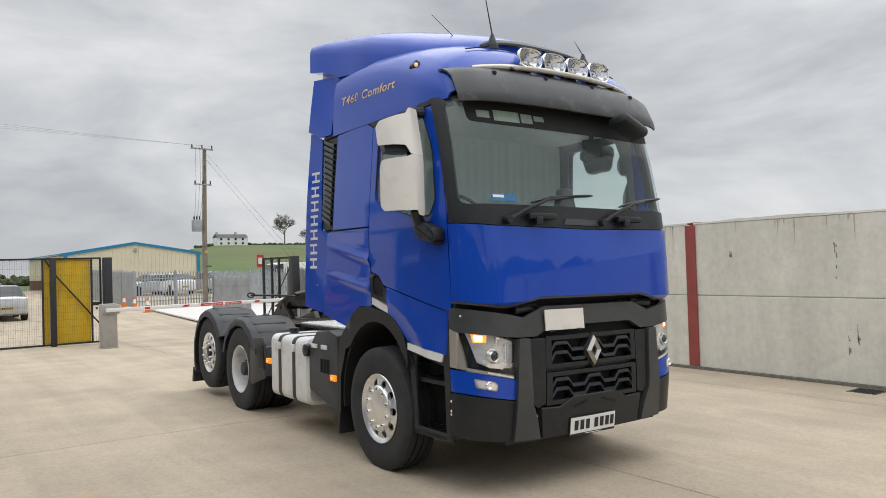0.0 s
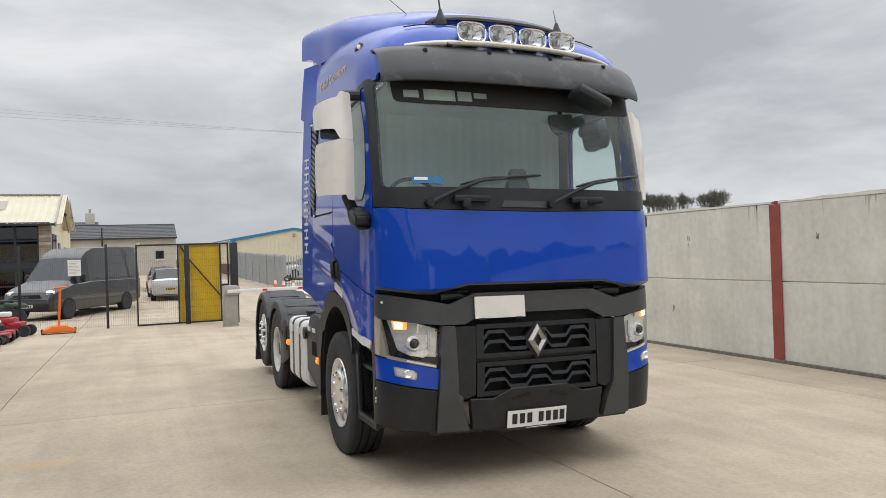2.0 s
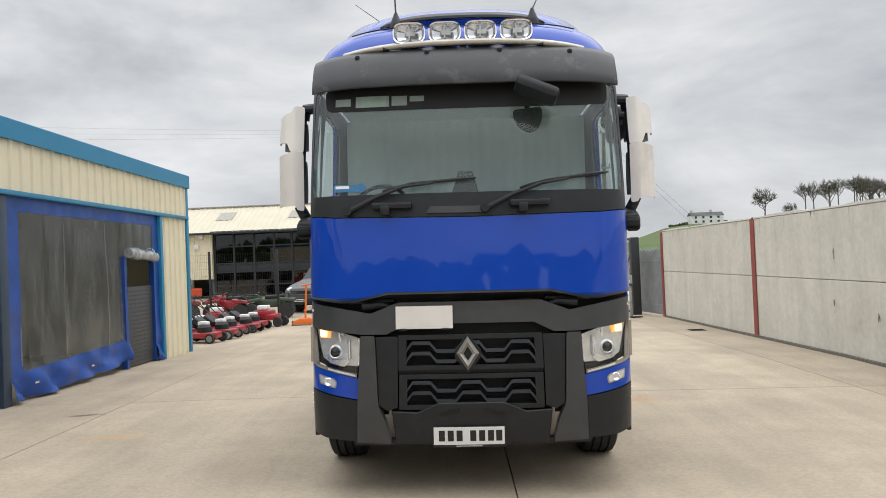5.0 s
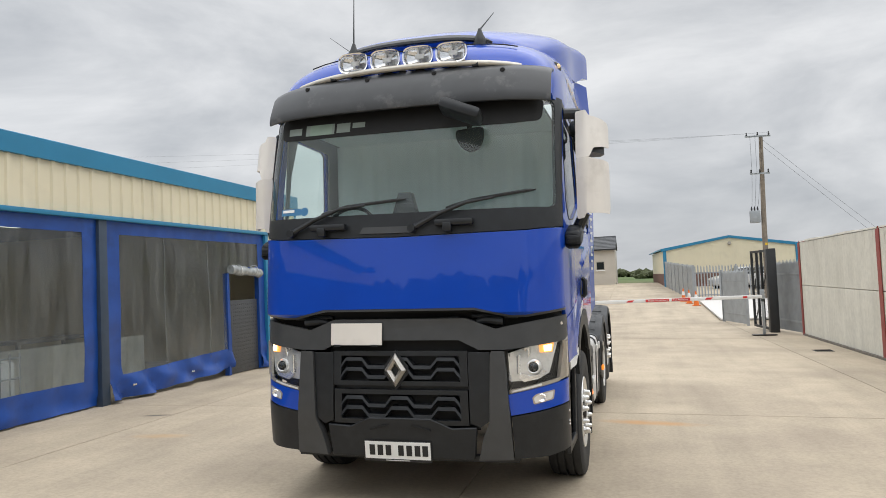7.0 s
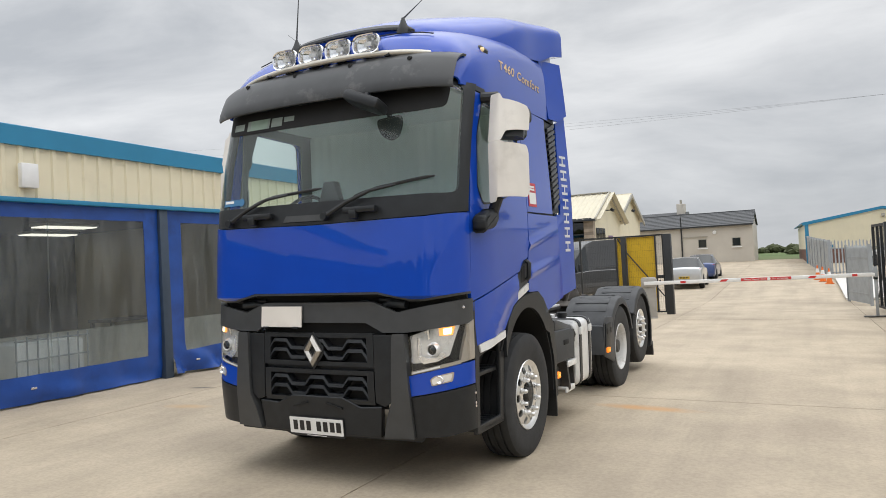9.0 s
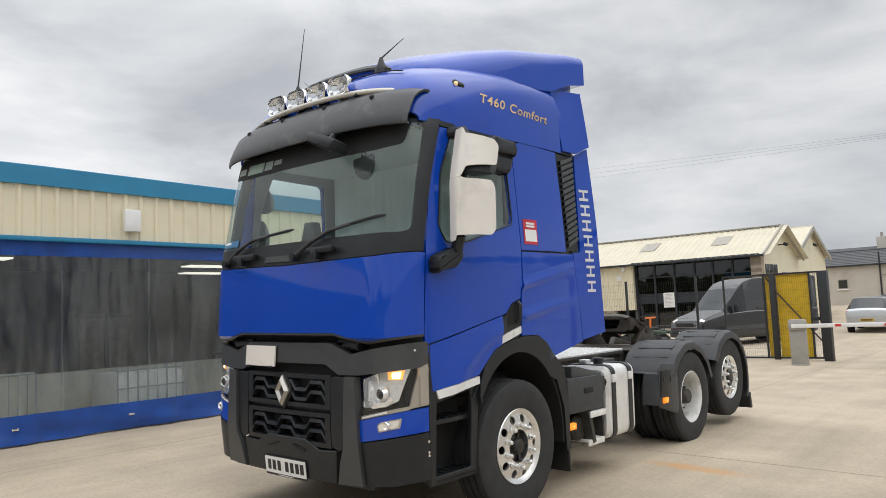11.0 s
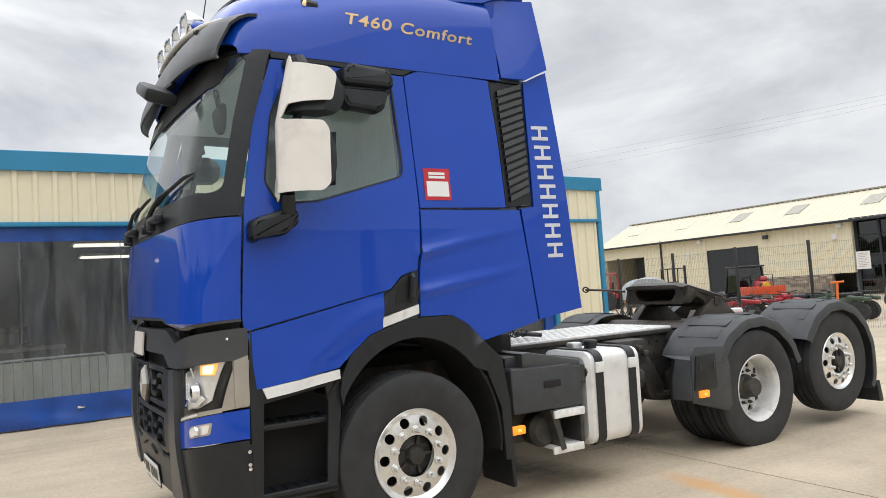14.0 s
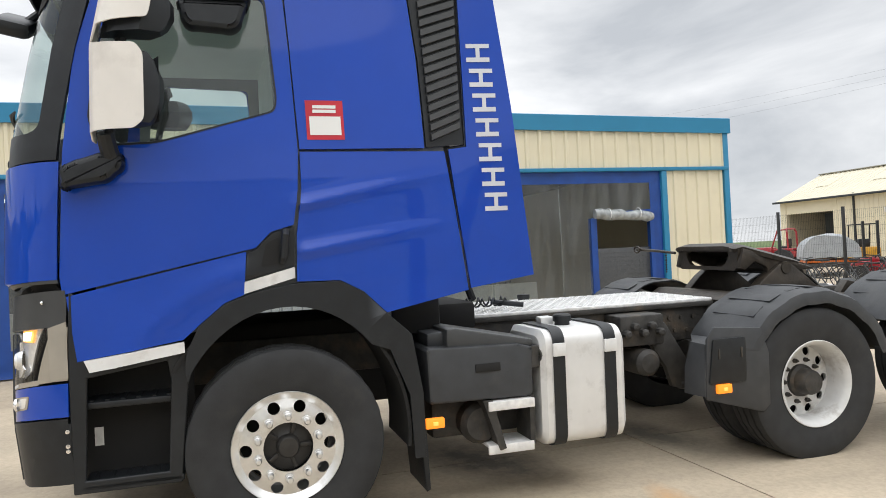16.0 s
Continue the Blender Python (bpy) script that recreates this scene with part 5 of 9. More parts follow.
for x in (-0.82, -0.28, 0.28, 0.82):
    bm = B()
    lathe(bm, [(-0.012, 0.0), (-0.012, 0.014), (0.004, 0.022), (0.02, 0.022)], (x, 4.386 + 0.043 * x * x, 3.365 - 0.03 * x * x), "y", 12)
    tp("visor_bolt", bm, DARK)
# lamp bar with four driving lamps
bm = B()
bar = [(x, 4.415 + 0.12 * x * x + 0.05 * abs(x) ** 6, 3.445 - 0.055 * abs(x) ** 3) for x in frange(-1.05, 1.05, 32)]
tube(bm, bar, 0.024, 12)
lb = tp("lamp_bar", bm, BAR, label="polished steel lamp bar")
for x in (-0.6, 0.0, 0.6):
    bm = B()
    rbox(bm, (x, 4.47, 3.42), (0.05, 0.06, 0.03), bev=0.004)
    tp("bar_bracket", bm, BLACK, lb)
for x in (-0.415, -0.138, 0.138, 0.415):
    def oval(w, h, y, n=28):
        return [(x + w * math.copysign(abs(math.cos(a)) ** 0.5, math.cos(a)), y, 3.53 + h * math.copysign(abs(math.sin(a)) ** 0.75, math.sin(a))) for a in (k * math.tau / n for k in range(n))]
    bm = B()
    loft(bm, [oval(0.117, 0.072, 4.425), oval(0.127, 0.082, 4.42), oval(0.13, 0.085, 4.44), oval(0.12, 0.075, 4.48), oval(0.09, 0.05, 4.54)], close=True)
    bmesh.ops.recalc_face_normals(bm, faces=bm.faces)
    dl = tp("driving_lamp", bm, CHROME, label="chrome oval driving lamp")
    bm = B()
    loft(bm, [oval(0.115, 0.070, 4.428), oval(0.10, 0.060, 4.455), oval(0.06, 0.036, 4.475), oval(0.012, 0.01, 4.48)], close=True)
    tp("reflector", bm, CHROME, dl)
    bm = B()
    bm.faces.new([bm.verts.new(p) for p in oval(0.117, 0.072, 4.430)])
    tp("lens", bm, LENS, dl)
    bm = B()
    rbox(bm, (x, 4.45, 3.54), (0.012, 0.02, 0.10))
    rbox(bm, (x + 0.01, 4.445, 3.53), (0.07, 0.012, 0.035))
    tp("bulb_shield", bm, RIMW, dl)
    bm = B()
    rbox(bm, (x, 4.50, 3.445), (0.07, 0.05, 0.06), bev=0.008)
    tp("mount", bm, BLACK, dl)
# aerials
for x, y, z, tip in ((-0.545, 4.77, 3.70, (-0.575, 4.88, 4.40)), (0.575, 4.77, 3.70, (0.66, 4.96, 4.0))):
    bm = B()
    lathe(bm, [(-0.06, 0.06), (0.0, 0.055), (0.02, 0.05), (0.06, 0.03), (0.11, 0.012)], (x, y, z), "z", 12)
    a = tp("aerial", bm, BLACK)
    bm = B()
    tube(bm, [(x, y, z + 0.1), tuple((Vector((x, y, z + 0.1)) + Vector(tip)) / 2), tip], [0.008, 0.005, 0.003], 6)
    tp("whip", bm, BLACK, a)
bm = B()
tube(bm, [(-0.62, 5.1, 3.78), (-0.93, 5.14, 4.02)], [0.004, 0.002], 6)
tp("aerial", bm, BLACK)
# side marker lamps on the roof
for s in (-1, 1):
    th = math.acos(0.93) if s > 0 else math.pi - math.acos(0.93)
    p = Vector((s * 1.155, 5.03, 3.50))
    bm = B()
    lathe(bm, [(-0.02, 0.045), (0.012, 0.042), (0.02, 0.03)], p, "x" if s > 0 else "x", 14)
    tube(bm, [p + Vector((s * 0.0, 0.0, 0)), p + Vector((s * 0.02, 0.07, -0.005))], [0.04, 0.028], 10)
    mk = tp("marker_lamp", bm, BLACK, label="black roof marker lamp with lit bulb")
    bm = B()
    lathe(bm, [(-0.01, 0.0), (0.0, 0.018), (0.012, 0.02)], p + Vector((s * 0.028, -0.028, 0.0)), "y", 12)
    tp("bulb", bm, MARKER, mk)
# model lettering on both roof sides
for s in (-1, 1):
    mtx = pose(s * 1.215, 5.775 - 7.5, 3.41, 90, 0, 90 if s > 0 else -90) @ pose(0, 0, 0, -9, s * -0.6, -1.5)
    for word, dx in (("T460", -0.345), ("Comfort", 0.185)):
        ml = letters("model_lettering", word, 0.112, GOLD, TRUCK, mtx @ pose(dx, 0, 0), depth=0.0015, shear=0.16, space=1.1, wide=1.36, bold=0.0018)
        for v in ml.data.vertices:           # laid on the curve of the roof
            y, z = v.co.y + 7.5, v.co.z
            n_ = 3.3 + 2.9 * smooth_step(4.7, 6.2, y)
            q_ = min(0.99, (z - 3.125) / lerp_table(ROOF_H, y))
            v.co.x = s * (1.232 * (1 - q_ ** n_) ** (1 / n_) + 0.003)

# ---- wipers, front mirror ----
for bx, tx in ((-0.885, 0.075), (0.135, 1.065)):
    tz = 2.37 if bx < 0 else 2.395
    base = Vector(front(bx, 2.14, 0.03))
    knee = Vector(front(bx + 0.42, 2.315, 0.05))
    tip = Vector(front(tx, tz, 0.035))
    bm = B()
    tube(bm, [base, (base + knee) / 2 + Vector((0, -0.01, 0.012)), knee, knee * 0.6 + tip * 0.4], [0.022, 0.017, 0.013, 0.009], 8)
    lathe(bm, [(-0.03, 0.0), (-0.03, 0.03), (0.03, 0.036)], base, "y", 12)
    w = tp("wiper", bm, BLACK)
    bm = B()
    st = knee * 0.72 + base * 0.28
    blade = [tuple(Vector(front(bx + 0.26 + (tx - bx - 0.26) * t, lerp_table([(0, 2.285), (0.3, 2.335), (1, tz)], t), 0.018))) for t in frange(0, 1, 10)]
    tube(bm, blade, [0.008] + [0.013] * 9 + [0.006], 6)
    tp("blade", bm, BLACK, w)
    bm = B()
    rbox(bm, front(bx + 0.33, 2.175, 0.04), (0.30, 0.06, 0.05), bev=0.015)
    rbox(bm, front(bx + 0.28, 2.14, 0.05), (0.07, 0.05, 0.07), bev=0.01)
    tp("grab_step", bm, BLACK)
tp("cowl_panel", front_panel([[(-0.30, 2.115), (0.12, 2.11), (0.10, 2.16), (-0.27, 2.165)]], 0.012), GREY, solid=0.01)
bm = B()
rbox(bm, (0.535, 4.205, 3.0), (0.33, 0.21, 0.095), ry=22, rx=-12, bev=0.035)
fm = tp("front_mirror", bm, BLACK, label="black kerb mirror over the windscreen")
bm = B()
tube(bm, [(0.50, 4.24, 3.02), (0.48, 4.33, 3.10)], 0.025, 8)
tp("arm", bm, BLACK, fm)
bm = B()
tube(bm, [(0.50, 4.62, 2.95), (0.50, 4.60, 3.07)], 0.02, 8)
prism(bm, rnd_poly([(0.385, 2.945), (0.615, 2.965), (0.62, 2.88), (0.585, 2.785), (0.51, 2.755), (0.43, 2.80), (0.39, 2.87)], 0.03), "y", 4.595, 4.64, 0.012)
tp("inner_mirror", bm, DARK, label="dark windscreen mirror")

# ---- door mirrors with white guards ----
for s in (-1, 1):
    def gd(t, z, k=0.0):
        """Plan of the guard from its inner to its outer edge."""
        x = lerp_table([(0, 1.325), (0.2, 1.40), (0.45, 1.48), (0.7, 1.535), (0.9, 1.565), (1, 1.57)], t)
        y = lerp_table([(0, 4.715), (0.2, 4.70), (0.45, 4.73), (0.7, 4.80), (0.9, 4.905), (1, 4.965)], t)
        lean = 0.085 * max(0, z - 2.66) / 0.4 + 0.02 * (z - 2.2)
        return (s * (x - k), y + lean + k, z)
    shapes = (("upper_guard", [(0, 2.669), (0.3, 2.68), (0.4, 2.755), (1.0, 2.775), (1.0, 2.93), (0.9, 2.975), (0.3, 3.02), (0.22, 3.07), (0.0, 3.06)]), ("lower_guard", [(0, 2.19), (0.15, 2.20), (0.18, 2.235), (0.92, 2.235), (1.0, 2.28), (1.0, 2.60), (0.94, 2.65), (0.40, 2.662), (0.30, 2.678), (0.0, 2.668)]))
    mr = None
    bm = B()
    for z0, z1 in ((2.27, 2.62), (2.72, 2.95)):
        rows = []
        for u in (0, 0.1, 0.35, 0.65, 0.9, 1):
            z, f, up = z0 + (z1 - z0) * u, 1 - 0.75 * abs(2 * u - 1) ** 3, 0.065 if z1 > 2.8 else 0.0
            rows.append([gd(t, z, 0.03) for t in (0.15, 0.4, 0.65, 0.9)] + [(s * 1.50, 4.97 + up + 0.07 * f, z), (s * 1.42, 4.965 + up + 0.09 * f, z), (s * 1.34, 4.92 + up + 0.03 * f, z)])
        loft(bm, rows, close=True)
        bm.verts.ensure_lookup_table()
        bm.faces.new(bm.verts[-7:])
        bm.faces.new(bm.verts[-42:-35])
    bmesh.ops.recalc_face_normals(bm, faces=bm.faces)
    mr = tp("door_mirror", bm, BLACK, label="black door mirror behind white guards")
    for nm_, pl in shapes:
        tp(nm_, sheet([rnd_poly(pl, 0.03, 3)], gd, frange(0, 1, 12), frange(2.2, 3.0, 8)), WHITE, mr, "off-white mirror guard", solid=0.008)
    tp("glass", sheet([[(4.99, 2.28), (5.0, 2.6), (5.04, 2.6), (5.03, 2.28)]], lambda a, b: (s * (1.35 + (a - 4.97) * 2.2), a, b)), CHROME, mr)
    bm = B()
    prism(bm, rnd_poly([(4.55, 1.965), (4.76, 2.0), (4.84, 2.07), (4.835, 2.14), (4.74, 2.15), (4.60, 2.105), (4.545, 2.07)], 0.025), "x", *sorted((s * 1.235, s * 1.36)), 0.03)
    tube(bm, [(s * 1.30, 4.79, 2.09), (s * 1.345, 4.775, 2.17), (s * 1.38, 4.765, 2.24)], [0.045, 0.045, 0.042], 10)
    tp("lower_arm", bm, BLACK, mr)
    bm = B()
    tube(bm, [(s * 1.22, 4.86, 3.06), (s * 1.33, 4.90, 3.06), (s * 1.36, 4.92, 2.98)], [0.045, 0.05, 0.05], 10)
    tube(bm, [(s * 1.37, 4.78, 2.2), (s * 1.36, 4.83, 2.6), (s * 1.36, 4.92, 3.0)], 0.028, 8)
    tp("upper_arm", bm, BLACK, mr)
    if s < 0:
        continue
    # kerb mirror over the nearside window
    bm = B()
    prism(bm, rnd_poly([(5.15, 3.03), (5.20, 3.07), (5.47, 3.05), (5.505, 2.99), (5.49, 2.93), (5.14, 2.93)], 0.035), "x", s * 1.24, s * 1.43, 0.03)
    prism(bm, rnd_poly([(5.13, 2.935), (5.49, 2.935), (5.44, 2.80), (5.40, 2.775), (5.18, 2.79), (5.15, 2.83)], 0.04), "x", s * 1.27, s * 1.40, 0.03)
    tp("kerb_mirror", bm, BLACK)

# ---- inside the cab ----
inside = tp("rear_wall", prism(B(), [(-1.15, 1.2), (1.15, 1.2), (1.15, 3.1), (-1.15, 3.1)], "y", 6.2, 6.24), CABIN)
bm = B()
loft(bm, [[(x, 5.68 + 0.005 * math.sin(x * 26) + 0.004 * math.sin(x * 61), z) for z in (1.9, 3.09)] for x in frange(-1.12, 1.12, 120)])
tp("cab_curtain", bm, CABINL, label="drawn grey cab curtain", solid=0.004)
bm = B()
box(bm, -1.15, 1.15, 4.6, 6.2, 1.3, 1.34)
tp("cab_floor", bm, CABIN)
bm = B()
box(bm, -1.08, 1.08, 4.62, 6.2, 3.09, 3.12)
tp("headlining", bm, CABINL)
bm = B()
prism(bm, [(4.36, 1.6), (4.86, 1.6), (4.86, 2.2), (4.72, 2.27), (4.42, 2.24), (4.34, 2.2)], "x", -1.13, 1.13, 0.02)
tp("dashboard", bm, CABIN)
bm = B()
prism(bm, [(-0.13, 2.22), (0.11, 2.22), (0.05, 2.45), (-0.06, 2.45)], "y", 4.43, 4.52, 0.015)
tp("dash_unit", bm, BLACK)
# steering wheel on the offside
bm = B()
c = Vector((-0.72, 4.98, 2.22))
mm = pose(*c, 58, 0, 0)
tube(bm, [mm @ Vector((0.23 * math.cos(k * math.tau / 28), 0.23 * math.sin(k * math.tau / 28), 0)) for k in range(29)], 0.017, 8, False)
for a in (0, 180, 270):
    tube(bm, [mm @ Vector((0, 0, -0.03)), mm @ Vector((0.23 * math.cos(radians(a)), 0.23 * math.sin(radians(a)), 0))], 0.016, 6)
tube(bm, [mm @ Vector((0, 0, -0.35)), mm @ Vector((0, 0, 0.0))], [0.05, 0.07], 10)
tp("steering_wheel", bm, BLACK)

# ---- steps, wheel arches ----
for s in (-1, 1):
    st = None
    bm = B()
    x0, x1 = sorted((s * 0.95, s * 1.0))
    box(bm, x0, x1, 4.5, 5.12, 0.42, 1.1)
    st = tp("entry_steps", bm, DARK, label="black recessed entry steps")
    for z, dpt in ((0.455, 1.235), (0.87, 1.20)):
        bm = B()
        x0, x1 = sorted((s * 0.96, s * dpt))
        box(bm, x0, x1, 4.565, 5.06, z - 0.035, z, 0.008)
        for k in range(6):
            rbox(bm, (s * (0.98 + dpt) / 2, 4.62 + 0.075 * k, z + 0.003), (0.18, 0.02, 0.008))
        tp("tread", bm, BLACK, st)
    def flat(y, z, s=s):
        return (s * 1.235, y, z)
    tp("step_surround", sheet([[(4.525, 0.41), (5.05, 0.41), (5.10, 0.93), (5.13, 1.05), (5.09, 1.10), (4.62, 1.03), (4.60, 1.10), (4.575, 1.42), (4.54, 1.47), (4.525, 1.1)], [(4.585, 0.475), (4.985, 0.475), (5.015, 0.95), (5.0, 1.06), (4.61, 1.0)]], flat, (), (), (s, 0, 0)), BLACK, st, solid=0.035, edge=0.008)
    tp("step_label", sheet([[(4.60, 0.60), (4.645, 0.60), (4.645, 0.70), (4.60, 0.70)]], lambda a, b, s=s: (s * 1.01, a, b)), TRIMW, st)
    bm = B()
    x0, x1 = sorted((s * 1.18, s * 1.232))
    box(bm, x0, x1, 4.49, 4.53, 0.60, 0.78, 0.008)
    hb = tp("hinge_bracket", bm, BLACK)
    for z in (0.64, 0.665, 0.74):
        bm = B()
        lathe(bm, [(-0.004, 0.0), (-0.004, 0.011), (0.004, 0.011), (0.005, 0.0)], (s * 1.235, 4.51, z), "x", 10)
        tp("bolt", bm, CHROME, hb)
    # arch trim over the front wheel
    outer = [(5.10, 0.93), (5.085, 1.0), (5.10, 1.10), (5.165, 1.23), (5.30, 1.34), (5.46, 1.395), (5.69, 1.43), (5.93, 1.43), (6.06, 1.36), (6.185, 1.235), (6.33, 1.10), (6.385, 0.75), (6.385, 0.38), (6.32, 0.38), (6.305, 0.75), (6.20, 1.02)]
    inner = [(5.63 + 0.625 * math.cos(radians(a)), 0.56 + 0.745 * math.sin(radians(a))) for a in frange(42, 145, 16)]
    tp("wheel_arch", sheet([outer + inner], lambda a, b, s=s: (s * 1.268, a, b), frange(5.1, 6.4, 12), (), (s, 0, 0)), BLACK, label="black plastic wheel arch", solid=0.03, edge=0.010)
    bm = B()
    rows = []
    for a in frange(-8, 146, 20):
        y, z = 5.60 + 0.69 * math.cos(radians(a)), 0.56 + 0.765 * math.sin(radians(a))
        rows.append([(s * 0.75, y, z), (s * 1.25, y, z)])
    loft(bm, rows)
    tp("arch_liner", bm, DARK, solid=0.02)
    bm = B()
    x0, x1 = sorted((s * 0.86, s * 1.25))
    prism(bm, [(6.30, 0.95), (6.36, 0.95), (6.40, 0.5), (6.41, 0.18), (6.385, 0.17), (6.36, 0.5)], "x", x0, x1, 0.004)
    tp("mudflap", bm, BLACK)

# ---- wheels ----
TYRE_PROF = [(-0.135, 0.30), (-0.145, 0.36), (-0.15, 0.44), (-0.145, 0.50), (-0.13, 0.522), (-0.10, 0.53), (-0.075, 0.531), (-0.073, 0.515), (-0.06, 0.515), (-0.058, 0.533), (-0.01, 0.534), (-0.008, 0.517), (0.008, 0.517), (0.01, 0.534), (0.058, 0.533), (0.06, 0.515), (0.073, 0.515), (0.075, 0.531), (0.10, 0.53), (0.13, 0.522), (0.145, 0.50), (0.15, 0.44), (0.147, 0.40), (0.143, 0.36), (0.135, 0.31), (0.12, 0.285)]


def tyre_mesh():
    bm = B()
    seg = 96
    rings = []
    for a, r in TYRE_PROF:
        ring = []
        for k in range(seg):
            rr = r - (0.004 if (k % 3 == 0 and r > 0.525) else 0.0)
            t = k * math.tau / seg
            ring.append(bm.verts.new((a, rr * math.cos(t), rr * math.sin(t))))
        rings.append(ring)
    for p, q_ in zip(rings, rings[1:]):
        for k in range(seg):
            bm.faces.new((p[k], p[(k + 1) % seg], q_[(k + 1) % seg], q_[k]))
    bmesh.ops.recalc_face_normals(bm, faces=bm.faces)
    me = bpy.data.meshes.new("tyre")
    bm.to_mesh(me)
    bm.free()
    me.polygons.foreach_set("use_smooth", [True] * len(me.polygons))
    me.set_sharp_from_angle(angle=radians(30))
    me.materials.append(RUBBER)
    return me


def keep(bm, m, sharp=32):
    me = bpy.data.meshes.new("m")
    bm.to_mesh(me)
    bm.free()
    me.polygons.foreach_set("use_smooth", [True] * len(me.polygons))
    me.set_sharp_from_angle(angle=radians(sharp))
    me.materials.append(m)
    return me


def disc(radius, inner, holes, hr, ring_r, dome, x0):
    """A wheel disc with round hand holes, dished by dome(r)."""
    loops = [circle(0, 0, radius, 60)] + [circle(0, 0, inner, 30)] + [circle(ring_r * math.cos(k * math.tau / holes), ring_r * math.sin(k * math.tau / holes), hr, 14) for k in range(holes)]
    bm = sheet(loops, lambda a, b: (x0 + dome(math.hypot(a, b)), a, b), frange(-radius, radius, 16), frange(-radius, radius, 16))
    return bm


TYRE = tyre_mesh()
bm = disc(0.262, 0.132, 10, 0.033, 0.222, lambda r: 0.018 * smooth_step(0.27, 0.19, r), 0.115)
bmesh.ops.solidify(bm, geom=bm.faces[:], thickness=0.012)
lathe(bm, [(0.115, 0.255), (0.128, 0.272), (0.138, 0.288), (0.142, 0.296), (0.136, 0.300), (0.11, 0.285), (-0.1, 0.27), (-0.11, 0.255)], (0, 0, 0), "x", 60, False)
RIM_F = keep(bm, ALLOY)
bm = disc(0.255, 0.10, 10, 0.031, 0.212, lambda r: 0.012 * smooth_step(0.255, 0.16, r), -0.035)
bmesh.ops.solidify(bm, geom=bm.faces[:], thickness=0.012)
lathe(bm, [(-0.035, 0.250), (0.02, 0.254), (0.10, 0.262), (0.125, 0.275), (0.138, 0.29), (0.142, 0.297), (0.136, 0.302), (0.12, 0.29), (-0.1, 0.275)], (0, 0, 0), "x", 60, False)
RIM_R = keep(bm, RIMW)
bm = B()
lathe(bm, [(-0.09, 0.0), (-0.09, 0.245), (-0.13, 0.25)], (0, 0, 0), "x", 30)
BRAKE = keep(bm, DARK)
bm = B()
lathe(bm, [(0.06, 0.14), (0.085, 0.13), (0.09, 0.085), (0.10, 0.065), (0.135, 0.06), (0.15, 0.05), (0.153, 0.0)], (0, 0, 0), "x", 28)
for k in range(5):
    a = k * math.tau / 5
    rbox(bm, (0.095, 0.095 * math.cos(a), 0.095 * math.sin(a)), (0.03, 0.06, 0.022), rx=math.degrees(a), bev=0.004)
HUB_F = keep(bm, HUBDARK)
bm = B()
lathe(bm, [(-0.03, 0.118), (0.0, 0.112), (0.015, 0.092), (0.085, 0.086), (0.105, 0.075), (0.11, 0.0)], (0, 0, 0), "x", 24)
HUB_R = keep(bm, STEEL)
bm = B()
lathe(bm, [(0.0, 0.027), (0.012, 0.026), (0.014, 0.019), (0.042, 0.018), (0.052, 0.012), (0.054, 0.0)], (0, 0, 0), "x", 10)
NUT = keep(bm, ALLOY)
bm = B()
lathe(bm, [(0.0, 0.017), (0.03, 0.016), (0.034, 0.008), (0.05, 0.007), (0.05, 0.0)], (0, 0, 0), "x", 6)
NUT_R = keep(bm, STEEL)
bm = B()
lathe(bm, [(-0.02, 0.2), (0.012, 0.2), (0.022, 0.19), (0.024, 0.12), (0.028, 0.10), (0.028, 0.0)], (0, 0, 0), "x", 44)
COVER = keep(bm, ALLOY)
bm = B()
lathe(bm, [(0.0, 0.022), (0.016, 0.021), (0.022, 0.012), (0.023, 0.0)], (0, 0, 0), "x", 10)
CAPN = keep(bm, CHROME)


def wheel(y, z, s, kind, x=1.115, steer=0.0, scale=1.0):
    """kind: alloy, drive or inner; s: the side that it faces."""
    w = share("wheel", RIM_F if kind in ("alloy", "covered") else RIM_R, TRUCK, (s * x, y - 7.5, z), (0, 0, (0 if s > 0 else 180) + steer))
    w.scale = (1, scale, scale)
    share("tyre", TYRE, w)
    share("brake_drum", BRAKE, w)
    if kind == "alloy":
        share("hub", HUB_F, w)
        for k in range(10):
            a = k * math.tau / 10 + 0.3
            share("wheel_nut", NUT, w, (0.136, 0.168 * math.cos(a), 0.168 * math.sin(a)))
    elif kind == "covered":
        share("hub_cover", COVER, w, (0.13, 0, 0))
        for k in range(10):
            a = k * math.tau / 10 + 0.3
            share("wheel_nut", CAPN, w, (0.15, 0.165 * math.cos(a), 0.165 * math.sin(a)))
    elif kind == "drive":
        share("hub", HUB_R, w)
        for k in range(10):
            a = k * math.tau / 10
            share("wheel_nut", NUT_R, w, (-0.03, 0.15 * math.cos(a), 0.15 * math.sin(a)))
    return w


for s in (-1, 1):
    wheel(5.605, 0.53, s, "alloy" if s > 0 else "covered", steer=0.0, scale=1.03)
    wheel(9.285, 0.512, s, "drive", x=1.075, scale=1.025)
    wheel(9.285, 0.512, s, "inner", x=0.74, scale=1.025)
    wheel(10.63, 0.62, s, "alloy", x=1.06, scale=0.97)
bm = B()
tube(bm, [(-1.0, 5.585, 0.5), (1.0, 5.585, 0.5)], 0.07, 10)
tube(bm, [(-1.0, 10.63, 0.62), (1.0, 10.63, 0.62)], 0.07, 10)
tp("axle", bm, STEEL)
bm = B()
tube(bm, [(-1.0, 9.285, 0.505), (-0.2, 9.285, 0.505), (0.2, 9.285, 0.505), (1.0, 9.285, 0.505)], [0.1, 0.14, 0.14, 0.1], 12)
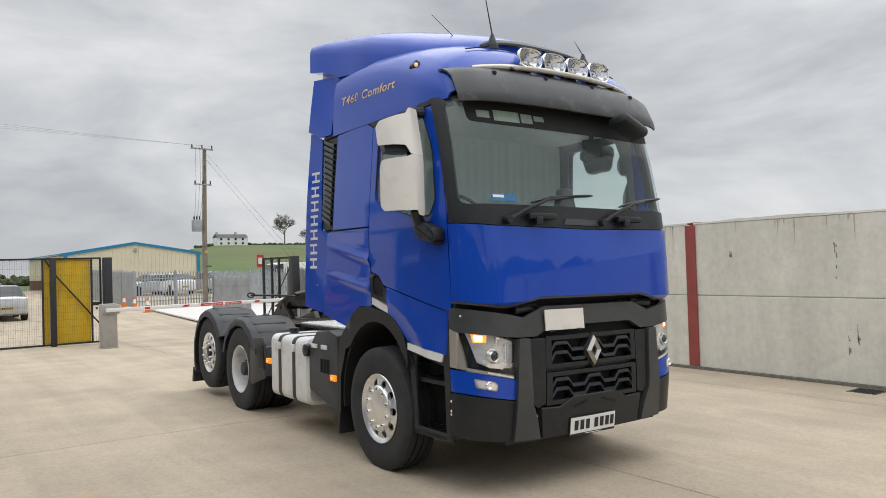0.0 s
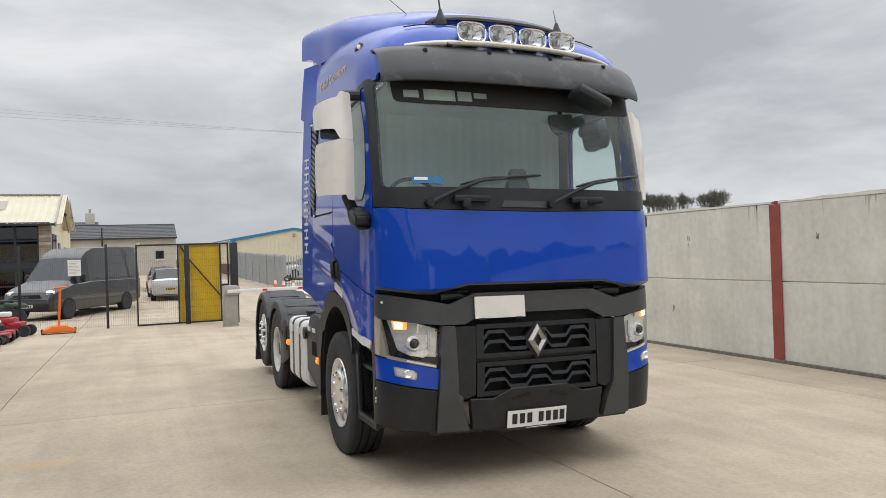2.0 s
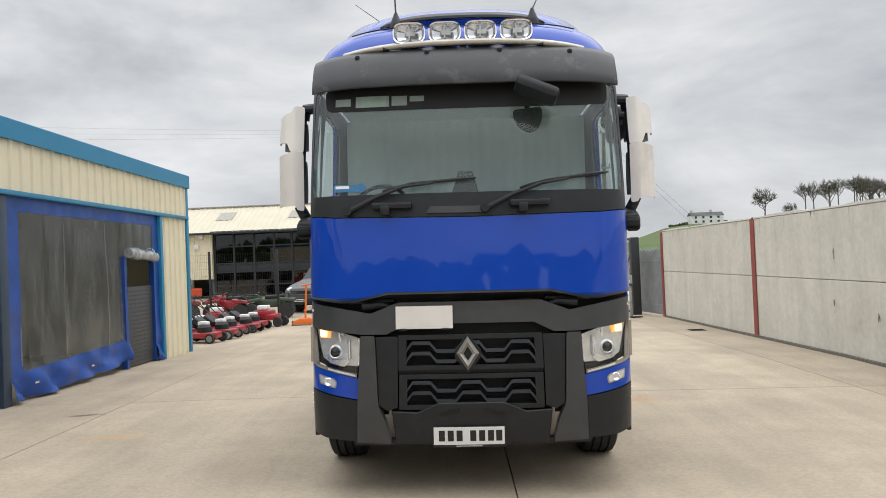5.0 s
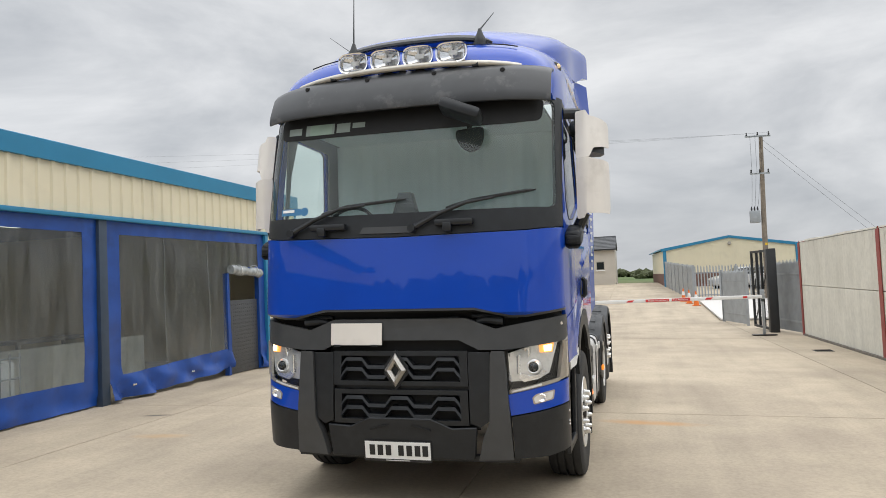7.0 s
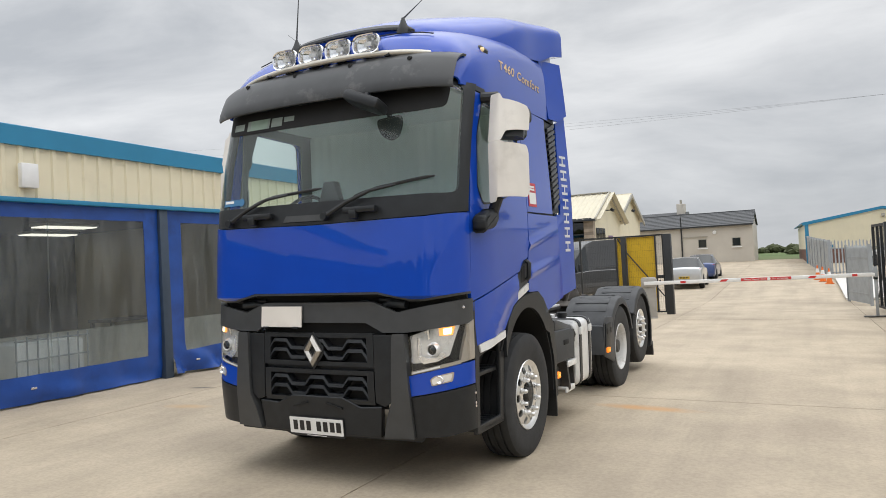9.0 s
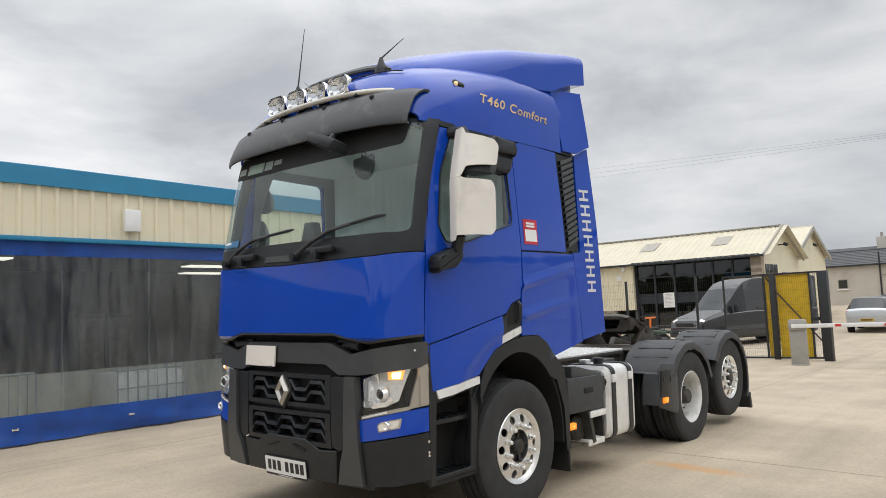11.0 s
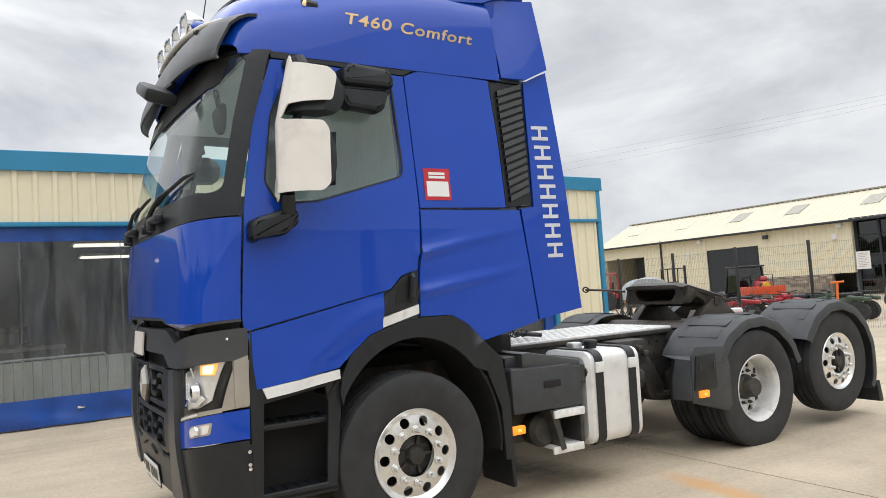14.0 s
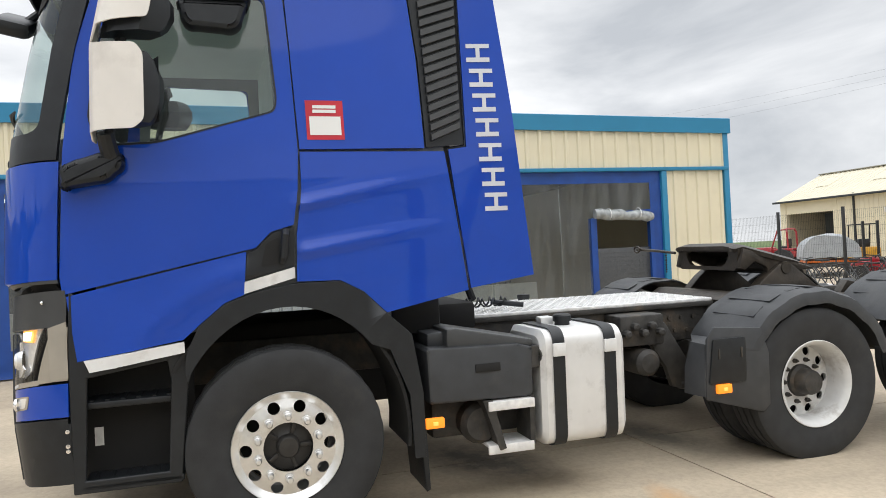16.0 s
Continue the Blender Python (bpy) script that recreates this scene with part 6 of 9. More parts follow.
lathe(bm, [(-0.25, 0.05), (-0.2, 0.2), (0.05, 0.24), (0.2, 0.12)], (0, 9.285, 0.505), "y", 16)
tp("drive_axle", bm, STEEL)

# ---- chassis ----
for s in (-1, 1):
    bm = B()
    x0, x1 = sorted((s * 0.36, s * 0.43))
    prism(bm, [(4.6, 0.78), (11.2, 0.78), (11.2, 1.04), (4.6, 1.04)], "x", x0, x1, 0.01)
    rail = tp("chassis_rail", bm, STEEL)
    for k in range(26):
        bm = B()
        y = 7.9 + 0.11 * (k % 13) + (0.5 if k > 12 else 0)
        lathe(bm, [(-0.0, 0.016), (0.016, 0.016), (0.016, 0.0)], (s * 0.43, y, 0.86 + 0.1 * (k // 13)), "x", 6)
        tp("rivet", bm, STEEL, rail)
bm = B()
for y in (6.6, 7.8, 8.7, 9.9, 11.1):
    box(bm, -0.37, 0.37, y - 0.05, y + 0.05, 0.8, 1.0, 0.01)
tp("cross_member", bm, STEEL)
# tread plate deck behind the cab
bm = B()
box(bm, -0.47, 0.47, 7.0, 9.0, 1.075, 1.10, 0.006)
deck = tp("deck_plate", bm, DECKM, label="silver tread plate catwalk")
bm = B()
for i in range(44):
    for j in range(14):
        rbox(bm, (-0.43 + 0.066 * j, 7.05 + 0.0445 * i, 1.1015), (0.042, 0.010, 0.005), rz=45 if (i + j) % 2 else -45)
tagged(tp("tread_pattern", bm, DECKM, deck), kind="stuff")
bm = B()
box(bm, -0.48, 0.48, 7.0, 9.0, 1.04, 1.075, 0.004)
tp("deck_edge", bm, STEEL, deck)
bm = B()
box(bm, -0.5, 0.5, 6.6, 7.0, 1.0, 1.2, 0.03)
tp("cab_mount", bm, DARK)
bm = B()
box(bm, -0.9, 0.9, 6.3, 6.62, 1.05, 1.3, 0.03)
tp("cross_beam", bm, DARK)
bm = B()
box(bm, -0.42, 0.42, 5.0, 6.6, 0.55, 1.15, 0.05)
tp("engine_block", bm, DARK)
# side members and air tanks seen between wheels
for s in (-1, 1):
    bm = B()
    for k, y in enumerate((7.95, 8.25)):
        lathe(bm, [(-0.16, 0.0), (-0.15, 0.07), (-0.12, 0.1), (0.12, 0.1), (0.15, 0.07), (0.16, 0.0)], (s * 0.58, y, 0.68), "x", 16)
    tp("air_tank", bm, STEEL)
    bm = B()
    box(bm, s * 0.55 - 0.12, s * 0.55 + 0.12, 8.05, 8.42, 0.80, 1.03, 0.02)
    for k in range(5):
        lathe(bm, [(0, 0.03), (0.05, 0.03), (0.06, 0.015)], (s * 0.67, 8.09 + 0.07 * k, 0.90 + 0.05 * (k % 2)), "x", 8)
    tp("valve_block", bm, STEEL)
    bm = B()
    prism(bm, [(8.3, 0.9), (8.5, 0.95), (8.75, 0.55), (8.7, 0.42), (8.55, 0.45), (8.5, 0.6)], "x", *sorted((s * 0.5, s * 0.56)), 0.01)
    tube(bm, [(s * 0.53, 8.62, 0.46), (s * 0.53, 9.285, 0.42)], 0.04, 8)
    tp("suspension_arm", bm, STEEL)
    bm = B()
    lathe(bm, [(0.0, 0.12), (0.03, 0.15), (0.1, 0.15), (0.2, 0.14), (0.25, 0.1)], (s * 0.5, 9.75, 0.52), "z", 16)
    tp("air_spring", bm, RUBBER)
# coiled air lines behind the cab
bm = B()
for dx, r in ((0.25, 0.035), (0.33, 0.03)):
    tube(bm, [(dx + r * math.cos(k * 0.9), 7.0 + 0.013 * k, 1.17 + r * math.sin(k * 0.9)) for k in range(26)], 0.007, 5)
tube(bm, [(0.3, 6.95, 1.5), (0.34, 7.0, 1.3), (0.3, 7.05, 1.2)], 0.03, 8)
tube(bm, [(0.28, 7.2, 1.17), (0.38, 7.42, 1.14)], 0.02, 8)
tp("air_line", bm, BLACK, label="coiled black air lines")

# ---- fuel tanks, step box, panels ----


def fuel_tank(s, y0, y1, straps, x_in=0.62):
    bm = B()
    prof = rnd_poly([(s * x_in, 0.33), (s * 1.245, 0.33), (s * 1.25, 1.05), (s * x_in, 1.05)], 0.10, 6)
    n = len(prof)
    rows = []
    for y, k in ((y0, 0.90), (y0 + 0.03, 1.0), (y1 - 0.03, 1.0), (y1, 0.90)):
        cx_, cz_ = s * (x_in + 1.25) / 2, 0.69
        rows.append([(cx_ + (p[0] - cx_) * k, y, cz_ + (p[1] - cz_) * k) for p in prof])
    loft(bm, rows, close=True)
    bm.verts.ensure_lookup_table()
    bm.faces.new(bm.verts[:n])
    bm.faces.new(bm.verts[-n:])
    bmesh.ops.recalc_face_normals(bm, faces=bm.faces)
    t = tp("fuel_tank", bm, TANK, label="silver fuel tank with black straps")
    for ys_ in straps:
        bm = B()
        cx_, cz_ = s * (x_in + 1.25) / 2, 0.69
        loft(bm, [[(cx_ + (p[0] - cx_) * 1.012, y, cz_ + (p[1] - cz_) * 1.014) for p in prof] for y in (ys_ - 0.04, ys_ + 0.04)], close=True)
        tp("strap", bm, BLACK, t, solid=0.006)
        bm = B()
        rbox(bm, (s * 1.262, ys_, 0.93), (0.02, 0.085, 0.08), bev=0.004)
        tp("strap_buckle", bm, TRIMW, t)
    return t


ft = fuel_tank(1, 7.15, 7.735, (7.265, 7.62), 0.70)
bm = B()
lathe(bm, [(0, 0.05), (0.03, 0.05), (0.03, 0.06), (0.065, 0.06), (0.075, 0.05), (0.075, 0.0)], (1.0, 7.42, 1.045), "z", 20)
tp("filler_cap", bm, BLACK, ft)
bm = B()
box(bm, 0.84, 0.93, 7.30, 7.40, 1.045, 1.10, 0.012)
tp("sender_unit", bm, TANK, ft)
bm = B()
lathe(bm, [(0, 0.065), (0.05, 0.06), (0.07, 0.03)], (1.17, 7.15, 0.90), "y", 14)
tube(bm, [(1.17, 7.11, 0.96), (1.17, 7.11, 0.83)], 0.062, 12)
tp("side_filler", bm, STEEL, ft)
ft2 = fuel_tank(-1, 7.12, 8.14, (7.47, 7.86), 0.62)
bm = B()
lathe(bm, [(0, 0.05), (0.03, 0.06), (0.06, 0.06), (0.07, 0.0)], (-1.0, 8.02, 1.045), "z", 18)
tp("filler_cap", bm, BLACK, ft2)
bm = B()
lathe(bm, [(0.0, 0.07), (-0.05, 0.065), (-0.06, 0.0)], (-1.22, 7.13, 0.93), "x", 14)
tp("side_filler", bm, BLACK, ft2)
# nearside box with tread step
bm = B()
prism(bm, rnd_poly([(6.43, 0.67), (7.09, 0.66), (7.10, 0.96), (7.0, 0.985), (6.42, 1.0)], 0.02), "x", 0.72, 1.235, 0.015)
bx = tp("battery_box", bm, MUDG, label="black plastic side box")
bm = B()
prism(bm, [(6.46, 0.99), (6.46, 1.075), (6.70, 1.085), (6.76, 0.99)], "x", 0.74, 1.12, 0.015)
tp("box_lid", bm, MUDG, bx)
bm = B()
prism(bm, [(6.56, 0.975), (7.12, 0.955), (7.12, 1.0), (6.62, 1.105), (6.56, 1.10)], "x", 0.86, 1.20, 0.012)
tr = tp("tread_pad", bm, GREY, bx, "grey grip pad")
bm = B()
for i in range(10):
    for j in range(6):
        rbox(bm, (0.895 + 0.054 * j, 6.655 + 0.047 * i, 1.1005 - 0.21 * (0.035 + 0.047 * i)), (0.036, 0.030, 0.006), rx=-11.9)
tagged(tp("grip_pattern", bm, DARK, tr), kind="stuff")
bm = B()
rbox(bm, (1.238, 6.80, 0.86), (0.012, 0.16, 0.05), bev=0.004)
tp("grab_slot", bm, DARK, bx)
bm = B()
box(bm, 0.7, 1.0, 6.5, 7.1, 0.4, 0.66, 0.03)
lathe(bm, [(0, 0.12), (0.16, 0.13), (0.2, 0.1)], (0.95, 6.78, 0.5), "x", 16)
tp("silencer", bm, STEEL)
for z, dx in ((0.64, 0.0), (0.37, -0.03)):
    bm = B()
    box(bm, 1.02 + dx, 1.25 + dx, 6.80, 7.08, z - 0.012, z + 0.012, 0.004)
    box(bm, 1.238 + dx, 1.255 + dx, 6.79, 7.09, z - 0.045, z + 0.012, 0.004)
    ls = tp("catwalk_step", bm, DECKM, label="aluminium access step")
for pts_, xe in (([(6.76, 0.66), (6.82, 0.66), (6.90, 0.36), (6.86, 0.35)], 1.24), ([(7.07, 0.66), (7.10, 0.66), (7.10, 0.36), (7.07, 0.36)], 1.22)):
    bm = B()
    prism(bm, pts_, "x", 1.0, xe)
    tp("step_bracket", bm, STEEL, ls)
# offside panel with vents
bm = B()
prism(bm, rnd_poly([(6.42, 0.36), (7.10, 0.52), (7.10, 0.95), (6.92, 1.14), (6.62, 1.17), (6.42, 1.12)], 0.03), "x", -1.24, -0.66, 0.02)
ap = tp("side_cover", bm, MUDG, label="black vented side cover")
for k in range(6):
    bm = B()
    rbox(bm, (-1.243, 6.62 + 0.035 * k, 0.80), (0.01, 0.014, 0.14))
    tp("vent_slot", bm, DARK, ap)
for y in (6.72, 6.95):
    bm = B()
    rbox(bm, (-1.244, y, 0.99), (0.01, 0.14, 0.045), bev=0.004)
    tp("reflector_patch", bm, TRIMW, ap)
for s, y, z in ((1, 6.45, 0.565), (-1, 6.50, 0.70), (1, 8.47, 0.565), (-1, 8.20, 0.72)):
    bm = B()
    rbox(bm, (s * 1.245, y, z), (0.04, 0.115, 0.06), bev=0.008)
    am = tp("side_marker", bm, AMBER, label="amber side marker lamp")
    bm = B()
    rbox(bm, (s * 1.268, y, z), (0.008, 0.03, 0.022), ry=0, bev=0.002)
    tp("marker_bulb", bm, AMBERLIT, am)

# ---- rear mudguards ----
for s in (-1, 1):
    for yc, zc, a0, a1, front_ in ((9.30, 0.50, 18, 150, True), (10.64, 0.58, -28, 152, False)):
        R = 0.69 if front_ else 0.66
        bm = B()
        rows = []
        def sec(y, z, ny, nz):
            rr = []
            for x, d in ((0.60, 0.0), (0.75, 0.012), (0.90, 0.018), (1.08, 0.016), (1.18, 0.006), (1.225, -0.014), (1.24, -0.055), (1.238, -0.10)):
                rr.append((s * x, y + ny * d, z + nz * d))
            return rr
        for a in frange(a0, a1, 26):
            ca, sa = math.cos(radians(a)), math.sin(radians(a))
            ridge = 0.008 if int(a / 11) % 2 else 0.0
            rows.append(sec(yc + (R + ridge) * ca, zc + (R * (0.98 if front_ else 1.0) + ridge) * sa, ca, sa))
        if front_:
            for fy, fz, ny, nz in ((8.38, 0.86, -0.9, 0.4), (8.33, 0.70, -1, 0.1), (8.32, 0.52, -1, 0)):
                rows.append([(s * max(abs(x_), 1.05), y_, z_) for x_, y_, z_ in sec(fy, fz, ny, nz)])
        loft(bm, rows)
        bmesh.ops.recalc_face_normals(bm, faces=bm.faces)
        mg = tp("mudguard", bm, MUDG, label="black plastic mudguard", solid=0.012, sharp=40)
        if front_:
            bm = B()
            prism(bm, [(8.34, 0.50), (8.80, 0.37), (8.86, 0.42), (8.86, 0.78), (8.80, 0.95), (8.42, 0.98), (8.36, 0.9)], "x", *sorted((s * 1.215, s * 1.236)), 0.008)
            tp("valance", bm, MUDG, mg)
            bm = B()
            prism(bm, rnd_poly([(8.36, 0.60), (8.66, 0.60), (8.66, 0.90), (8.40, 0.90)], 0.02), "x", *sorted((s * 1.236, s * 1.25)), 0.004)
            tp("hatch", bm, BLACK, mg)
            for y in (8.44, 8.62):
                tp("catch", rbox(B(), (s * 1.253, y, 0.80), (0.01, 0.012, 0.07), bev=0.003), STEEL, mg)
        for k, a in enumerate((58, 72, 86, 100, 114, 128)):
            ca, sa = math.cos(radians(a)), math.sin(radians(a))
            bm = B()
            rbox(bm, (s * 0.92, yc + (R + 0.018) * ca, zc + (R * (0.98 if front_ else 1.0) + 0.018) * sa), (0.44, 0.112, 0.005), rx=a - 90, bev=0.002)
            tp("raised_panel", bm, MUDG, mg)
    bm = B()
    prism(bm, [(11.24, 0.30), (11.29, 0.35), (11.34, 0.14), (11.32, 0.12), (11.26, 0.13)], "x", *sorted((s * 0.66, s * 1.24)), 0.004)
    tp("mudflap", bm, BLACK)
    bm = B()
    box(bm, s * 0.75 - 0.22, s * 0.75 + 0.22, 11.28, 11.36, 0.62, 0.76, 0.02)
    tp("tail_lamp", bm, REDLENS)

# ---- fifth wheel, tipped back ----
bm = B()
plan = rnd_poly([(-0.40, -0.50), (0.40, -0.50), (0.46, -0.16), (0.42, 0.16), (0.16, 0.50), (0.09, 0.50), (0.06, 0.02), (-0.06, 0.02), (-0.09, 0.50), (-0.16, 0.50), (-0.42, 0.16), (-0.46, -0.16)], 0.06)
mfw = pose(0, 9.77, 1.415, -15, 0, 0)
t2 = B()
for v in plan:
    t2.verts.new((*v, 0))
t2.faces.new(t2.verts)
bmesh.ops.triangulate(t2, faces=t2.faces[:])
for c in frange(-0.42, 0.42, 12):
    bmesh.ops.bisect_plane(t2, geom=t2.verts[:] + t2.edges[:] + t2.faces[:], dist=1e-5, plane_co=(c, 0, 0), plane_no=(1, 0, 0))
    bmesh.ops.bisect_plane(t2, geom=t2.verts[:] + t2.edges[:] + t2.faces[:], dist=1e-5, plane_co=(0, c, 0), plane_no=(0, 1, 0))
for v in t2.verts:
    v.co.z -= 0.045 * smooth_step(0.30, 0.47, abs(v.co.x)) + 0.05 * smooth_step(-0.40, -0.50, v.co.y) + 0.05 * smooth_step(0.1, 0.5, v.co.y)
bmesh.ops.recalc_face_normals(t2, faces=t2.faces)
bmesh.ops.transform(t2, matrix=mfw, verts=t2.verts)
fw = tp("fifth_wheel", t2, GREASE, label="greasy black fifth wheel coupling, tipped back", solid=0.034)


def skirt_at(a, b):
    return tuple(mfw @ Vector((a, -0.455 - 0.25 * (b + 0.03), b)))


tp("skirt", sheet([rnd_poly([(-0.41, -0.045), (0.41, -0.045), (0.37, -0.235), (-0.37, -0.235)], 0.03), rnd_poly([(-0.30, -0.085), (0.30, -0.085), (0.23, -0.205), (-0.23, -0.205)], 0.055)], skirt_at, frange(-0.4, 0.4, 8), (), (0, -1, 0)), GREASE, fw, solid=0.035)
for sx in (-0.40, 0.40):
    bm = B()
    prism(bm, [(-0.42, -0.05), (0.34, -0.05), (0.16, -0.11), (0.06, -0.20), (-0.10, -0.23), (-0.16, -0.15), (-0.28, -0.13), (-0.36, -0.22), (-0.42, -0.22)], "x", sx - 0.03, sx + 0.03, 0.012)
    bmesh.ops.transform(bm, matrix=mfw, verts=bm.verts)
    tp("side_web", bm, GREASE, fw)
bm = B()
box(bm, -0.40, 0.40, 0.0, 0.03, -0.17, -0.03)
bmesh.ops.transform(bm, matrix=mfw, verts=bm.verts)
tp("jaw_plate", bm, DARK, fw)
for s in (-1, 1):
    bm = B()
    prism(bm, [(9.35, 1.06), (10.15, 1.06), (9.95, 1.22), (9.80, 1.33), (9.68, 1.33), (9.52, 1.22)], "x", *sorted((s * 0.36, s * 0.46)), 0.012)
    tp("pedestal", bm, GREASE, fw)
bm = B()
tube(bm, [(-0.47, 9.74, 1.30), (0.47, 9.74, 1.30)], 0.05, 10)
tp("pivot", bm, GREASE, fw)
bm = B()
prism(bm, [(9.12, 1.035), (9.10, 1.07), (9.20, 1.125), (9.30, 1.125), (9.36, 1.06), (10.35, 1.06), (10.35, 1.035)], "x", -0.56, 0.56, 0.008)
tp("mounting_plate", bm, GREASE, fw)
bm = B()
tube(bm, [(-0.42, 9.30, 1.44), (-0.7, 9.30, 1.46), (-0.98, 9.32, 1.47), (-1.05, 9.30, 1.475)], 0.013, 8)
tube(bm, [(-1.05 - 0.05 * math.cos(k * 0.7), 9.30, 1.475 + 0.03 * math.sin(k * 0.7)) for k in range(10)], 0.010, 6)
tp("release_handle", bm, GREASE, fw)
bm = B()
for k in range(9):
    lathe(bm, [(-0.004, 0.004), (0.0, 0.011), (0.004, 0.004)], (-0.56, 9.30, 1.44 - 0.022 * k), "x" if k % 2 else "y", 8)
tp("chain", bm, STEEL, fw)
for s in (-1, 1):
    bm = B()
    prism(bm, [(10.3, 1.04), (11.15, 0.95), (11.2, 0.98), (10.4, 1.16)], "x", *sorted((s * 0.36, s * 0.44)), 0.006)
    tp("ramp", bm, GREASE, fw)


# ---- mesh fence, gates ----
FENCE_Z = -0.14


def mesh_panel(bm, w, z0, z1, pitch=0.055, r=0.0015, rows=11):
    """Welded mesh from x = 0 to w in the plane y = 0."""
    n = int(w / pitch)
    for k in range(n + 1):
        x = w * k / n
        box(bm, x - r, x + r, -r, r, z0, z1)
    for k in range(rows):
        z = z0 + 0.03 + (z1 - z0 - 0.06) * k / (rows - 1)
        box(bm, 0, w, -r - 0.004, -r, z - r, z + r)
    return bm


fence = thing("mesh_fence", (1.73, 22.70, FENCE_Z), "black welded mesh security fence on square posts", "fence", kind="structure", rz=6)
xs_f = [0.0, -0.82] + [-3.03 - 2.15 * k for k in range(10)]
for i, x in enumerate(xs_f):
    if i:
        bm = B()
        box(bm, x - 0.035, x + 0.035, -0.035, 0.035, 0, 2.5, 0.006)
        part("post", bm, FENCE, fence)
for xa, xb in zip(xs_f[1:], xs_f):
    bm = mesh_panel(B(), xb - xa - 0.07, 0.08, 2.42)
    part("mesh_panel", bm, FENCE, fence, smooth=False, off=(xa + 0.035, 0, 0))

gate = thing("yard_gate", (1.73, 22.68, FENCE_Z), "black mesh gate leaf with yellow sheeting, standing open", "gate", rz=-1)
bm = B()
for x in (0.0, 1.16, 2.39, 2.62):
    box(bm, x - 0.025, x + 0.025, -0.025, 0.025, 0.04, 2.47)
for z in (0.065, 2.445):
    box(bm, 0.025, 2.595, -0.025, 0.025, z - 0.025, z + 0.025)
part("gate_frame", bm, FENCE, gate)
part("mesh_infill", mesh_panel(B(), 2.6, 0.09, 2.42, rows=12), FENCE, gate, smooth=False, off=(0, 0.01, 0))
for xa, xb in ((1.19, 1.33), (1.50, 2.36)):
    bm = B()
    box(bm, xa, xb, 0.04, 0.05, 0.09, 2.42)
    part("yellow_sheet", bm, YELLOW, gate)
bm = B()
box(bm, 1.335, 1.485, -0.10, 0.04, -0.05, 2.47, 0.01)
part("hinge_post", bm, FENCE, gate)
bm = B()
tube(bm, [(1.22, -0.05, 2.42), (1.50, -0.06, 1.95), (2.60, -0.05, 0.55)], 0.022, 6)
part("brace", bm, FENCE, gate)
bm = B()
box(bm, 2.40, 2.60, -0.06, 0.0, 1.10, 1.20, 0.01)
lathe(bm, [(-0.05, 0.03), (0.0, 0.03)], (2.5, -0.06, 1.02), "y", 8)
part("latch", bm, FENCE, gate)
gp = thing("gate_post", (4.51, 22.50, FENCE_Z), "large black square steel gate post", "gate post", "gate posts")
bm = B()
box(bm, -0.11, 0.11, -0.13, 0.13, -0.1, 2.46, 0.012)
part("post", bm, FENCE, gp)

# far side gate leaf, folded back along the palisade
gp2 = thing("gate_post", (10.38, 22.7, -0.25), "large black square steel gate post", "gate post", "gate posts")
bm = B()
box(bm, -0.13, 0.13, -0.15, 0.15, -0.1, 2.52, 0.012)
part("post", bm, FENCE, gp2)
g2 = thing("yard_gate", (10.36, 22.92, -0.24), "black mesh gate leaf folded back beside its post", "gate", rz=96)
bm = B()
for x in (0.0, 0.8, 1.3, 1.9):
    box(bm, x - 0.035, x + 0.035, -0.035, 0.035, 0.02, 2.50)
for z in (0.06, 2.46):
    box(bm, 0.035, 1.865, -0.035, 0.035, z - 0.035, z + 0.035)
part("gate_frame", bm, FENCE, g2)
part("mesh_infill", mesh_panel(B(), 1.9, 0.09, 2.42), FENCE, g2, smooth=False)
bm = B()
tube(bm, [(0.0, -0.05, 2.3), (1.9, -0.05, 0.3)], 0.02, 6)
part("brace", bm, FENCE, g2)

# ---- rising barrier ----
bar_t = thing("barrier", (4.18, 20.85, -0.12), "grey barrier cabinet with a lowered white and red arm", "barrier", rz=6.3)
bm = B()
box(bm, -0.19, 0.19, -0.15, 0.15, 0.0, 1.17, 0.02)
part("cabinet", bm, CABG, bar_t)
bm = B()
box(bm, -0.20, 0.20, -0.19, 0.19, -0.02, 0.03, 0.005)
part("base_plate", bm, CABG, bar_t)
bm = B()
box(bm, -0.2, 0.24, -0.2, -0.15, 0.90, 1.14, 0.02)
part("arm_clamp", bm, CABG, bar_t)
bm = B()
box(bm, -0.12, 5.72, -0.235, -0.175, 0.955, 1.055, 0.012)
arm = part("arm", bm, WHITEP, bar_t, "white barrier arm")
for x0, x1, sk in ((0.88, 1.02, 0), (1.91, 2.14, 0.06), (4.11, 4.34, 0.06), (5.16, 5.28, 0)):
    bm = B()
    prism(bm, [(x0, 0.975), (x1 - sk, 0.975), (x1, 1.035), (x0 + sk, 1.035)], "y", -0.238, -0.236)
    part("red_patch", bm, REDW, arm)
bm = B()
box(bm, 2.46, 3.71, -0.241, -0.236, 0.965, 1.045)
sg = part("sign_strip", bm, REDW, arm, "red lettered strip")
letters("sign_lettering", "Please Sound Horn", 0.072, WHITEP, sg, pose(2.81, -0.243, 1.005, 90, 0, 0), depth=0.001)
letters("sign_lettering", "For Attention", 0.072, WHITEP, sg, pose(3.44, -0.243, 1.005, 90, 0, 0), depth=0.001)
bm = B()
lathe(bm, [(0.0, 0.045), (-0.004, 0.045), (-0.004, 0.0)], (3.16, -0.241, 1.005), "y", 14)
part("sign_roundel", bm, WHITEP, sg)
bp = thing("barrier_rest", (9.87, 21.32, -0.215), "grey steel barrier rest post on a base plate", "post")
bm = B()
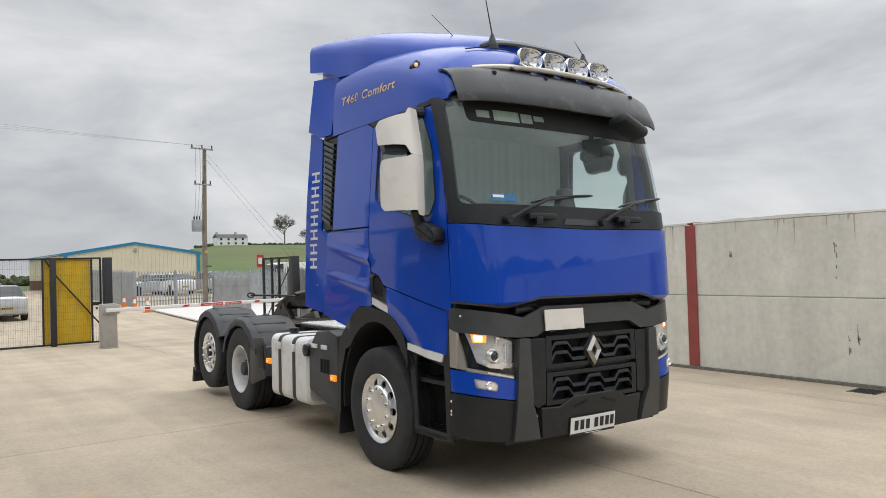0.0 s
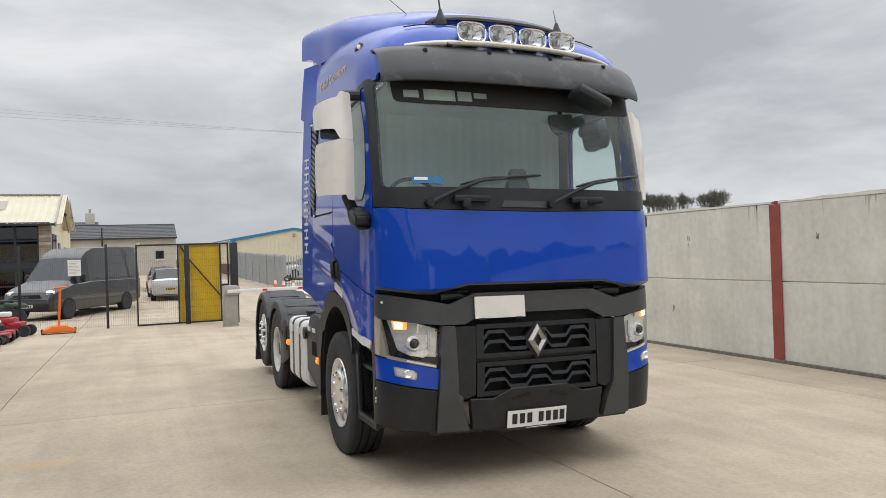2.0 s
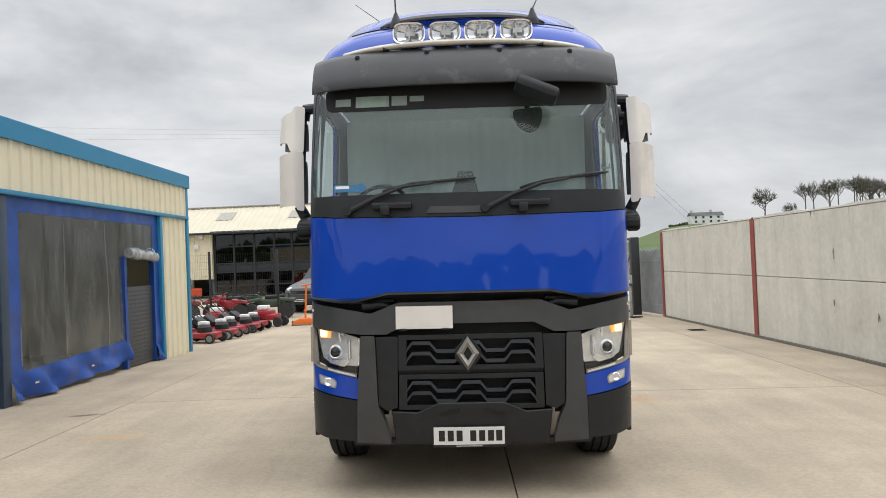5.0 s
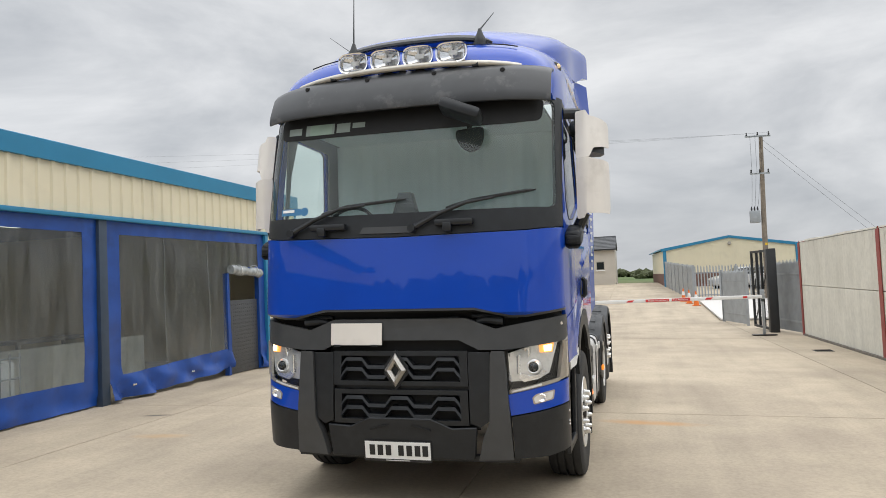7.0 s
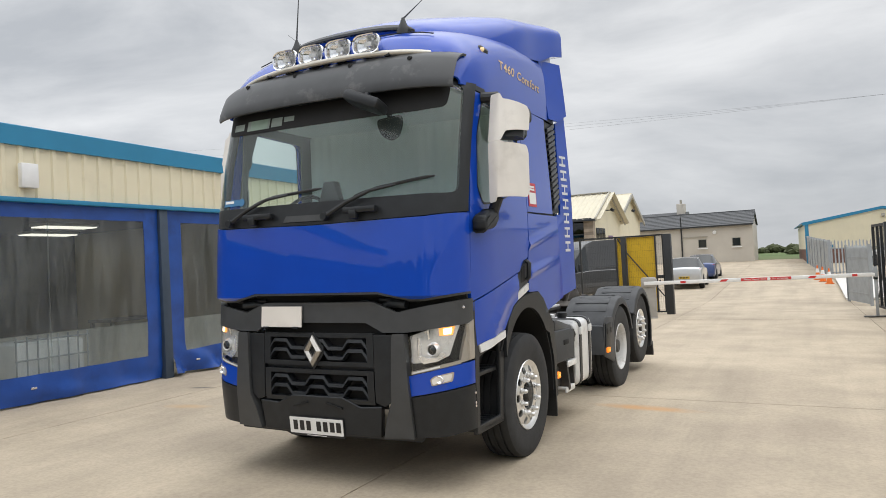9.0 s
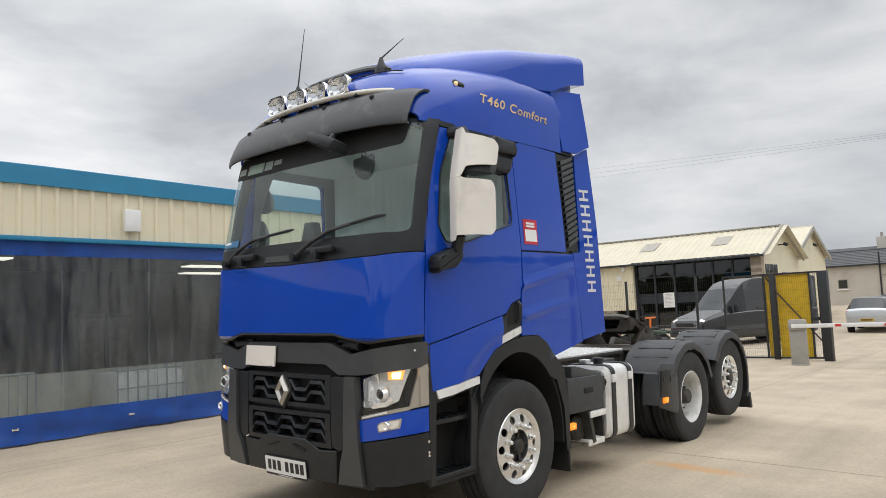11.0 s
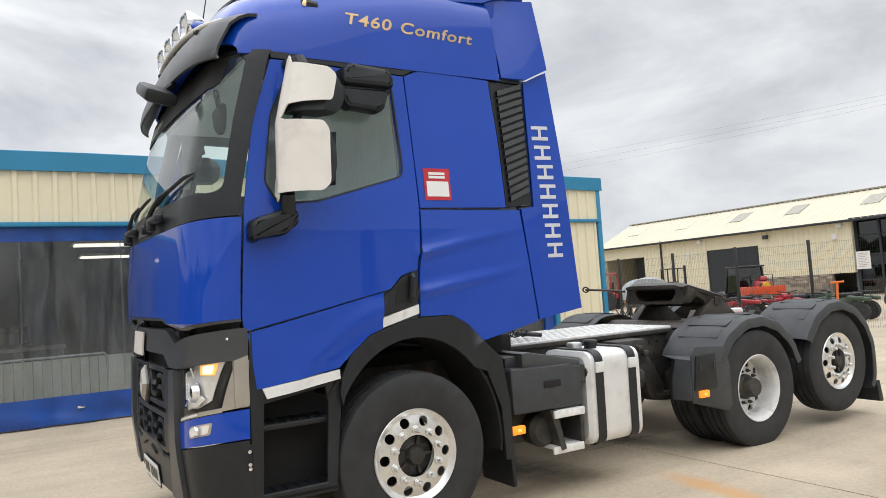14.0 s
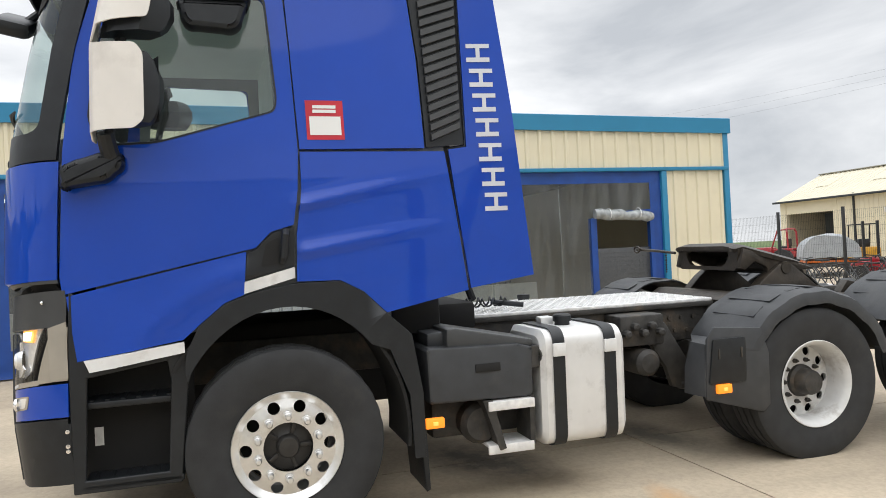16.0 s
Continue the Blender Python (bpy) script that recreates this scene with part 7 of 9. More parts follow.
box(bm, -0.035, 0.035, -0.035, 0.035, 0.02, 1.02, 0.005)
part("post", bm, GALV, bp)
bm = B()
box(bm, -0.05, 0.05, -0.08, -0.06, 0.98, 1.30, 0.005)
box(bm, -0.05, 0.05, 0.06, 0.08, 0.98, 1.30, 0.005)
box(bm, -0.05, 0.05, -0.08, 0.08, 0.98, 1.03, 0.005)
part("cradle", bm, GALV, bp)
bm = B()
box(bm, -0.32, 0.32, -0.14, 0.14, 0, 0.022, 0.004)
part("base_plate", bm, GREASE, bp)


# ---- palisade ----
def palisade(pts, solid, h=1.95):
    """Palisade fencing along a line of points: posts, two rails and spiked pales."""
    f = thing("palisade_fence", (pts[0][0], pts[0][1], ground_z(*pts[0])), "galvanised grey palisade fence with spiked pales", "fence", "palisade fences", kind="structure")
    o = Vector((pts[0][0], pts[0][1], ground_z(*pts[0])))
    bm, rl = B(), B()
    for a, b in zip(pts, pts[1:]):
        a, b = Vector((*a, ground_z(*a))), Vector((*b, ground_z(*b)))
        d = b - a
        L = d.length
        n = max(2, int(L / (0.085 if solid else 0.155)))
        ang = math.degrees(math.atan2(d.y, d.x))
        for k in range(n):
            p = a + d * ((k + 0.5) / n) - o
            w = 0.034
            hh = h + 0.03 * math.sin(k * 1.7)
            c, s_ = math.cos(radians(ang)) * w, math.sin(radians(ang)) * w
            v = [bm.verts.new(p + Vector(q)) for q in ((-c, -s_, 0.05), (c, s_, 0.05), (c, s_, hh - 0.1), (0, 0, hh), (-c, -s_, hh - 0.1))]
            bm.faces.new(v)
            nx, ny = -s_ / w * 0.012, c / w * 0.012
            v2 = [bm.verts.new(q.co + Vector((nx, ny, 0))) for q in v]
            bm.faces.new(v2[::-1])
            for i in range(5):
                bm.faces.new((v[i], v2[i], v2[(i + 1) % 5], v[(i + 1) % 5]))
        for z in (0.35, h - 0.4):
            rbox(rl, (a + b) / 2 - o + Vector((0, 0, z)), (L, 0.045, 0.05), rz=ang)
        m = max(1, round(L / 2.6))
        for k in range(m + 1):
            p = a + d * (k / m) - o
            pb = B()
            rbox(pb, p + Vector((0, 0, h / 2)), (0.06, 0.09, h + 0.05), rz=ang)
            part("post", pb, GALV, f)
    bmesh.ops.recalc_face_normals(bm, faces=bm.faces)
    tagged(part("pales", bm, GALV, f, smooth=False), kind="stuff")
    part("rails", rl, GALV, f)


palisade([(10.98, 21.62), (10.68, 23.85)], True, 2.15)
palisade([(10.12, 26.1), (9.62, 28.6)], True)
palisade([(9.55, 41.0), (14.0, 41.6), (24.0, 43.5)], False)
palisade([(9.5, 40.9), (9.15, 47.5), (8.75, 56.9)], True)
palisade([(13.6, 40.5), (20.0, 34.5), (26, 29)], True, 1.9)


# ---- cones ----
def cone():
    c = thing("traffic_cone", (0, 0, 0), "orange traffic cone with a white sleeve", "traffic cone", "cones beside the lane")
    bm = B()
    box(bm, -0.19, 0.19, -0.19, 0.19, 0, 0.035, 0.01)
    part("foot", bm, ORANGE, c)
    bm = B()
    lathe(bm, [(0.03, 0.14), (0.40, 0.075), (0.68, 0.035), (0.72, 0.03), (0.72, 0.0)], (0, 0, 0), "z", 16)
    part("body", bm, ORANGE, c)
    bm = B()
    lathe(bm, [(0.36, 0.086), (0.56, 0.061)], (0, 0, 0), "z", 16)
    part("sleeve", bm, WHITEP, c)
    return c


c0 = cone()
c0.location = (9.34, 37.6, ground_z(9.34, 37.6))
copy_thing(c0, pose(9.12, 39.2, ground_z(9.12, 39.2)))
copy_thing(c0, pose(8.93, 40.6, ground_z(8.93, 40.6)))
cp = B()
prism(cp, [(9.55, 29.0), (20, 29.5), (23, 42.8), (9.7, 40.6)], "z", 0.0, 0.06)
for v in cp.verts:
    v.co.z += ground_z(v.co.x, v.co.y) + 0.03
tagged(finish("forecourt", cp, mat("pale_new_concrete", (0.62, 0.60, 0.57), rough=0.85, var=0.06)), "pale new concrete forecourt behind the fence", "forecourt", kind="structure")


# ---- buildings ----
def bld(name, loc, label, rz=0.0):
    return thing(name, loc, label, "building", rz=rz)


def p_box(name, par, m, x0, x1, y0, y1, z0, z1, bev=0.0, label=""):
    bm = B()
    box(bm, x0, x1, y0, y1, z0, z1, bev)
    return part(name, bm, m, par, label)


def showroom():
    h = bld("showroom_building", (-2.1, 39.5, 0.1), "long cream workshop and showroom with a dark glazed front")
    E, R, D = 3.85, 5.45, 3.5
    # back, end and floor
    p_box("back_wall", h, CREAM, -24.4, 0, 7.0, 7.15, -0.3, E)
    bm = B()
    prism(bm, [(0.0, -0.3), (7.0, -0.3), (7.0, E), (D, R), (0.0, E)], "x", -0.15, 0.0)
    part("gable_wall", bm, CREAM, h)
    bm = B()
    prism(bm, [(0.0, -0.3), (7.0, -0.3), (7.0, E), (D, R), (0.0, E)], "x", -24.4, -24.25)
    part("gable_wall", bm, CREAM, h)
    # front wall pieces
    for x0, x1, z0 in ((-24.25, -23.9, -0.3), (-20.4, -15.6, -0.3), (-12.2, -7.05, 1.15)):
        bm = ribbed(0, x1 - x0, z0, E, pitch=0.3)
        bmesh.ops.transform(bm, matrix=pose(x0, 0, 0, 0, 0, 270), verts=bm.verts)
        bmesh.ops.recalc_face_normals(bm, faces=bm.faces)
        part("cladding", bm, CREAM, h, solid=0.02)
        p_box("wall_core", h, CREAM, x0, x1, 0.06, 0.2, z0, E)
    p_box("head_cladding", h, CREAM, -23.9, -20.4, 0.0, 0.2, 2.95, E)
    p_box("head_cladding", h, CREAM, -15.6, -12.2, 0.0, 0.2, 2.95, E)
    sb = p_box("stone_base", h, STONE, -12.2, -8.2, -0.02, 0.2, -0.3, 1.15)
    r = random.Random(3)
    z = -0.1
    while z < 1.1:
        hh = r.uniform(0.10, 0.2)
        x = -12.2
        while x < -8.25:
            w = min(r.uniform(0.2, 0.5), -8.2 - x)
            p_box("stone", sb, STONE, x + 0.01, x + w - 0.01, -0.05 - r.uniform(0, 0.03), -0.02, z, min(z + hh - 0.02, 1.14), 0.0)
            x += w
        z += hh
    rd = p_box("roller_door", h, SHUTTER, -15.6, -12.2, 0.05, 0.12, -0.2, 2.95)
    for k in range(20):
        p_box("slat", rd, SHUTTER, -15.55, -12.25, 0.03, 0.05, -0.1 + 0.15 * k, 0.03 + 0.15 * k)
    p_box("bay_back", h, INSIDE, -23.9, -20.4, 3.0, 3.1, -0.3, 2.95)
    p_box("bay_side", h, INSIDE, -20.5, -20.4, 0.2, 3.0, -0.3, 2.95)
    p_box("downpipe", h, FENCE, -19.0, -18.9, -0.1, 0.0, -0.2, E)
    # glazed front: black frame, panes, floor and desks behind
    gf = p_box("glazed_front", h, SHUTTER, -7.05, -0.5, 0.35, 0.45, 1.55, 1.95, label="dark aluminium glazed front")
    for x in (-7.0, -5.9, -4.75, -3.6, -2.6, -1.55, -0.55):
        p_box("mullion", gf, SHUTTER, x - 0.05, x + 0.05, 0.28, 0.42, -0.3, E - 0.05)
    for z in (-0.05, 0.75, 1.5, 2.0, 2.95, E - 0.1):
        p_box("transom", gf, SHUTTER, -7.0, -0.55, 0.30, 0.42, z - 0.035, z + 0.035)
    for xa, xb in zip((-7.0, -5.9, -4.75, -3.6, -2.6, -1.55), (-5.9, -4.75, -3.6, -2.6, -1.55, -0.55)):
        for za, zb in ((0.0, 1.5), (2.0, E - 0.12)):
            bm = B()
            box(bm, xa + 0.05, xb - 0.05, 0.36, 0.375, za, zb)
            part("pane", bm, OFFGLASS, gf).visible_shadow = False
    p_box("office_floor", h, SHUTTER, -7.05, -0.2, 0.45, 6.9, 1.6, 1.9)
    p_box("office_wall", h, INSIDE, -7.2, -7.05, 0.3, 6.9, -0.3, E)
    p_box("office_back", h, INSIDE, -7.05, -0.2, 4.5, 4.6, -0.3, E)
    p_box("soffit", h, SHUTTER, -7.05, 0.0, -0.2, 0.5, E - 0.1, E - 0.02)
    for x in (-6.3, -4.9, -3.3, -1.6):
        bm = B()
        box(bm, x - 0.45, x + 0.45, 1.0, 1.5, 2.55, 2.6)
        box(bm, x - 0.42, x - 0.38, 1.0, 1.5, 1.9, 2.55)
        box(bm, x + 0.38, x + 0.42, 1.0, 1.5, 1.9, 2.55)
        box(bm, x - 0.25, x + 0.25, 1.2, 1.24, 2.65, 3.0)
        part("desk", bm, SHEDSTUFF, h)
        bm = B()
        box(bm, x - 0.2, x + 0.2, 0.6, 0.65, 2.3, 2.85, 0.03)
        box(bm, x - 0.22, x + 0.22, 0.65, 1.0, 2.25, 2.32, 0.03)
        box(bm, x - 0.03, x + 0.03, 0.8, 0.86, 1.9, 2.25)
        part("office_chair", bm, STICKB, h)
    st = p_box("stone_pier", h, STONE, -0.5, 0.02, -0.02, 0.5, -0.3, E - 0.1)
    z = -0.1
    while z < E - 0.3:
        hh = r.uniform(0.12, 0.22)
        p_box("stone", st, STONE, -0.5 + r.uniform(0, 0.02), 0.03 + r.uniform(0, 0.02), -0.06, -0.02, z, z + hh - 0.02)
        z += hh
    # gable side windows, banner
    for k in range(3):
        p_box("side_window", h, CARGLASS, 0.0, 0.03, 0.7 + 0.75 * k, 1.3 + 0.75 * k, 1.2, 3.3)
    p_box("banner", h, mat("purple_banner", (0.16, 0.10, 0.20), rough=0.6), 0.02, 0.05, 3.6, 4.6, 1.6, 2.9)
    # roof with eaves gutter, ridge and rooflights
    for y0, z0, y1, z1, nm in ((-0.3, E - 0.13, D, R, "front"), (7.3, E - 0.13, D, R, "rear")):
        bm = B()
        n = int(24.8 / 0.33)
        prof = []
        for k in range(n + 1):
            x = -24.6 + 24.85 * k / n
            prof += [(x, 0.0), (x + 0.2, 0.0), (x + 0.23, 0.03), (x + 0.3, 0.03)]
        loft(bm, [[(x, y0, z0 + d) for x, d in prof], [(x, y1, z1 + d) for x, d in prof]])
        bmesh.ops.recalc_face_normals(bm, faces=bm.faces)
        part("roof", bm, ROOFC, h, "cream ribbed roof sheets", solid=0.05)
    p_box("gutter", h, SHUTTER, -24.6, 0.25, -0.42, -0.28, E - 0.2, E - 0.08, 0.02)
    p_box("ridge_cap", h, SKYL, -24.6, 0.25, D - 0.15, D + 0.15, R + 0.02, R + 0.07)
    bm = B()
    prism(bm, [(-0.35, E - 0.25), (D, R - 0.12), (7.35, E - 0.25), (7.35, E - 0.02), (D, R + 0.1), (-0.35, E - 0.02)], "x", 0.22, 0.30)
    part("barge_board", bm, SKYL, h)
    for x in (-22.5, -18.5, -14.5, -11.0, -6.8, -2.55):
        bm = B()
        def rp(x_, t):
            return (x_, -0.3 + (D + 0.3) * t, E - 0.13 + (R - E + 0.13) * t + 0.045)
        loft(bm, [[rp(x - 0.46, 0.46), rp(x + 0.46, 0.46)], [rp(x - 0.46, 0.76), rp(x + 0.46, 0.76)]])
        part("rooflight", bm, SKYL if x > -17 else ROOFC, h, solid=0.02)
    # lamps and boxes on the wall
    for x, z in ((-11.6, 3.35), (0.05, 4.4)):
        bm = B()
        if x < 0:
            rbox(bm, (x, -0.2, z), (0.3, 0.12, 0.2), rx=-30, bev=0.02)
            tube(bm, [(x, -0.02, z), (x, -0.18, z)], 0.03, 6)
        else:
            rbox(bm, (0.4, 3.3, z), (0.2, 0.3, 0.16), ry=30, bev=0.02)
            tube(bm, [(0.0, 3.3, z), (0.4, 3.3, z)], 0.03, 6)
        part("floodlight", bm, SHUTTER, h)
    for x, z in ((-7.9, 3.0), (-16.9, 2.75)):
        p_box("alarm_box", h, WHITEP, x - 0.12, x + 0.12, -0.12, -0.02, z - 0.14, z + 0.14, 0.02)
    for x, z in ((-7.6, 3.55), (-16.0, 3.5)):
        bm = B()
        lathe(bm, [(-0.12, 0.0), (-0.1, 0.12), (0.0, 0.16), (0.0, 0.0)], (x, -0.1, z), "y", 12)
        part("camera_dome", bm, WHITEP, h)


showroom()
h2 = bld("workshop_annex", (-2.3, 46.7, 0.3), "second cream gabled workshop behind the showroom")
bm = B()
prism(bm, [(0, -0.3), (7.5, -0.3), (7.5, 3.9), (3.75, 5.6), (0, 3.9)], "x", -20, 0)
part("wall", bm, CREAM, h2)
for y0, y1 in ((-0.3, 3.75), (7.8, 3.75)):
    bm = B()
    loft(bm, [[(-20.2, y0, 3.85), (0.3, y0, 3.85)], [(-20.2, y1, 5.68), (0.3, y1, 5.68)]])
    part("roof", bm, ROOFC, h2, solid=0.08)
bm = B()
prism(bm, [(-0.35, 3.6), (3.75, 5.45), (7.85, 3.6), (7.85, 3.85), (3.75, 5.72), (-0.35, 3.85)], "x", 0.24, 0.32)
part("barge_board", bm, SKYL, h2)
p_box("door", h2, SHUTTER, 0.0, 0.03, 2.0, 4.2, -0.3, 2.6)
bm = B()
rbox(bm, (0.35, 3.6, 4.5), (0.2, 0.3, 0.16), ry=30, bev=0.02)
part("floodlight", bm, SHUTTER, h2)

gh = bld("outbuilding", (4.88, 64.0, 0.75), "low grey rendered building with a slate roof")
p_box("wall", gh, RENDERG, -14.0, 0, 0, 7.0, -0.6, 3.15)
bm = B()
prism(bm, [(0, 3.15), (7.0, 3.15), (3.5, 4.3)], "x", -14.0, -0.05)
part("gable_wall", bm, RENDERG, gh)
for y0, y1 in ((-0.2, 3.5), (7.2, 3.5)):
    bm = B()
    courses = []
    for k in range(9):
        for q_, lift in ((k / 9, 0.03), ((k + 1) / 9, 0.0)):
            courses.append([(x, y0 + (y1 - y0) * q_, 3.1 + 1.25 * q_ + lift) for x in (-14.1, 0.1)])
    loft(bm, courses)
    part("roof", bm, SLATE, gh, "dark slate roof", solid=0.05, smooth=False)
p_box("ridge", gh, SLATE, -14.1, 0.1, 3.4, 3.6, 4.33, 4.40)
p_box("gutter", gh, FENCE, -14.1, 0.1, -0.32, -0.2, 3.0, 3.1)
for x in (-3.95, -1.28, -8.2):
    w_ = p_box("window", gh, CARGLASS, x - 0.30, x + 0.30, -0.02, 0.03, 1.35, 1.98)
    p_box("window_frame", w_, SKYL, x - 0.36, x + 0.36, -0.015, 0.02, 1.29, 2.04)
    p_box("sill", w_, WHITEP, x - 0.4, x + 0.4, -0.1, 0.0, 1.2, 1.29)
p_box("downpipe", gh, FENCE, -5.65, -5.55, -0.12, -0.02, 0.1, 4.0)
p_box("pipe_run", gh, SKYL, -5.5, -3.5, -0.08, -0.02, 2.2, 2.28)
bm = B()
lathe(bm, [(-0.15, 0.0), (-0.14, 0.14), (0, 0.16)], (-2.95, 0.0, 2.55), "y", 12)
part("bulkhead_lamp", bm, WHITEP, gh)
ch = bld("cottage", (-2.5, 72.0, 0.9), "grey cottage roof and chimney behind the outbuilding")
p_box("wall", ch, RENDERG, -9, 1.0, 0, 6, -0.5, 3.2)
bm = B()
prism(bm, [(-0.2, 3.1), (6.2, 3.1), (3, 4.9)], "x", -9.1, 1.1)
part("roof", bm, SLATE, ch)
p_box("chimney", ch, RENDERG, 0.0, 0.8, 2.6, 3.4, 3.8, 5.7, 0.03)
p_box("chimney_pot", ch, SKYL, 0.3, 0.5, 2.9, 3.1, 5.7, 6.1)

# the cream hall beyond the palisade
hall = bld("cream_hall", (8.75, 57.3, 0.0), "cream clad hall with blue verge trim on a brown brick base", rz=2.0)
W, EV, AP, LN = 9.45, 3.32, 4.09, 15.0
bm = B()
prism(bm, [(0, 1.5), (W, 1.5), (W, EV), (W / 2, AP), (0, EV)], "y", 0, LN)
hw = part("wall", bm, CREAM, hall)
bm = B()
for k in range(31):
    x = 0.1 + k * 0.305
    zt = EV + (AP - EV) * (1 - abs(x - W / 2) / (W / 2)) - 0.15
    box(bm, x, x + 0.07, -0.03, 0.0, 1.5, zt)
part("cladding_ribs", bm, CREAM, hw, smooth=False)
p_box("brick_base", hall, BRICK, -0.02, W + 0.02, -0.04, LN, -0.3, 1.5)
bm = B()
prism(bm, [(-0.25, EV - 0.12), (W / 2, AP - 0.05), (W + 0.25, EV - 0.12), (W + 0.25, EV + 0.1), (W / 2, AP + 0.13), (-0.25, EV + 0.1)], "y", -0.12, 0.02)
part("verge_trim", bm, TEAL, hall)
for x0, x1 in ((-0.12, 0.12), (W - 0.12, W + 0.12)):
    p_box("corner_trim", hall, TEAL, x0, x1, -0.1, 0.05, 0.5, EV)
bm = B()
prism(bm, [(-0.3, EV + 0.02), (W / 2, AP + 0.08), (W + 0.3, EV + 0.02), (W + 0.3, EV + 0.1), (W / 2, AP + 0.14), (-0.3, EV + 0.1)], "y", 0.02, LN)
part("roof", bm, TEAL, hall)
p_box("side_door_canopy", hall, TEAL, 0.1, 1.6, -0.12, -0.02, 1.55, 1.75)
bm = B()
lathe(bm, [(0, 0.1), (-0.2, 0.14), (-0.3, 0.0)], (W / 2, -0.1, AP - 0.35), "z", 10)
part("wall_lamp", bm, SKYL, hall)

# farmhouse on the hill
fh = bld("farmhouse", (101.5, 296, ground_z(104, 296) + 0.2), "white two-storey farmhouse on the hill")
fh.scale = (0.87, 0.87, 0.87)
p_box("wall", fh, WHITEP, 0, 15, 0, 6, -1, 4.0)
bm = B()
prism(bm, [(-0.3, 4.0), (6.3, 4.0), (3, 5.6)], "x", -0.2, 15.2)
part("roof", bm, SLATE, fh)
for x in (0.4, 9.5):
    p_box("chimney", fh, RENDERG, x, x + 1, 2.5, 3.5, 5.0, 6.6)
for x in (1.5, 5.0, 8.5, 12.0):
    for z in (0.6, 2.6):
        p_box("window", fh, CARGLASS, x, x + 1.0, -0.05, 0.0, z, z + 1.0)


# ---- electricity pole and wires ----
pl = thing("utility_pole", (13.2, 40.6, ground_z(13.2, 40.6)), "weathered timber electricity pole with a transformer", "utility pole")
pz = 8.75 - ground_z(13.2, 40.6)
bm = B()
tube(bm, [(0, 0, -0.3), (0.02, 0, 4), (0.12, 0, pz)], [0.15, 0.13, 0.10], 12)
part("pole", bm, TIMBER, pl)
for z, w in ((pz - 0.05, 0.65), (pz - 2.05, 0.5)):
    bm = B()
    rbox(bm, (-0.05, -0.1, z), (w * 2, 0.08, 0.08), rz=8)
    xa = part("cross_arm", bm, GALV, pl)
    for k in (-1, 0, 1):
        bm = B()
        lathe(bm, [(0, 0.03), (0.06, 0.05), (0.1, 0.03), (0.16, 0.04), (0.2, 0.0)], (-0.05 + k * w * 0.85, -0.1, z + 0.04), "z", 8)
        part("insulator", bm, FENCE, xa)
bm = B()
rbox(bm, (-0.42, -0.1, pz - 4.35), (0.5, 0.4, 0.65), bev=0.04)
tf = part("transformer", bm, GALV, pl, "grey transformer box")
for k in (-0.15, 0, 0.15):
    bm = B()
    lathe(bm, [(0, 0.035), (0.1, 0.05), (0.2, 0.03), (0.25, 0)], (-0.42 + k, -0.1, pz - 4.03), "z", 8)
    part("bushing", bm, FENCE, tf)
bm = B()
rbox(bm, (0.18, -0.12, 3.2 - 1.0), (0.3, 0.03, 0.06))
part("bracket", bm, FENCE, pl)
bm = B()
rbox(bm, (0.05, -0.15, 3.0), (0.12, 0.02, 0.12))
part("warning_plate", bm, YELLOW, pl)
O = Vector(pl.location)


def wire(a, b, sag, r=0.008):
    a, b = Vector(a), Vector(b)
    bm = B()
    tube(bm, [a.lerp(b, t) - Vector((0, 0, sag * 4 * t * (1 - t))) for t in frange(0, 1, 24)], r, 5)
    w = finish("overhead_wire", bm, FENCE, None)
    return tagged(w, "thin dark overhead power line", "cable", "overhead wires")


for k, dz in enumerate((0.12, 0.12, 0.12)):
    wire(O + Vector((-0.55 + 0.5 * k, -0.1, pz + dz)), (-62, 43 + 0.8 * k, 14.4 - 0.75 * k), 0.6, 0.0032)
for k in (0, 1):
    wire(O + Vector((0.1, 0, pz - 0.5 + 0.35 * k)), O + Vector((8.5 + 0.5 * k, 6.0, 2.0)), 0.05, 0.006)
for k in range(3):
    wire(O + Vector((-0.45 + 0.25 * k, -0.2, pz)), O + Vector((-0.45 + 0.25 * k, -0.2, pz - 2.0)), -0.0, 0.007)
    wire(O + Vector((-0.45 + 0.2 * k, -0.2, pz - 2.0)), O + Vector((-0.55 + 0.15 * k, -0.15, pz - 3.85)), 0.12, 0.007)


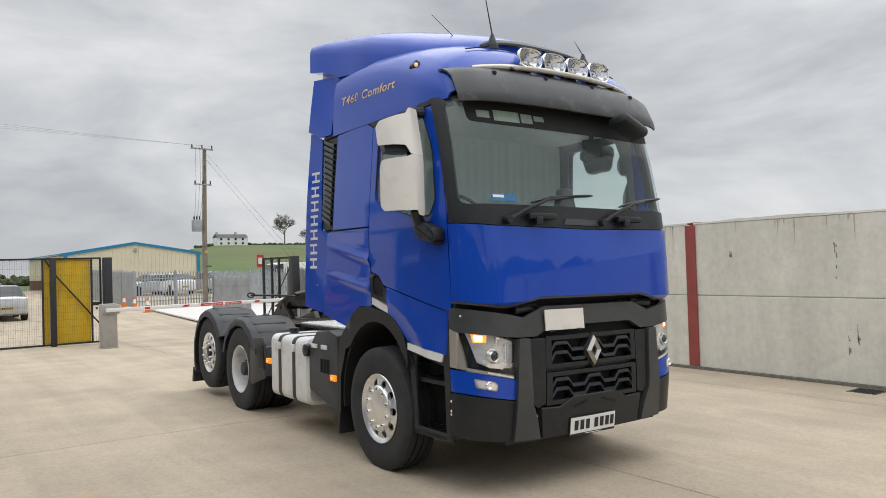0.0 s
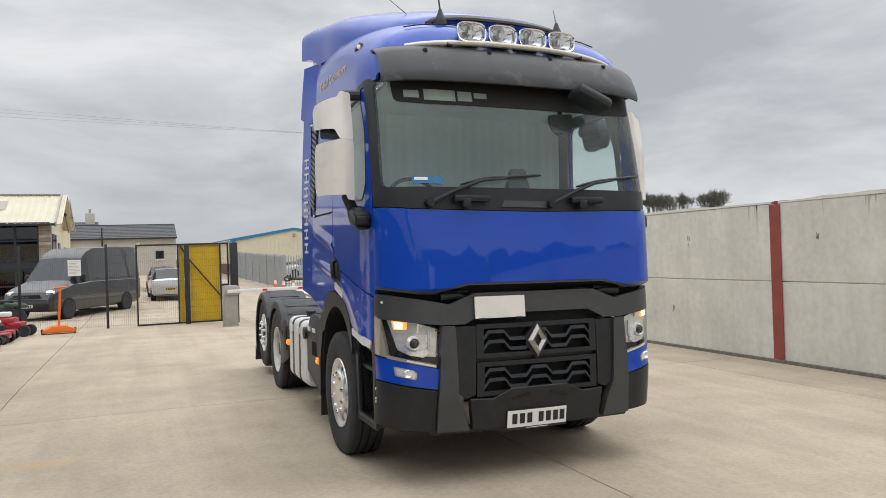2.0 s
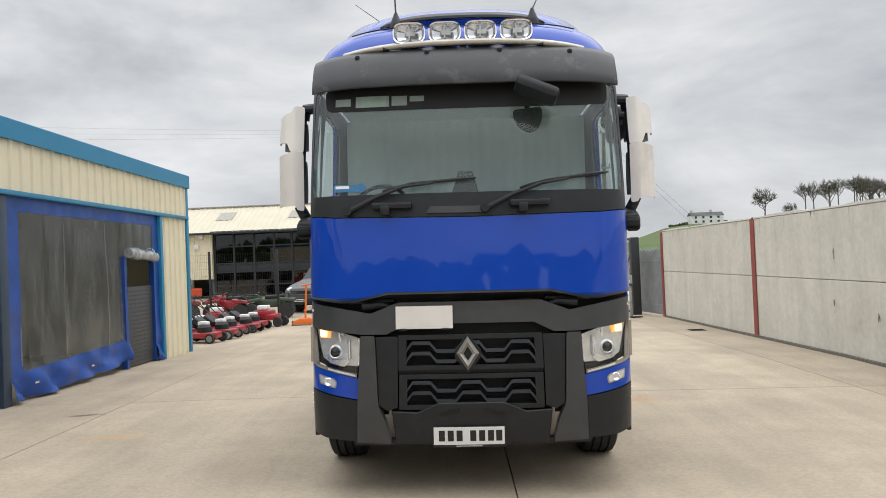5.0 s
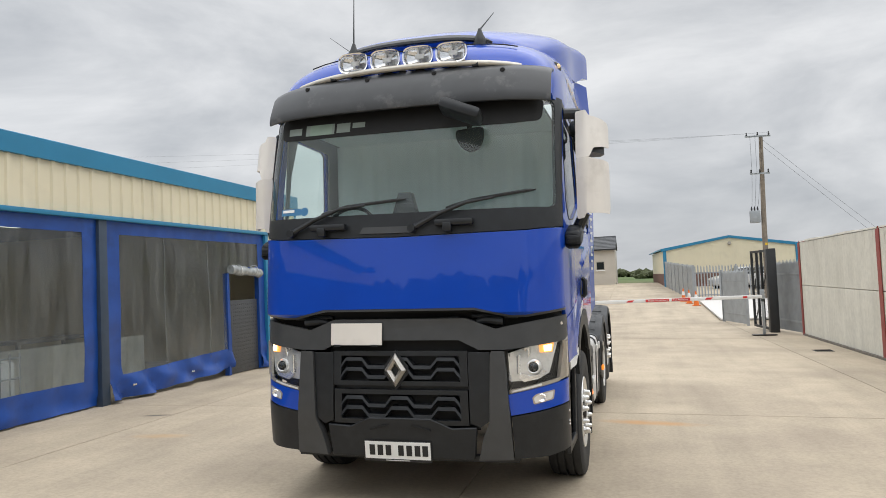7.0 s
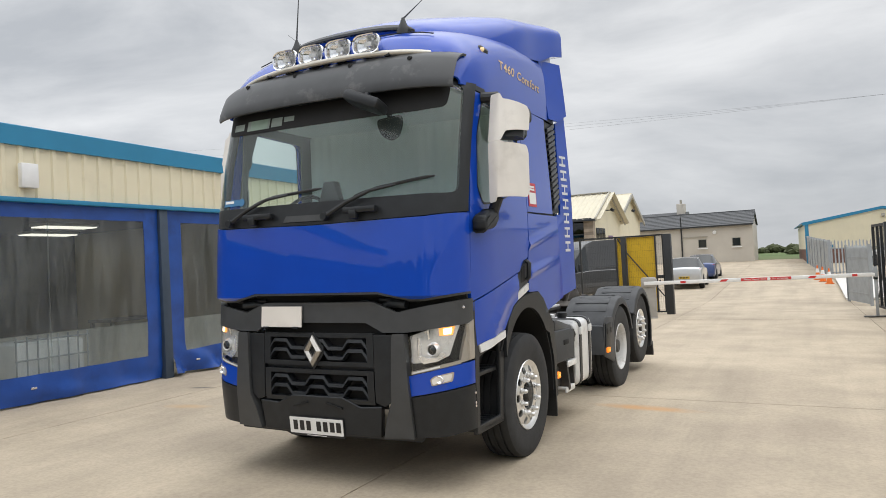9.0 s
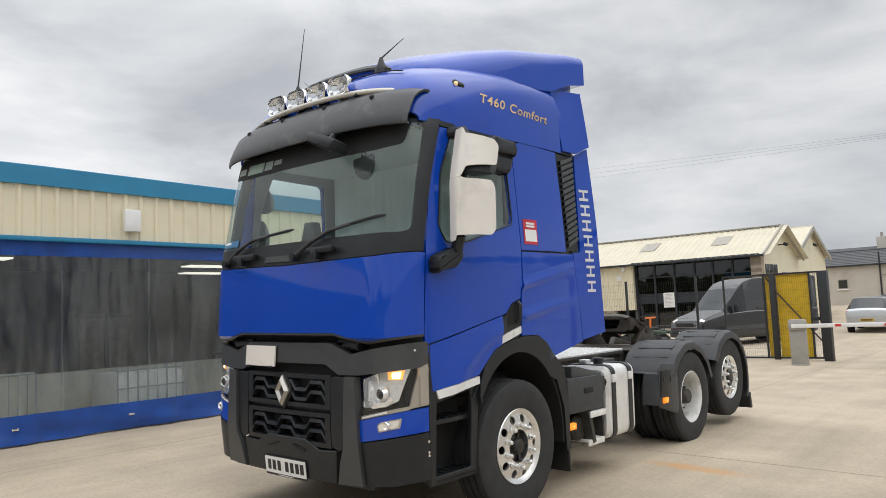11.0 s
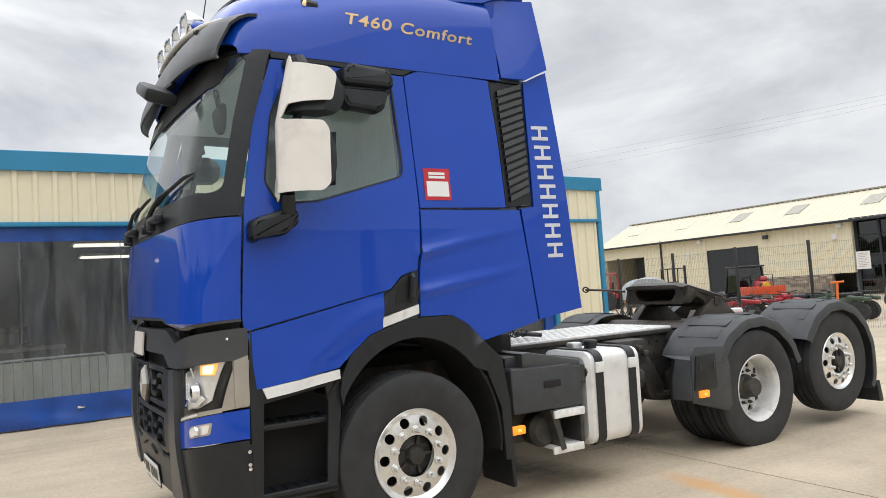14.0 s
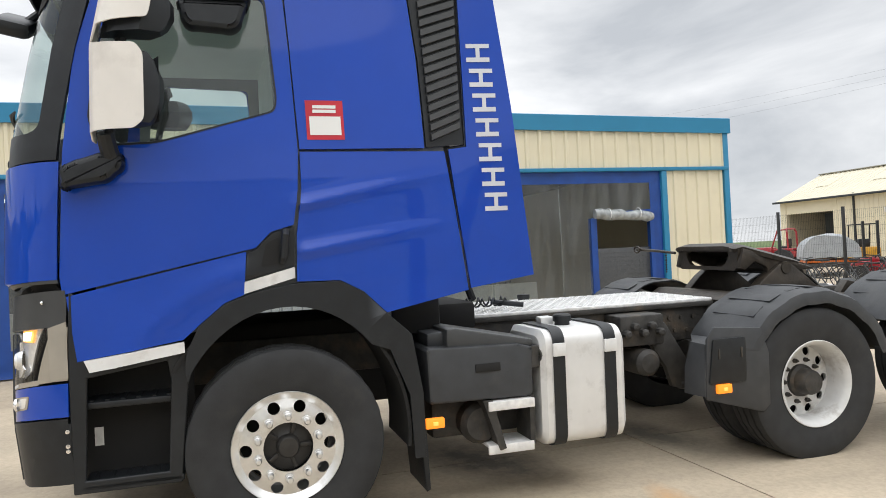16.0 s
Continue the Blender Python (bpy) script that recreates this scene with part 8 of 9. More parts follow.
# ---- trees ----
def tree_mesh(seed, h, twigs=8):
    """A bare tree: tapered trunk, limbs that fan into a rounded crown, branches and fine twigs, as vertex and face lists."""
    r = random.Random(seed)
    vs, fs = [], []

    def rod(pts, r0, r1, n):
        last = None
        for k, p in enumerate(pts):
            d = (pts[min(k + 1, len(pts) - 1)] - pts[max(k - 1, 0)]).normalized()
            u = d.orthogonal().normalized()
            v = d.cross(u)
            rr = r0 + (r1 - r0) * k / (len(pts) - 1)
            i0 = len(vs)
            vs.extend([tuple(p + rr * (math.cos(a * math.tau / n) * u + math.sin(a * math.tau / n) * v)) for a in range(n)])
            if last is not None:
                fs.extend([(last + a, last + (a + 1) % n, i0 + (a + 1) % n, i0 + a) for a in range(n)])
            last = i0

    def in_crown(q):
        """A point of the crown: a low dome, wider than high."""
        a, b = r.uniform(0, math.tau), r.uniform(-0.25, 1.0)
        c = math.sqrt(max(0, 1 - b * b))
        return Vector((0.36 * h * q * c * math.cos(a), 0.36 * h * q * c * math.sin(a), h * (0.55 + 0.44 * q * b)))

    def bend(a, b, k):
        m = (a + b) / 2 + Vector((r.uniform(-1, 1), r.uniform(-1, 1), r.uniform(0, 1))) * k
        return [a, m, b]

    top = Vector((r.uniform(-0.3, 0.3), r.uniform(-0.3, 0.3), 0.5 * h))
    rod([Vector((0, 0, -0.5)), Vector((0, 0, 0.22 * h)), top], 0.022 * h, 0.012 * h, 6)
    for _ in range(9):
        base = Vector((0, 0, 0.2 * h)).lerp(top, r.random())
        end = in_crown(r.uniform(0.6, 0.9))
        ln = bend(base, end, 0.05 * h)
        rod(ln, 0.010 * h, 0.004 * h, 4)
        for _ in range(9):
            t = r.uniform(0.35, 1.0)
            b0 = ln[1].lerp(ln[2], (t - 0.5) * 2) if t > 0.5 else ln[0].lerp(ln[1], t * 2)
            e0 = end.lerp(in_crown(1.0), r.uniform(0.25, 0.6))
            l2 = bend(b0, e0, 0.03 * h)
            rod(l2, 0.0045 * h, 0.002 * h, 3)
            for _ in range(twigs):
                b1 = l2[1].lerp(l2[2], r.random())
                d = (b1 - Vector((0, 0, 0.45 * h))).normalized() + Vector((r.uniform(-1, 1), r.uniform(-1, 1), r.uniform(-0.6, 1))) * 0.7
                rod([b1, b1 + d.normalized() * r.uniform(0.05, 0.13) * h], 0.0024 * h, 0.001 * h, 3)
    return vs, fs


def tree_ob(name, variants, places, label, category, kind=""):
    vs, fs = [], []
    for (x, y, z, s, rz, k) in places:
        v0, f0 = variants[k]
        i0 = len(vs)
        c, sn = math.cos(rz) * s, math.sin(rz) * s
        vs.extend([(x + a * c - b * sn, y + a * sn + b * c, z + d * s) for a, b, d in v0])
        fs.extend([tuple(i + i0 for i in f) for f in f0])
    me = bpy.data.meshes.new(name)
    me.from_pydata(vs, [], fs)
    me.materials.append(BARK)
    return tagged(new(name, me), label, category, kind=kind)


VAR = [tree_mesh(5, 11), tree_mesh(12, 11), tree_mesh(23, 11)]
BIG = [tree_mesh(31, 11, 16)]
rt = random.Random(8)
pls = []
for i in range(64):
    x = 126 + i * 1.79 + rt.uniform(-1.2, 1.2)
    y = 240 + rt.uniform(-6, 10)
    zt = 24.3 + 1.0 * math.sin(i * 0.23) + (1.0 if i > 40 else 0)
    s_ = 1.0 + rt.uniform(-0.16, 0.22)
    pls.append((x, y, zt - 11.5 * s_, s_, rt.uniform(0, 6.28), rt.randrange(3)))
tree_ob("treeline", VAR, pls, "row of bare winter trees on the skyline", "trees", "stuff")
tree_ob("tree", BIG, [(133, 300, ground_z(133, 300), 1.4, 1.0, 0)], "bare spreading tree on the hilltop", "tree")
tree_ob("tree", BIG, [(143, 300, ground_z(143, 300), 0.75, 2.0, 0)], "small bare tree on the hilltop", "tree")
bm = B()
rh = random.Random(2)
for i in range(240):
    t = i / 240
    if i < 110:
        x, y, s_ = 95 + 55 * (i / 110), 301 + rh.uniform(-1, 1), rh.uniform(0.6, 1.3)
    elif i < 180:
        x, y, s_ = 7 + 18 * ((i - 110) / 70), 118 + rh.uniform(-3, 3), rh.uniform(0.5, 1.1)
    else:
        x, y, s_ = -20 + 40 * ((i - 180) / 60), 165 + rh.uniform(-4, 4), rh.uniform(0.8, 1.7)
    z = ground_z(x, y)
    for _ in range(5):
        c = Vector((x + rh.uniform(-0.8, 0.8), y + rh.uniform(-0.6, 0.6), z + rh.uniform(0.1, 0.8) * s_))
        m = Matrix.Translation(c) @ Matrix.Diagonal((rh.uniform(0.5, 1.0) * s_, rh.uniform(0.5, 1.0) * s_, rh.uniform(0.4, 0.8) * s_, 1))
        g = bmesh.ops.create_icosphere(bm, subdivisions=1, radius=0.8, matrix=m)
        for v in g["verts"]:
            v.co += Vector((rh.uniform(-1, 1), rh.uniform(-1, 1), rh.uniform(-1, 1))) * 0.16
# Added tree belt behind the camera, out of view, facing the truck's glossy front.
bm2 = B()
for i in range(190):
    x, y = -70 + i * 0.75, -33 + rh.uniform(-2, 2)
    top = 5.0 + 1.6 * noise.noise((i * 0.07, 2.0, 0)) + rh.uniform(-0.8, 0.6)
    for k in range(4):
        c = Vector((x + rh.uniform(-1, 1), y + rh.uniform(-1, 1), 0.6 + (top - 0.8) * k / 3))
        m = Matrix.Translation(c) @ Matrix.Diagonal((rh.uniform(0.8, 1.4), rh.uniform(0.8, 1.4), rh.uniform(0.8, 1.3), 1))
        g = bmesh.ops.create_icosphere(bm2, subdivisions=1, radius=1.0, matrix=m)
        for v in g["verts"]:
            v.co += Vector((rh.uniform(-1, 1), rh.uniform(-1, 1), rh.uniform(-1, 1))) * 0.25
tagged(finish("unseen_tree_belt", bm2, SHRUB, smooth=False), "unseen dark belt of trees and bushes added behind the yard", "trees", kind="stuff")
tagged(finish("hedge", bm, SHRUB, smooth=False), "dark straggling hedge along the fields", "hedge", kind="stuff")


# ---- vehicles ----
def vehicle(name, st, glass_rows, screen_rows, paint, label, loc, rz, wheels, wr, belt, trim=None, group=""):
    """A body lofted from stations (length, bottom, top, half width, half width at the top, belt height); glass where the rows say."""
    c = thing(name, loc, label, "van" if name == "van" else "car", group, rz=rz)
    secs = []
    for l, zb, zt, w, wt, bl in st:
        half = [(w * 0.9, zb), (w * 0.985, zb + 0.1), (w, (zb + bl) / 2 + 0.05), (w * 0.985, bl), (w * 0.955, bl + 0.03 if zt > bl + 0.1 else bl + 0.01), (wt + (w * 0.955 - wt) * 0.12, zt - 0.07 if zt > bl + 0.2 else zt - 0.02), (wt, zt - 0.02), (wt * 0.7, zt), (0.0, zt + 0.012)]
        secs.append([(l, y, z) for y, z in half] + [(l, -y, z) for y, z in half[-2::-1]])
    body, glass = B(), B()
    for tgt in (body, glass):
        vs = [[tgt.verts.new(p) for p in s_] for s_ in secs]
        n = len(secs[0])
        for i in range(len(secs) - 1):
            for j in range(n - 1):
                m = min(j, n - 2 - j)
                is_g = (m == 4 and i in glass_rows) or (m >= 5 and i in screen_rows)
                if is_g == (tgt is glass):
                    tgt.faces.new((vs[i][j], vs[i + 1][j], vs[i + 1][j + 1], vs[i][j + 1]))
            if tgt is body:
                tgt.faces.new((vs[i][0], vs[i][-1], vs[i + 1][-1], vs[i + 1][0]))
        if tgt is body:
            tgt.faces.new(vs[0])
            tgt.faces.new(vs[-1])
        bmesh.ops.delete(tgt, geom=[v for v in tgt.verts if not v.link_faces], context="VERTS")
        bmesh.ops.recalc_face_normals(tgt, faces=tgt.faces)
    part("body", body, paint, c, sharp=28)
    part("window_glass", glass, CARGLASS, c, sharp=28)
    for l, y in wheels:
        bm = B()
        sg = 1 if y > 0 else -1
        lathe(bm, [(-0.1, wr * 0.6), (-0.1, wr * 0.95), (-0.06, wr), (0.06, wr), (0.1, wr * 0.95), (0.1, wr * 0.62)], (l, y, wr), "y", 24)
        w = part("wheel", bm, RUBBER, c)
        bm = B()
        lathe(bm, [(sg * 0.07, wr * 0.64), (sg * 0.095, wr * 0.6), (sg * 0.07, wr * 0.3), (sg * 0.09, 0.0)], (l, y, wr), "y", 20)
        part("rim", bm, RIMW if paint is not CARDARK else STEEL, w)
        bm = B()
        lathe(bm, [(-sg * 0.12, wr * 1.14), (sg * 0.092, wr * 1.14)], (l, y, wr + 0.01), "y", 24)
        part("arch", bm, DARK, c)
    return c


van = vehicle("van", [(-0.02, 0.42, 0.72, 0.82, 0.80, 0.62), (0.12, 0.32, 0.98, 0.95, 0.86, 0.9), (0.35, 0.28, 1.12, 0.99, 0.86, 1.0), (1.0, 0.26, 1.30, 1.0, 0.84, 1.14), (1.15, 0.26, 1.36, 1.0, 0.84, 1.18), (1.95, 0.26, 2.18, 1.0, 0.80, 1.22), (2.25, 0.26, 2.42, 1.0, 0.82, 1.25), (2.7, 0.26, 2.56, 1.0, 0.84, 1.25), (4.0, 0.26, 2.60, 1.0, 0.84, 1.25), (5.6, 0.28, 2.60, 1.0, 0.84, 1.25), (5.9, 0.36, 2.52, 0.97, 0.82, 1.25), (5.96, 0.45, 2.40, 0.94, 0.8, 1.25)], (4, 5), (4,), CARDARK, "dark grey high-roof panel van parked behind the fence", (-1.84, 28.34, ground_z(-0.5, 29) + 0.03), 61, [(0.88, 0.912), (0.88, -0.912), (4.75, 0.912), (4.75, -0.912)], 0.345, 1.2)
for s in (-1, 1):
    bm = B()
    rbox(bm, (0.21, s * 0.76, 0.93), (0.22, 0.30, 0.19), rz=s * -26, ry=-25, bev=0.05)
    part("headlamp", bm, REFLECTOR, van)
    bm = B()
    rbox(bm, (1.62, s * 1.10, 1.42), (0.12, 0.2, 0.32), bev=0.05)
    part("door_mirror", bm, BLACK, van)
    bm = B()
    prism(bm, [(2.75, 1.36), (5.5, 1.36), (5.5, 1.40), (2.75, 1.40)], "y", s * 0.985, s * 1.0)
    part("slide_rail", bm, GREY, van)
bm = B()
box(bm, -0.06, 0.08, -0.85, 0.85, 0.34, 0.62, 0.05)
part("bumper", bm, BLACK, van)
bm = B()
rbox(bm, (-0.0, 0, 0.82), (0.06, 1.0, 0.2), ry=-20, bev=0.03)
part("grille", bm, BLACK, van)
bm = B()
box(bm, -0.075, -0.062, -0.26, 0.26, 0.45, 0.56)
pv = part("number_plate", bm, PLATEW, van)
for k in range(6):
    bm = B()
    box(bm, -0.08, -0.076, -0.22 + 0.075 * k, -0.17 + 0.075 * k, 0.47, 0.54)
    part("plate_bar", bm, INK, pv)
paper = thing("paper_notice", (0.08, 22.56, 1.70), "white printed notice tied to the mesh fence", "notice", rz=6)
bm = B()
box(bm, -0.17, 0.17, -0.06, -0.055, -0.23, 0.23)
part("sheet", bm, WHITEP, paper)
for k in range(9):
    bm = B()
    box(bm, -0.13, 0.13 - 0.04 * (k % 3), -0.0615, -0.0605, 0.17 - 0.042 * k, 0.18 - 0.042 * k)
    part("text_bar", bm, SKYL, paper)

HATCH = [(0, 0.35, 0.62, 0.66, 0.60, 0.58), (0.1, 0.24, 0.74, 0.78, 0.70, 0.70), (0.5, 0.2, 0.86, 0.82, 0.72, 0.80), (1.05, 0.2, 0.98, 0.83, 0.70, 0.88), (1.8, 0.2, 1.42, 0.83, 0.56, 0.92), (2.4, 0.2, 1.48, 0.83, 0.57, 0.93), (3.2, 0.2, 1.43, 0.83, 0.57, 0.95), (3.75, 0.22, 1.0, 0.81, 0.62, 0.94), (3.88, 0.28, 0.92, 0.78, 0.66, 0.85), (3.92, 0.36, 0.8, 0.74, 0.6, 0.75)]
WH = [(0.75, 0.74), (0.75, -0.74), (3.2, 0.74), (3.2, -0.74)]


def car(loc, rz, paint, label, group=""):
    c = vehicle("car", HATCH, (3, 4, 5, 6), (3, 6), paint, label, loc, rz, WH, 0.30, 0.92, group=group)
    for s in (-1, 1):
        bm = B()
        rbox(bm, (3.80, s * 0.70, 0.80), (0.12, 0.14, 0.24), bev=0.03)
        part("tail_lamp", bm, REDLENS, c)
        bm = B()
        rbox(bm, (0.16, s * 0.62, 0.64), (0.2, 0.28, 0.14), bev=0.04)
        part("headlamp", bm, REFLECTOR, c)
    bm = B()
    box(bm, 3.92, 3.935, -0.25, 0.25, 0.46, 0.57)
    n_ = part("number_plate", bm, YELLOW, c)
    for k in range(6):
        bm = B()
        box(bm, 3.936, 3.94, -0.2 + 0.07 * k, -0.155 + 0.07 * k, 0.48, 0.55)
        part("plate_bar", bm, INK, n_)
    return c


car((3.05, 39.3, ground_z(3, 37)), -88, CARSILV, "small silver hatchback parked behind the gate", "parked cars")
car((3.1, 46.3, ground_z(4, 42) - 0.05), -90, CARBLUE, "blue hatchback parked on the lane", "parked cars")
car((11.6, 53.5, ground_z(11.6, 53.5)), 15, CARSILV, "silver car parked by the cream hall", "cars by the hall")
car((14.6, 55.0, ground_z(14.6, 55.0)), -80, WHITEP, "white car parked by the cream hall", "cars by the hall")
car((17.4, 56.0, ground_z(17.4, 56.0)), -80, CARSILV, "silver car parked by the cream hall", "cars by the hall")


# ---- garden machines outside the shed ----
def mower(loc, rz, big=1.0):
    m = thing("lawn_mower", loc, "red lawn mower with black engine and folding handle", "lawn mower", "mowers in a row", rz=rz)
    bm = B()
    prism(bm, rnd_poly([(-0.42, -0.26), (0.30, -0.28), (0.45, -0.15), (0.45, 0.15), (0.30, 0.28), (-0.42, 0.26)], 0.06), "z", 0.12, 0.26, 0.03)
    part("deck", bm, RED, m)
    bm = B()
    lathe(bm, [(0.26, 0.18), (0.38, 0.17), (0.44, 0.12), (0.46, 0.0)], (0.05, 0, 0), "z", 14)
    part("engine", bm, BLACK, m)
    bm = B()
    rbox(bm, (0.0, 0.05, 0.47), (0.24, 0.2, 0.1), bev=0.03)
    part("fuel_tank", bm, WHITEP, m)
    for x in (-0.36, 0.36):
        for y in (-0.3, 0.3):
            bm = B()
            lathe(bm, [(-0.03, 0.1), (-0.03, 0.12), (0.03, 0.12), (0.03, 0.1)], (x, y, 0.12), "y", 16)
            w = part("wheel", bm, RUBBER, m)
            bm = B()
            lathe(bm, [(-0.032, 0.08), (-0.032, 0.0)], (x, y, 0.12), "y", 12)
            lathe(bm, [(0.032, 0.08), (0.032, 0.0)], (x, y, 0.12), "y", 12)
            part("rim", bm, GALV, w)
    bm = B()
    tube(bm, [(-0.38, -0.22, 0.25), (-0.75, -0.22, 0.62), (-1.05, -0.22, 0.92), (-1.08, 0, 0.95), (-1.05, 0.22, 0.92), (-0.75, 0.22, 0.62), (-0.38, 0.22, 0.25)], 0.014, 6)
    part("handle", bm, BLACK, m)
    bm = B()
    rbox(bm, (-0.55, 0, 0.4), (0.35, 0.4, 0.25), ry=35, bev=0.06)
    part("grass_bag", bm, BLACK, m)
    return m


m0 = mower((-1.75, 16.6, ground_z(-1.7, 16.6)), -12)
for x, y, rz in ((-1.62, 17.5, -8), (-1.7, 18.45, -14), (-1.55, 19.4, -5), (-1.6, 20.4, -10), (-2.85, 17.0, -10), (-2.8, 18.3, -15), (-2.9, 19.6, -8)):
    copy_thing(m0, pose(x, y, ground_z(x, y), 0, 0, rz))


def tiller(loc, rz):
    t = thing("garden_tiller", loc, "red garden tiller with a white fuel tank", "tiller", "tillers by the fence", rz=rz)
    bm = B()
    rbox(bm, (0, 0, 0.38), (0.6, 0.45, 0.28), bev=0.06)
    rbox(bm, (0.32, 0, 0.3), (0.3, 0.5, 0.2), bev=0.05)
    part("body", bm, RED, t)
    bm = B()
    rbox(bm, (-0.02, 0, 0.6), (0.34, 0.3, 0.14), bev=0.04)
    part("fuel_tank", bm, WHITEP, t)
    for x, y, r in ((-0.2, -0.3, 0.2), (-0.2, 0.3, 0.2), (0.55, -0.22, 0.15), (0.55, 0.22, 0.15)):
        bm = B()
        lathe(bm, [(-0.05, r * 0.6), (-0.05, r), (0.05, r), (0.05, r * 0.6)], (x, y, r), "y", 16)
        w = part("wheel", bm, RUBBER, t)
        bm = B()
        lathe(bm, [(-0.04, r * 0.6), (0.04, r * 0.6)], (x, y, r), "y", 14)
        part("rim", bm, RED, w)
    for y in (-0.2, 0.2):
        bm = B()
        tube(bm, [(-0.2, y * 0.5, 0.5), (-0.7, y, 0.85), (-1.05, y * 1.3, 1.05)], 0.016, 6)
        part("handle", bm, BLACK, t)
    return t


tiller((-1.55, 21.6, ground_z(-1.5, 21.6)), -12)
tiller((-2.9, 21.2, ground_z(-2.9, 21.2)), -20)


def quad_bike(loc, rz, paint, label):
    q = thing("quad_bike", loc, label, "quad bike", "machines behind the fence", rz=rz)
    bm = B()
    rbox(bm, (0, 0, 0.58), (1.1, 0.42, 0.34), bev=0.10)
    rbox(bm, (0.62, 0, 0.78), (0.55, 0.5, 0.24), ry=10, bev=0.09)
    for x in (-0.62, 0.62):
        for y in (-0.42, 0.42):
            rbox(bm, (x, y, 0.70), (0.66, 0.26, 0.12), ry=8 if x > 0 else -8, bev=0.05)
    part("body", bm, paint, q)
    bm = B()
    rbox(bm, (-0.2, 0, 0.8), (0.75, 0.34, 0.14), bev=0.06)
    part("seat", bm, BLACK, q)
    bm = B()
    tube(bm, [(0.45, -0.4, 1.0), (0.35, 0, 0.95), (0.45, 0.4, 1.0)], 0.02, 6)
    tube(bm, [(0.35, 0, 0.95), (0.5, 0, 0.7)], 0.03, 6)
    part("handlebar", bm, BLACK, q)
    for x in (-0.72, 0.72):
        bm = B()
        for k in range(5):
            tube(bm, [(x - 0.24 + 0.12 * k, -0.34, 0.90), (x - 0.24 + 0.12 * k, 0.34, 0.90)], 0.012, 5)
        for y in (-0.34, 0.34):
            tube(bm, [(x - 0.28, y, 0.90), (x + 0.28, y, 0.90)], 0.014, 5)
            tube(bm, [(x, y, 0.90), (x, y, 0.72)], 0.014, 5)
        part("rack", bm, BLACK, q)
    for x in (-0.62, 0.62):
        for y in (-0.45, 0.45):
            bm = B()
            lathe(bm, [(-0.12, 0.18), (-0.12, 0.27), (-0.06, 0.3), (0.06, 0.3), (0.12, 0.27), (0.12, 0.18)], (x, y, 0.3), "y", 16)
            w = part("wheel", bm, RUBBER, q)
            bm = B()
            lathe(bm, [(-0.1, 0.18), (-0.06, 0.0)], (x, y, 0.3), "y", 12)
            lathe(bm, [(0.1, 0.18), (0.06, 0.0)], (x, y, 0.3), "y", 12)
            part("rim", bm, GALV, w)
    return q


def gz(x, y):
    return ground_z(x, y)


quad_bike((-5.9, 25.4, gz(-5.9, 25.4)), 200, RED, "red quad bike standing behind the fence")
quad_bike((-3.9, 25.9, gz(-4.2, 26)), 165, RED, "red quad bike standing behind the fence")
quad_bike((-2.5, 26.0, gz(-2.5, 26)), 190, mat("olive_machine_paint", (0.05, 0.075, 0.05), rough=0.5), "olive green quad bike standing behind the fence")
quad_bike((-8.6, 27.0, gz(-8.6, 27)), 190, RED, "red quad bike standing behind the fence")


def forklift(loc, rz, paint, label):
    f = thing("forklift", loc, label, "forklift", "machines behind the fence", rz=rz)
    bm = B()
    rbox(bm, (-0.35, 0, 0.65), (1.5, 1.05, 0.75), bev=0.1)
    part("body", bm, paint, f)
    bm = B()
    for x in (-0.85, 0.25):
        for y in (-0.45, 0.45):
            tube(bm, [(x, y, 1.0), (x * 0.85, y, 2.05)], 0.035, 6)
    rbox(bm, (-0.28, 0, 2.07), (1.1, 1.0, 0.05), bev=0.015)
    part("overhead_guard", bm, BLACK, f)
    bm = B()
    rbox(bm, (-0.35, 0, 1.2), (0.5, 0.5, 0.4), bev=0.06)
    part("seat", bm, BLACK, f)
    for y in (-0.3, 0.3):
        bm = B()
        box(bm, 0.6, 0.72, y - 0.05, y + 0.05, 0.1, 2.2)
        part("mast_rail", bm, BLACK, f)
        bm = B()
        box(bm, 0.72, 1.7, y - 0.06, y + 0.06, 0.08, 0.13)
        box(bm, 0.70, 0.76, y - 0.06, y + 0.06, 0.08, 0.6)
        part("fork", bm, BLACK, f)
    for x, y in ((0.35, -0.5), (0.35, 0.5), (-0.85, -0.45), (-0.85, 0.45)):
        bm = B()
        lathe(bm, [(-0.1, 0.12), (-0.1, 0.27), (0.1, 0.27), (0.1, 0.12)], (x, y, 0.27), "y", 16)
        part("wheel", bm, RUBBER, f)
    return f


forklift((-15.6, 34.0, gz(-16, 34)), -30, mat("yellow_machine_paint", (0.62, 0.32, 0.02), rough=0.45), "yellow and black forklift with overhead guard")
cv = thing("covered_trailer", (-14.9, 31.0, gz(-14, 30)), "low trailer under a shiny grey tarpaulin", "trailer", rz=-40)
bm = B()
loft(bm, [[(x, 1.1 * math.cos(a), 0.75 + (1.0 + 0.14 * noise.noise((x, a, 0))) * math.sin(a) ** 0.6) for a in frange(0, math.pi, 14)] for x in frange(-1.6, 1.6, 12)] + [[(1.62, 1.0 * math.cos(a), 0.72 + 0.1 * math.sin(a)) for a in frange(0, math.pi, 14)]])
loft(bm, [[(-1.62, 1.0 * math.cos(a), 0.72 + 0.1 * math.sin(a)) for a in frange(0, math.pi, 14)], [(-1.6, 1.1 * math.cos(a), 0.75 + (1.0 + 0.14 * noise.noise((-1.6, a, 0))) * math.sin(a) ** 0.6) for a in frange(0, math.pi, 14)]])
part("tarpaulin", bm, GALV, cv, solid=0.01)
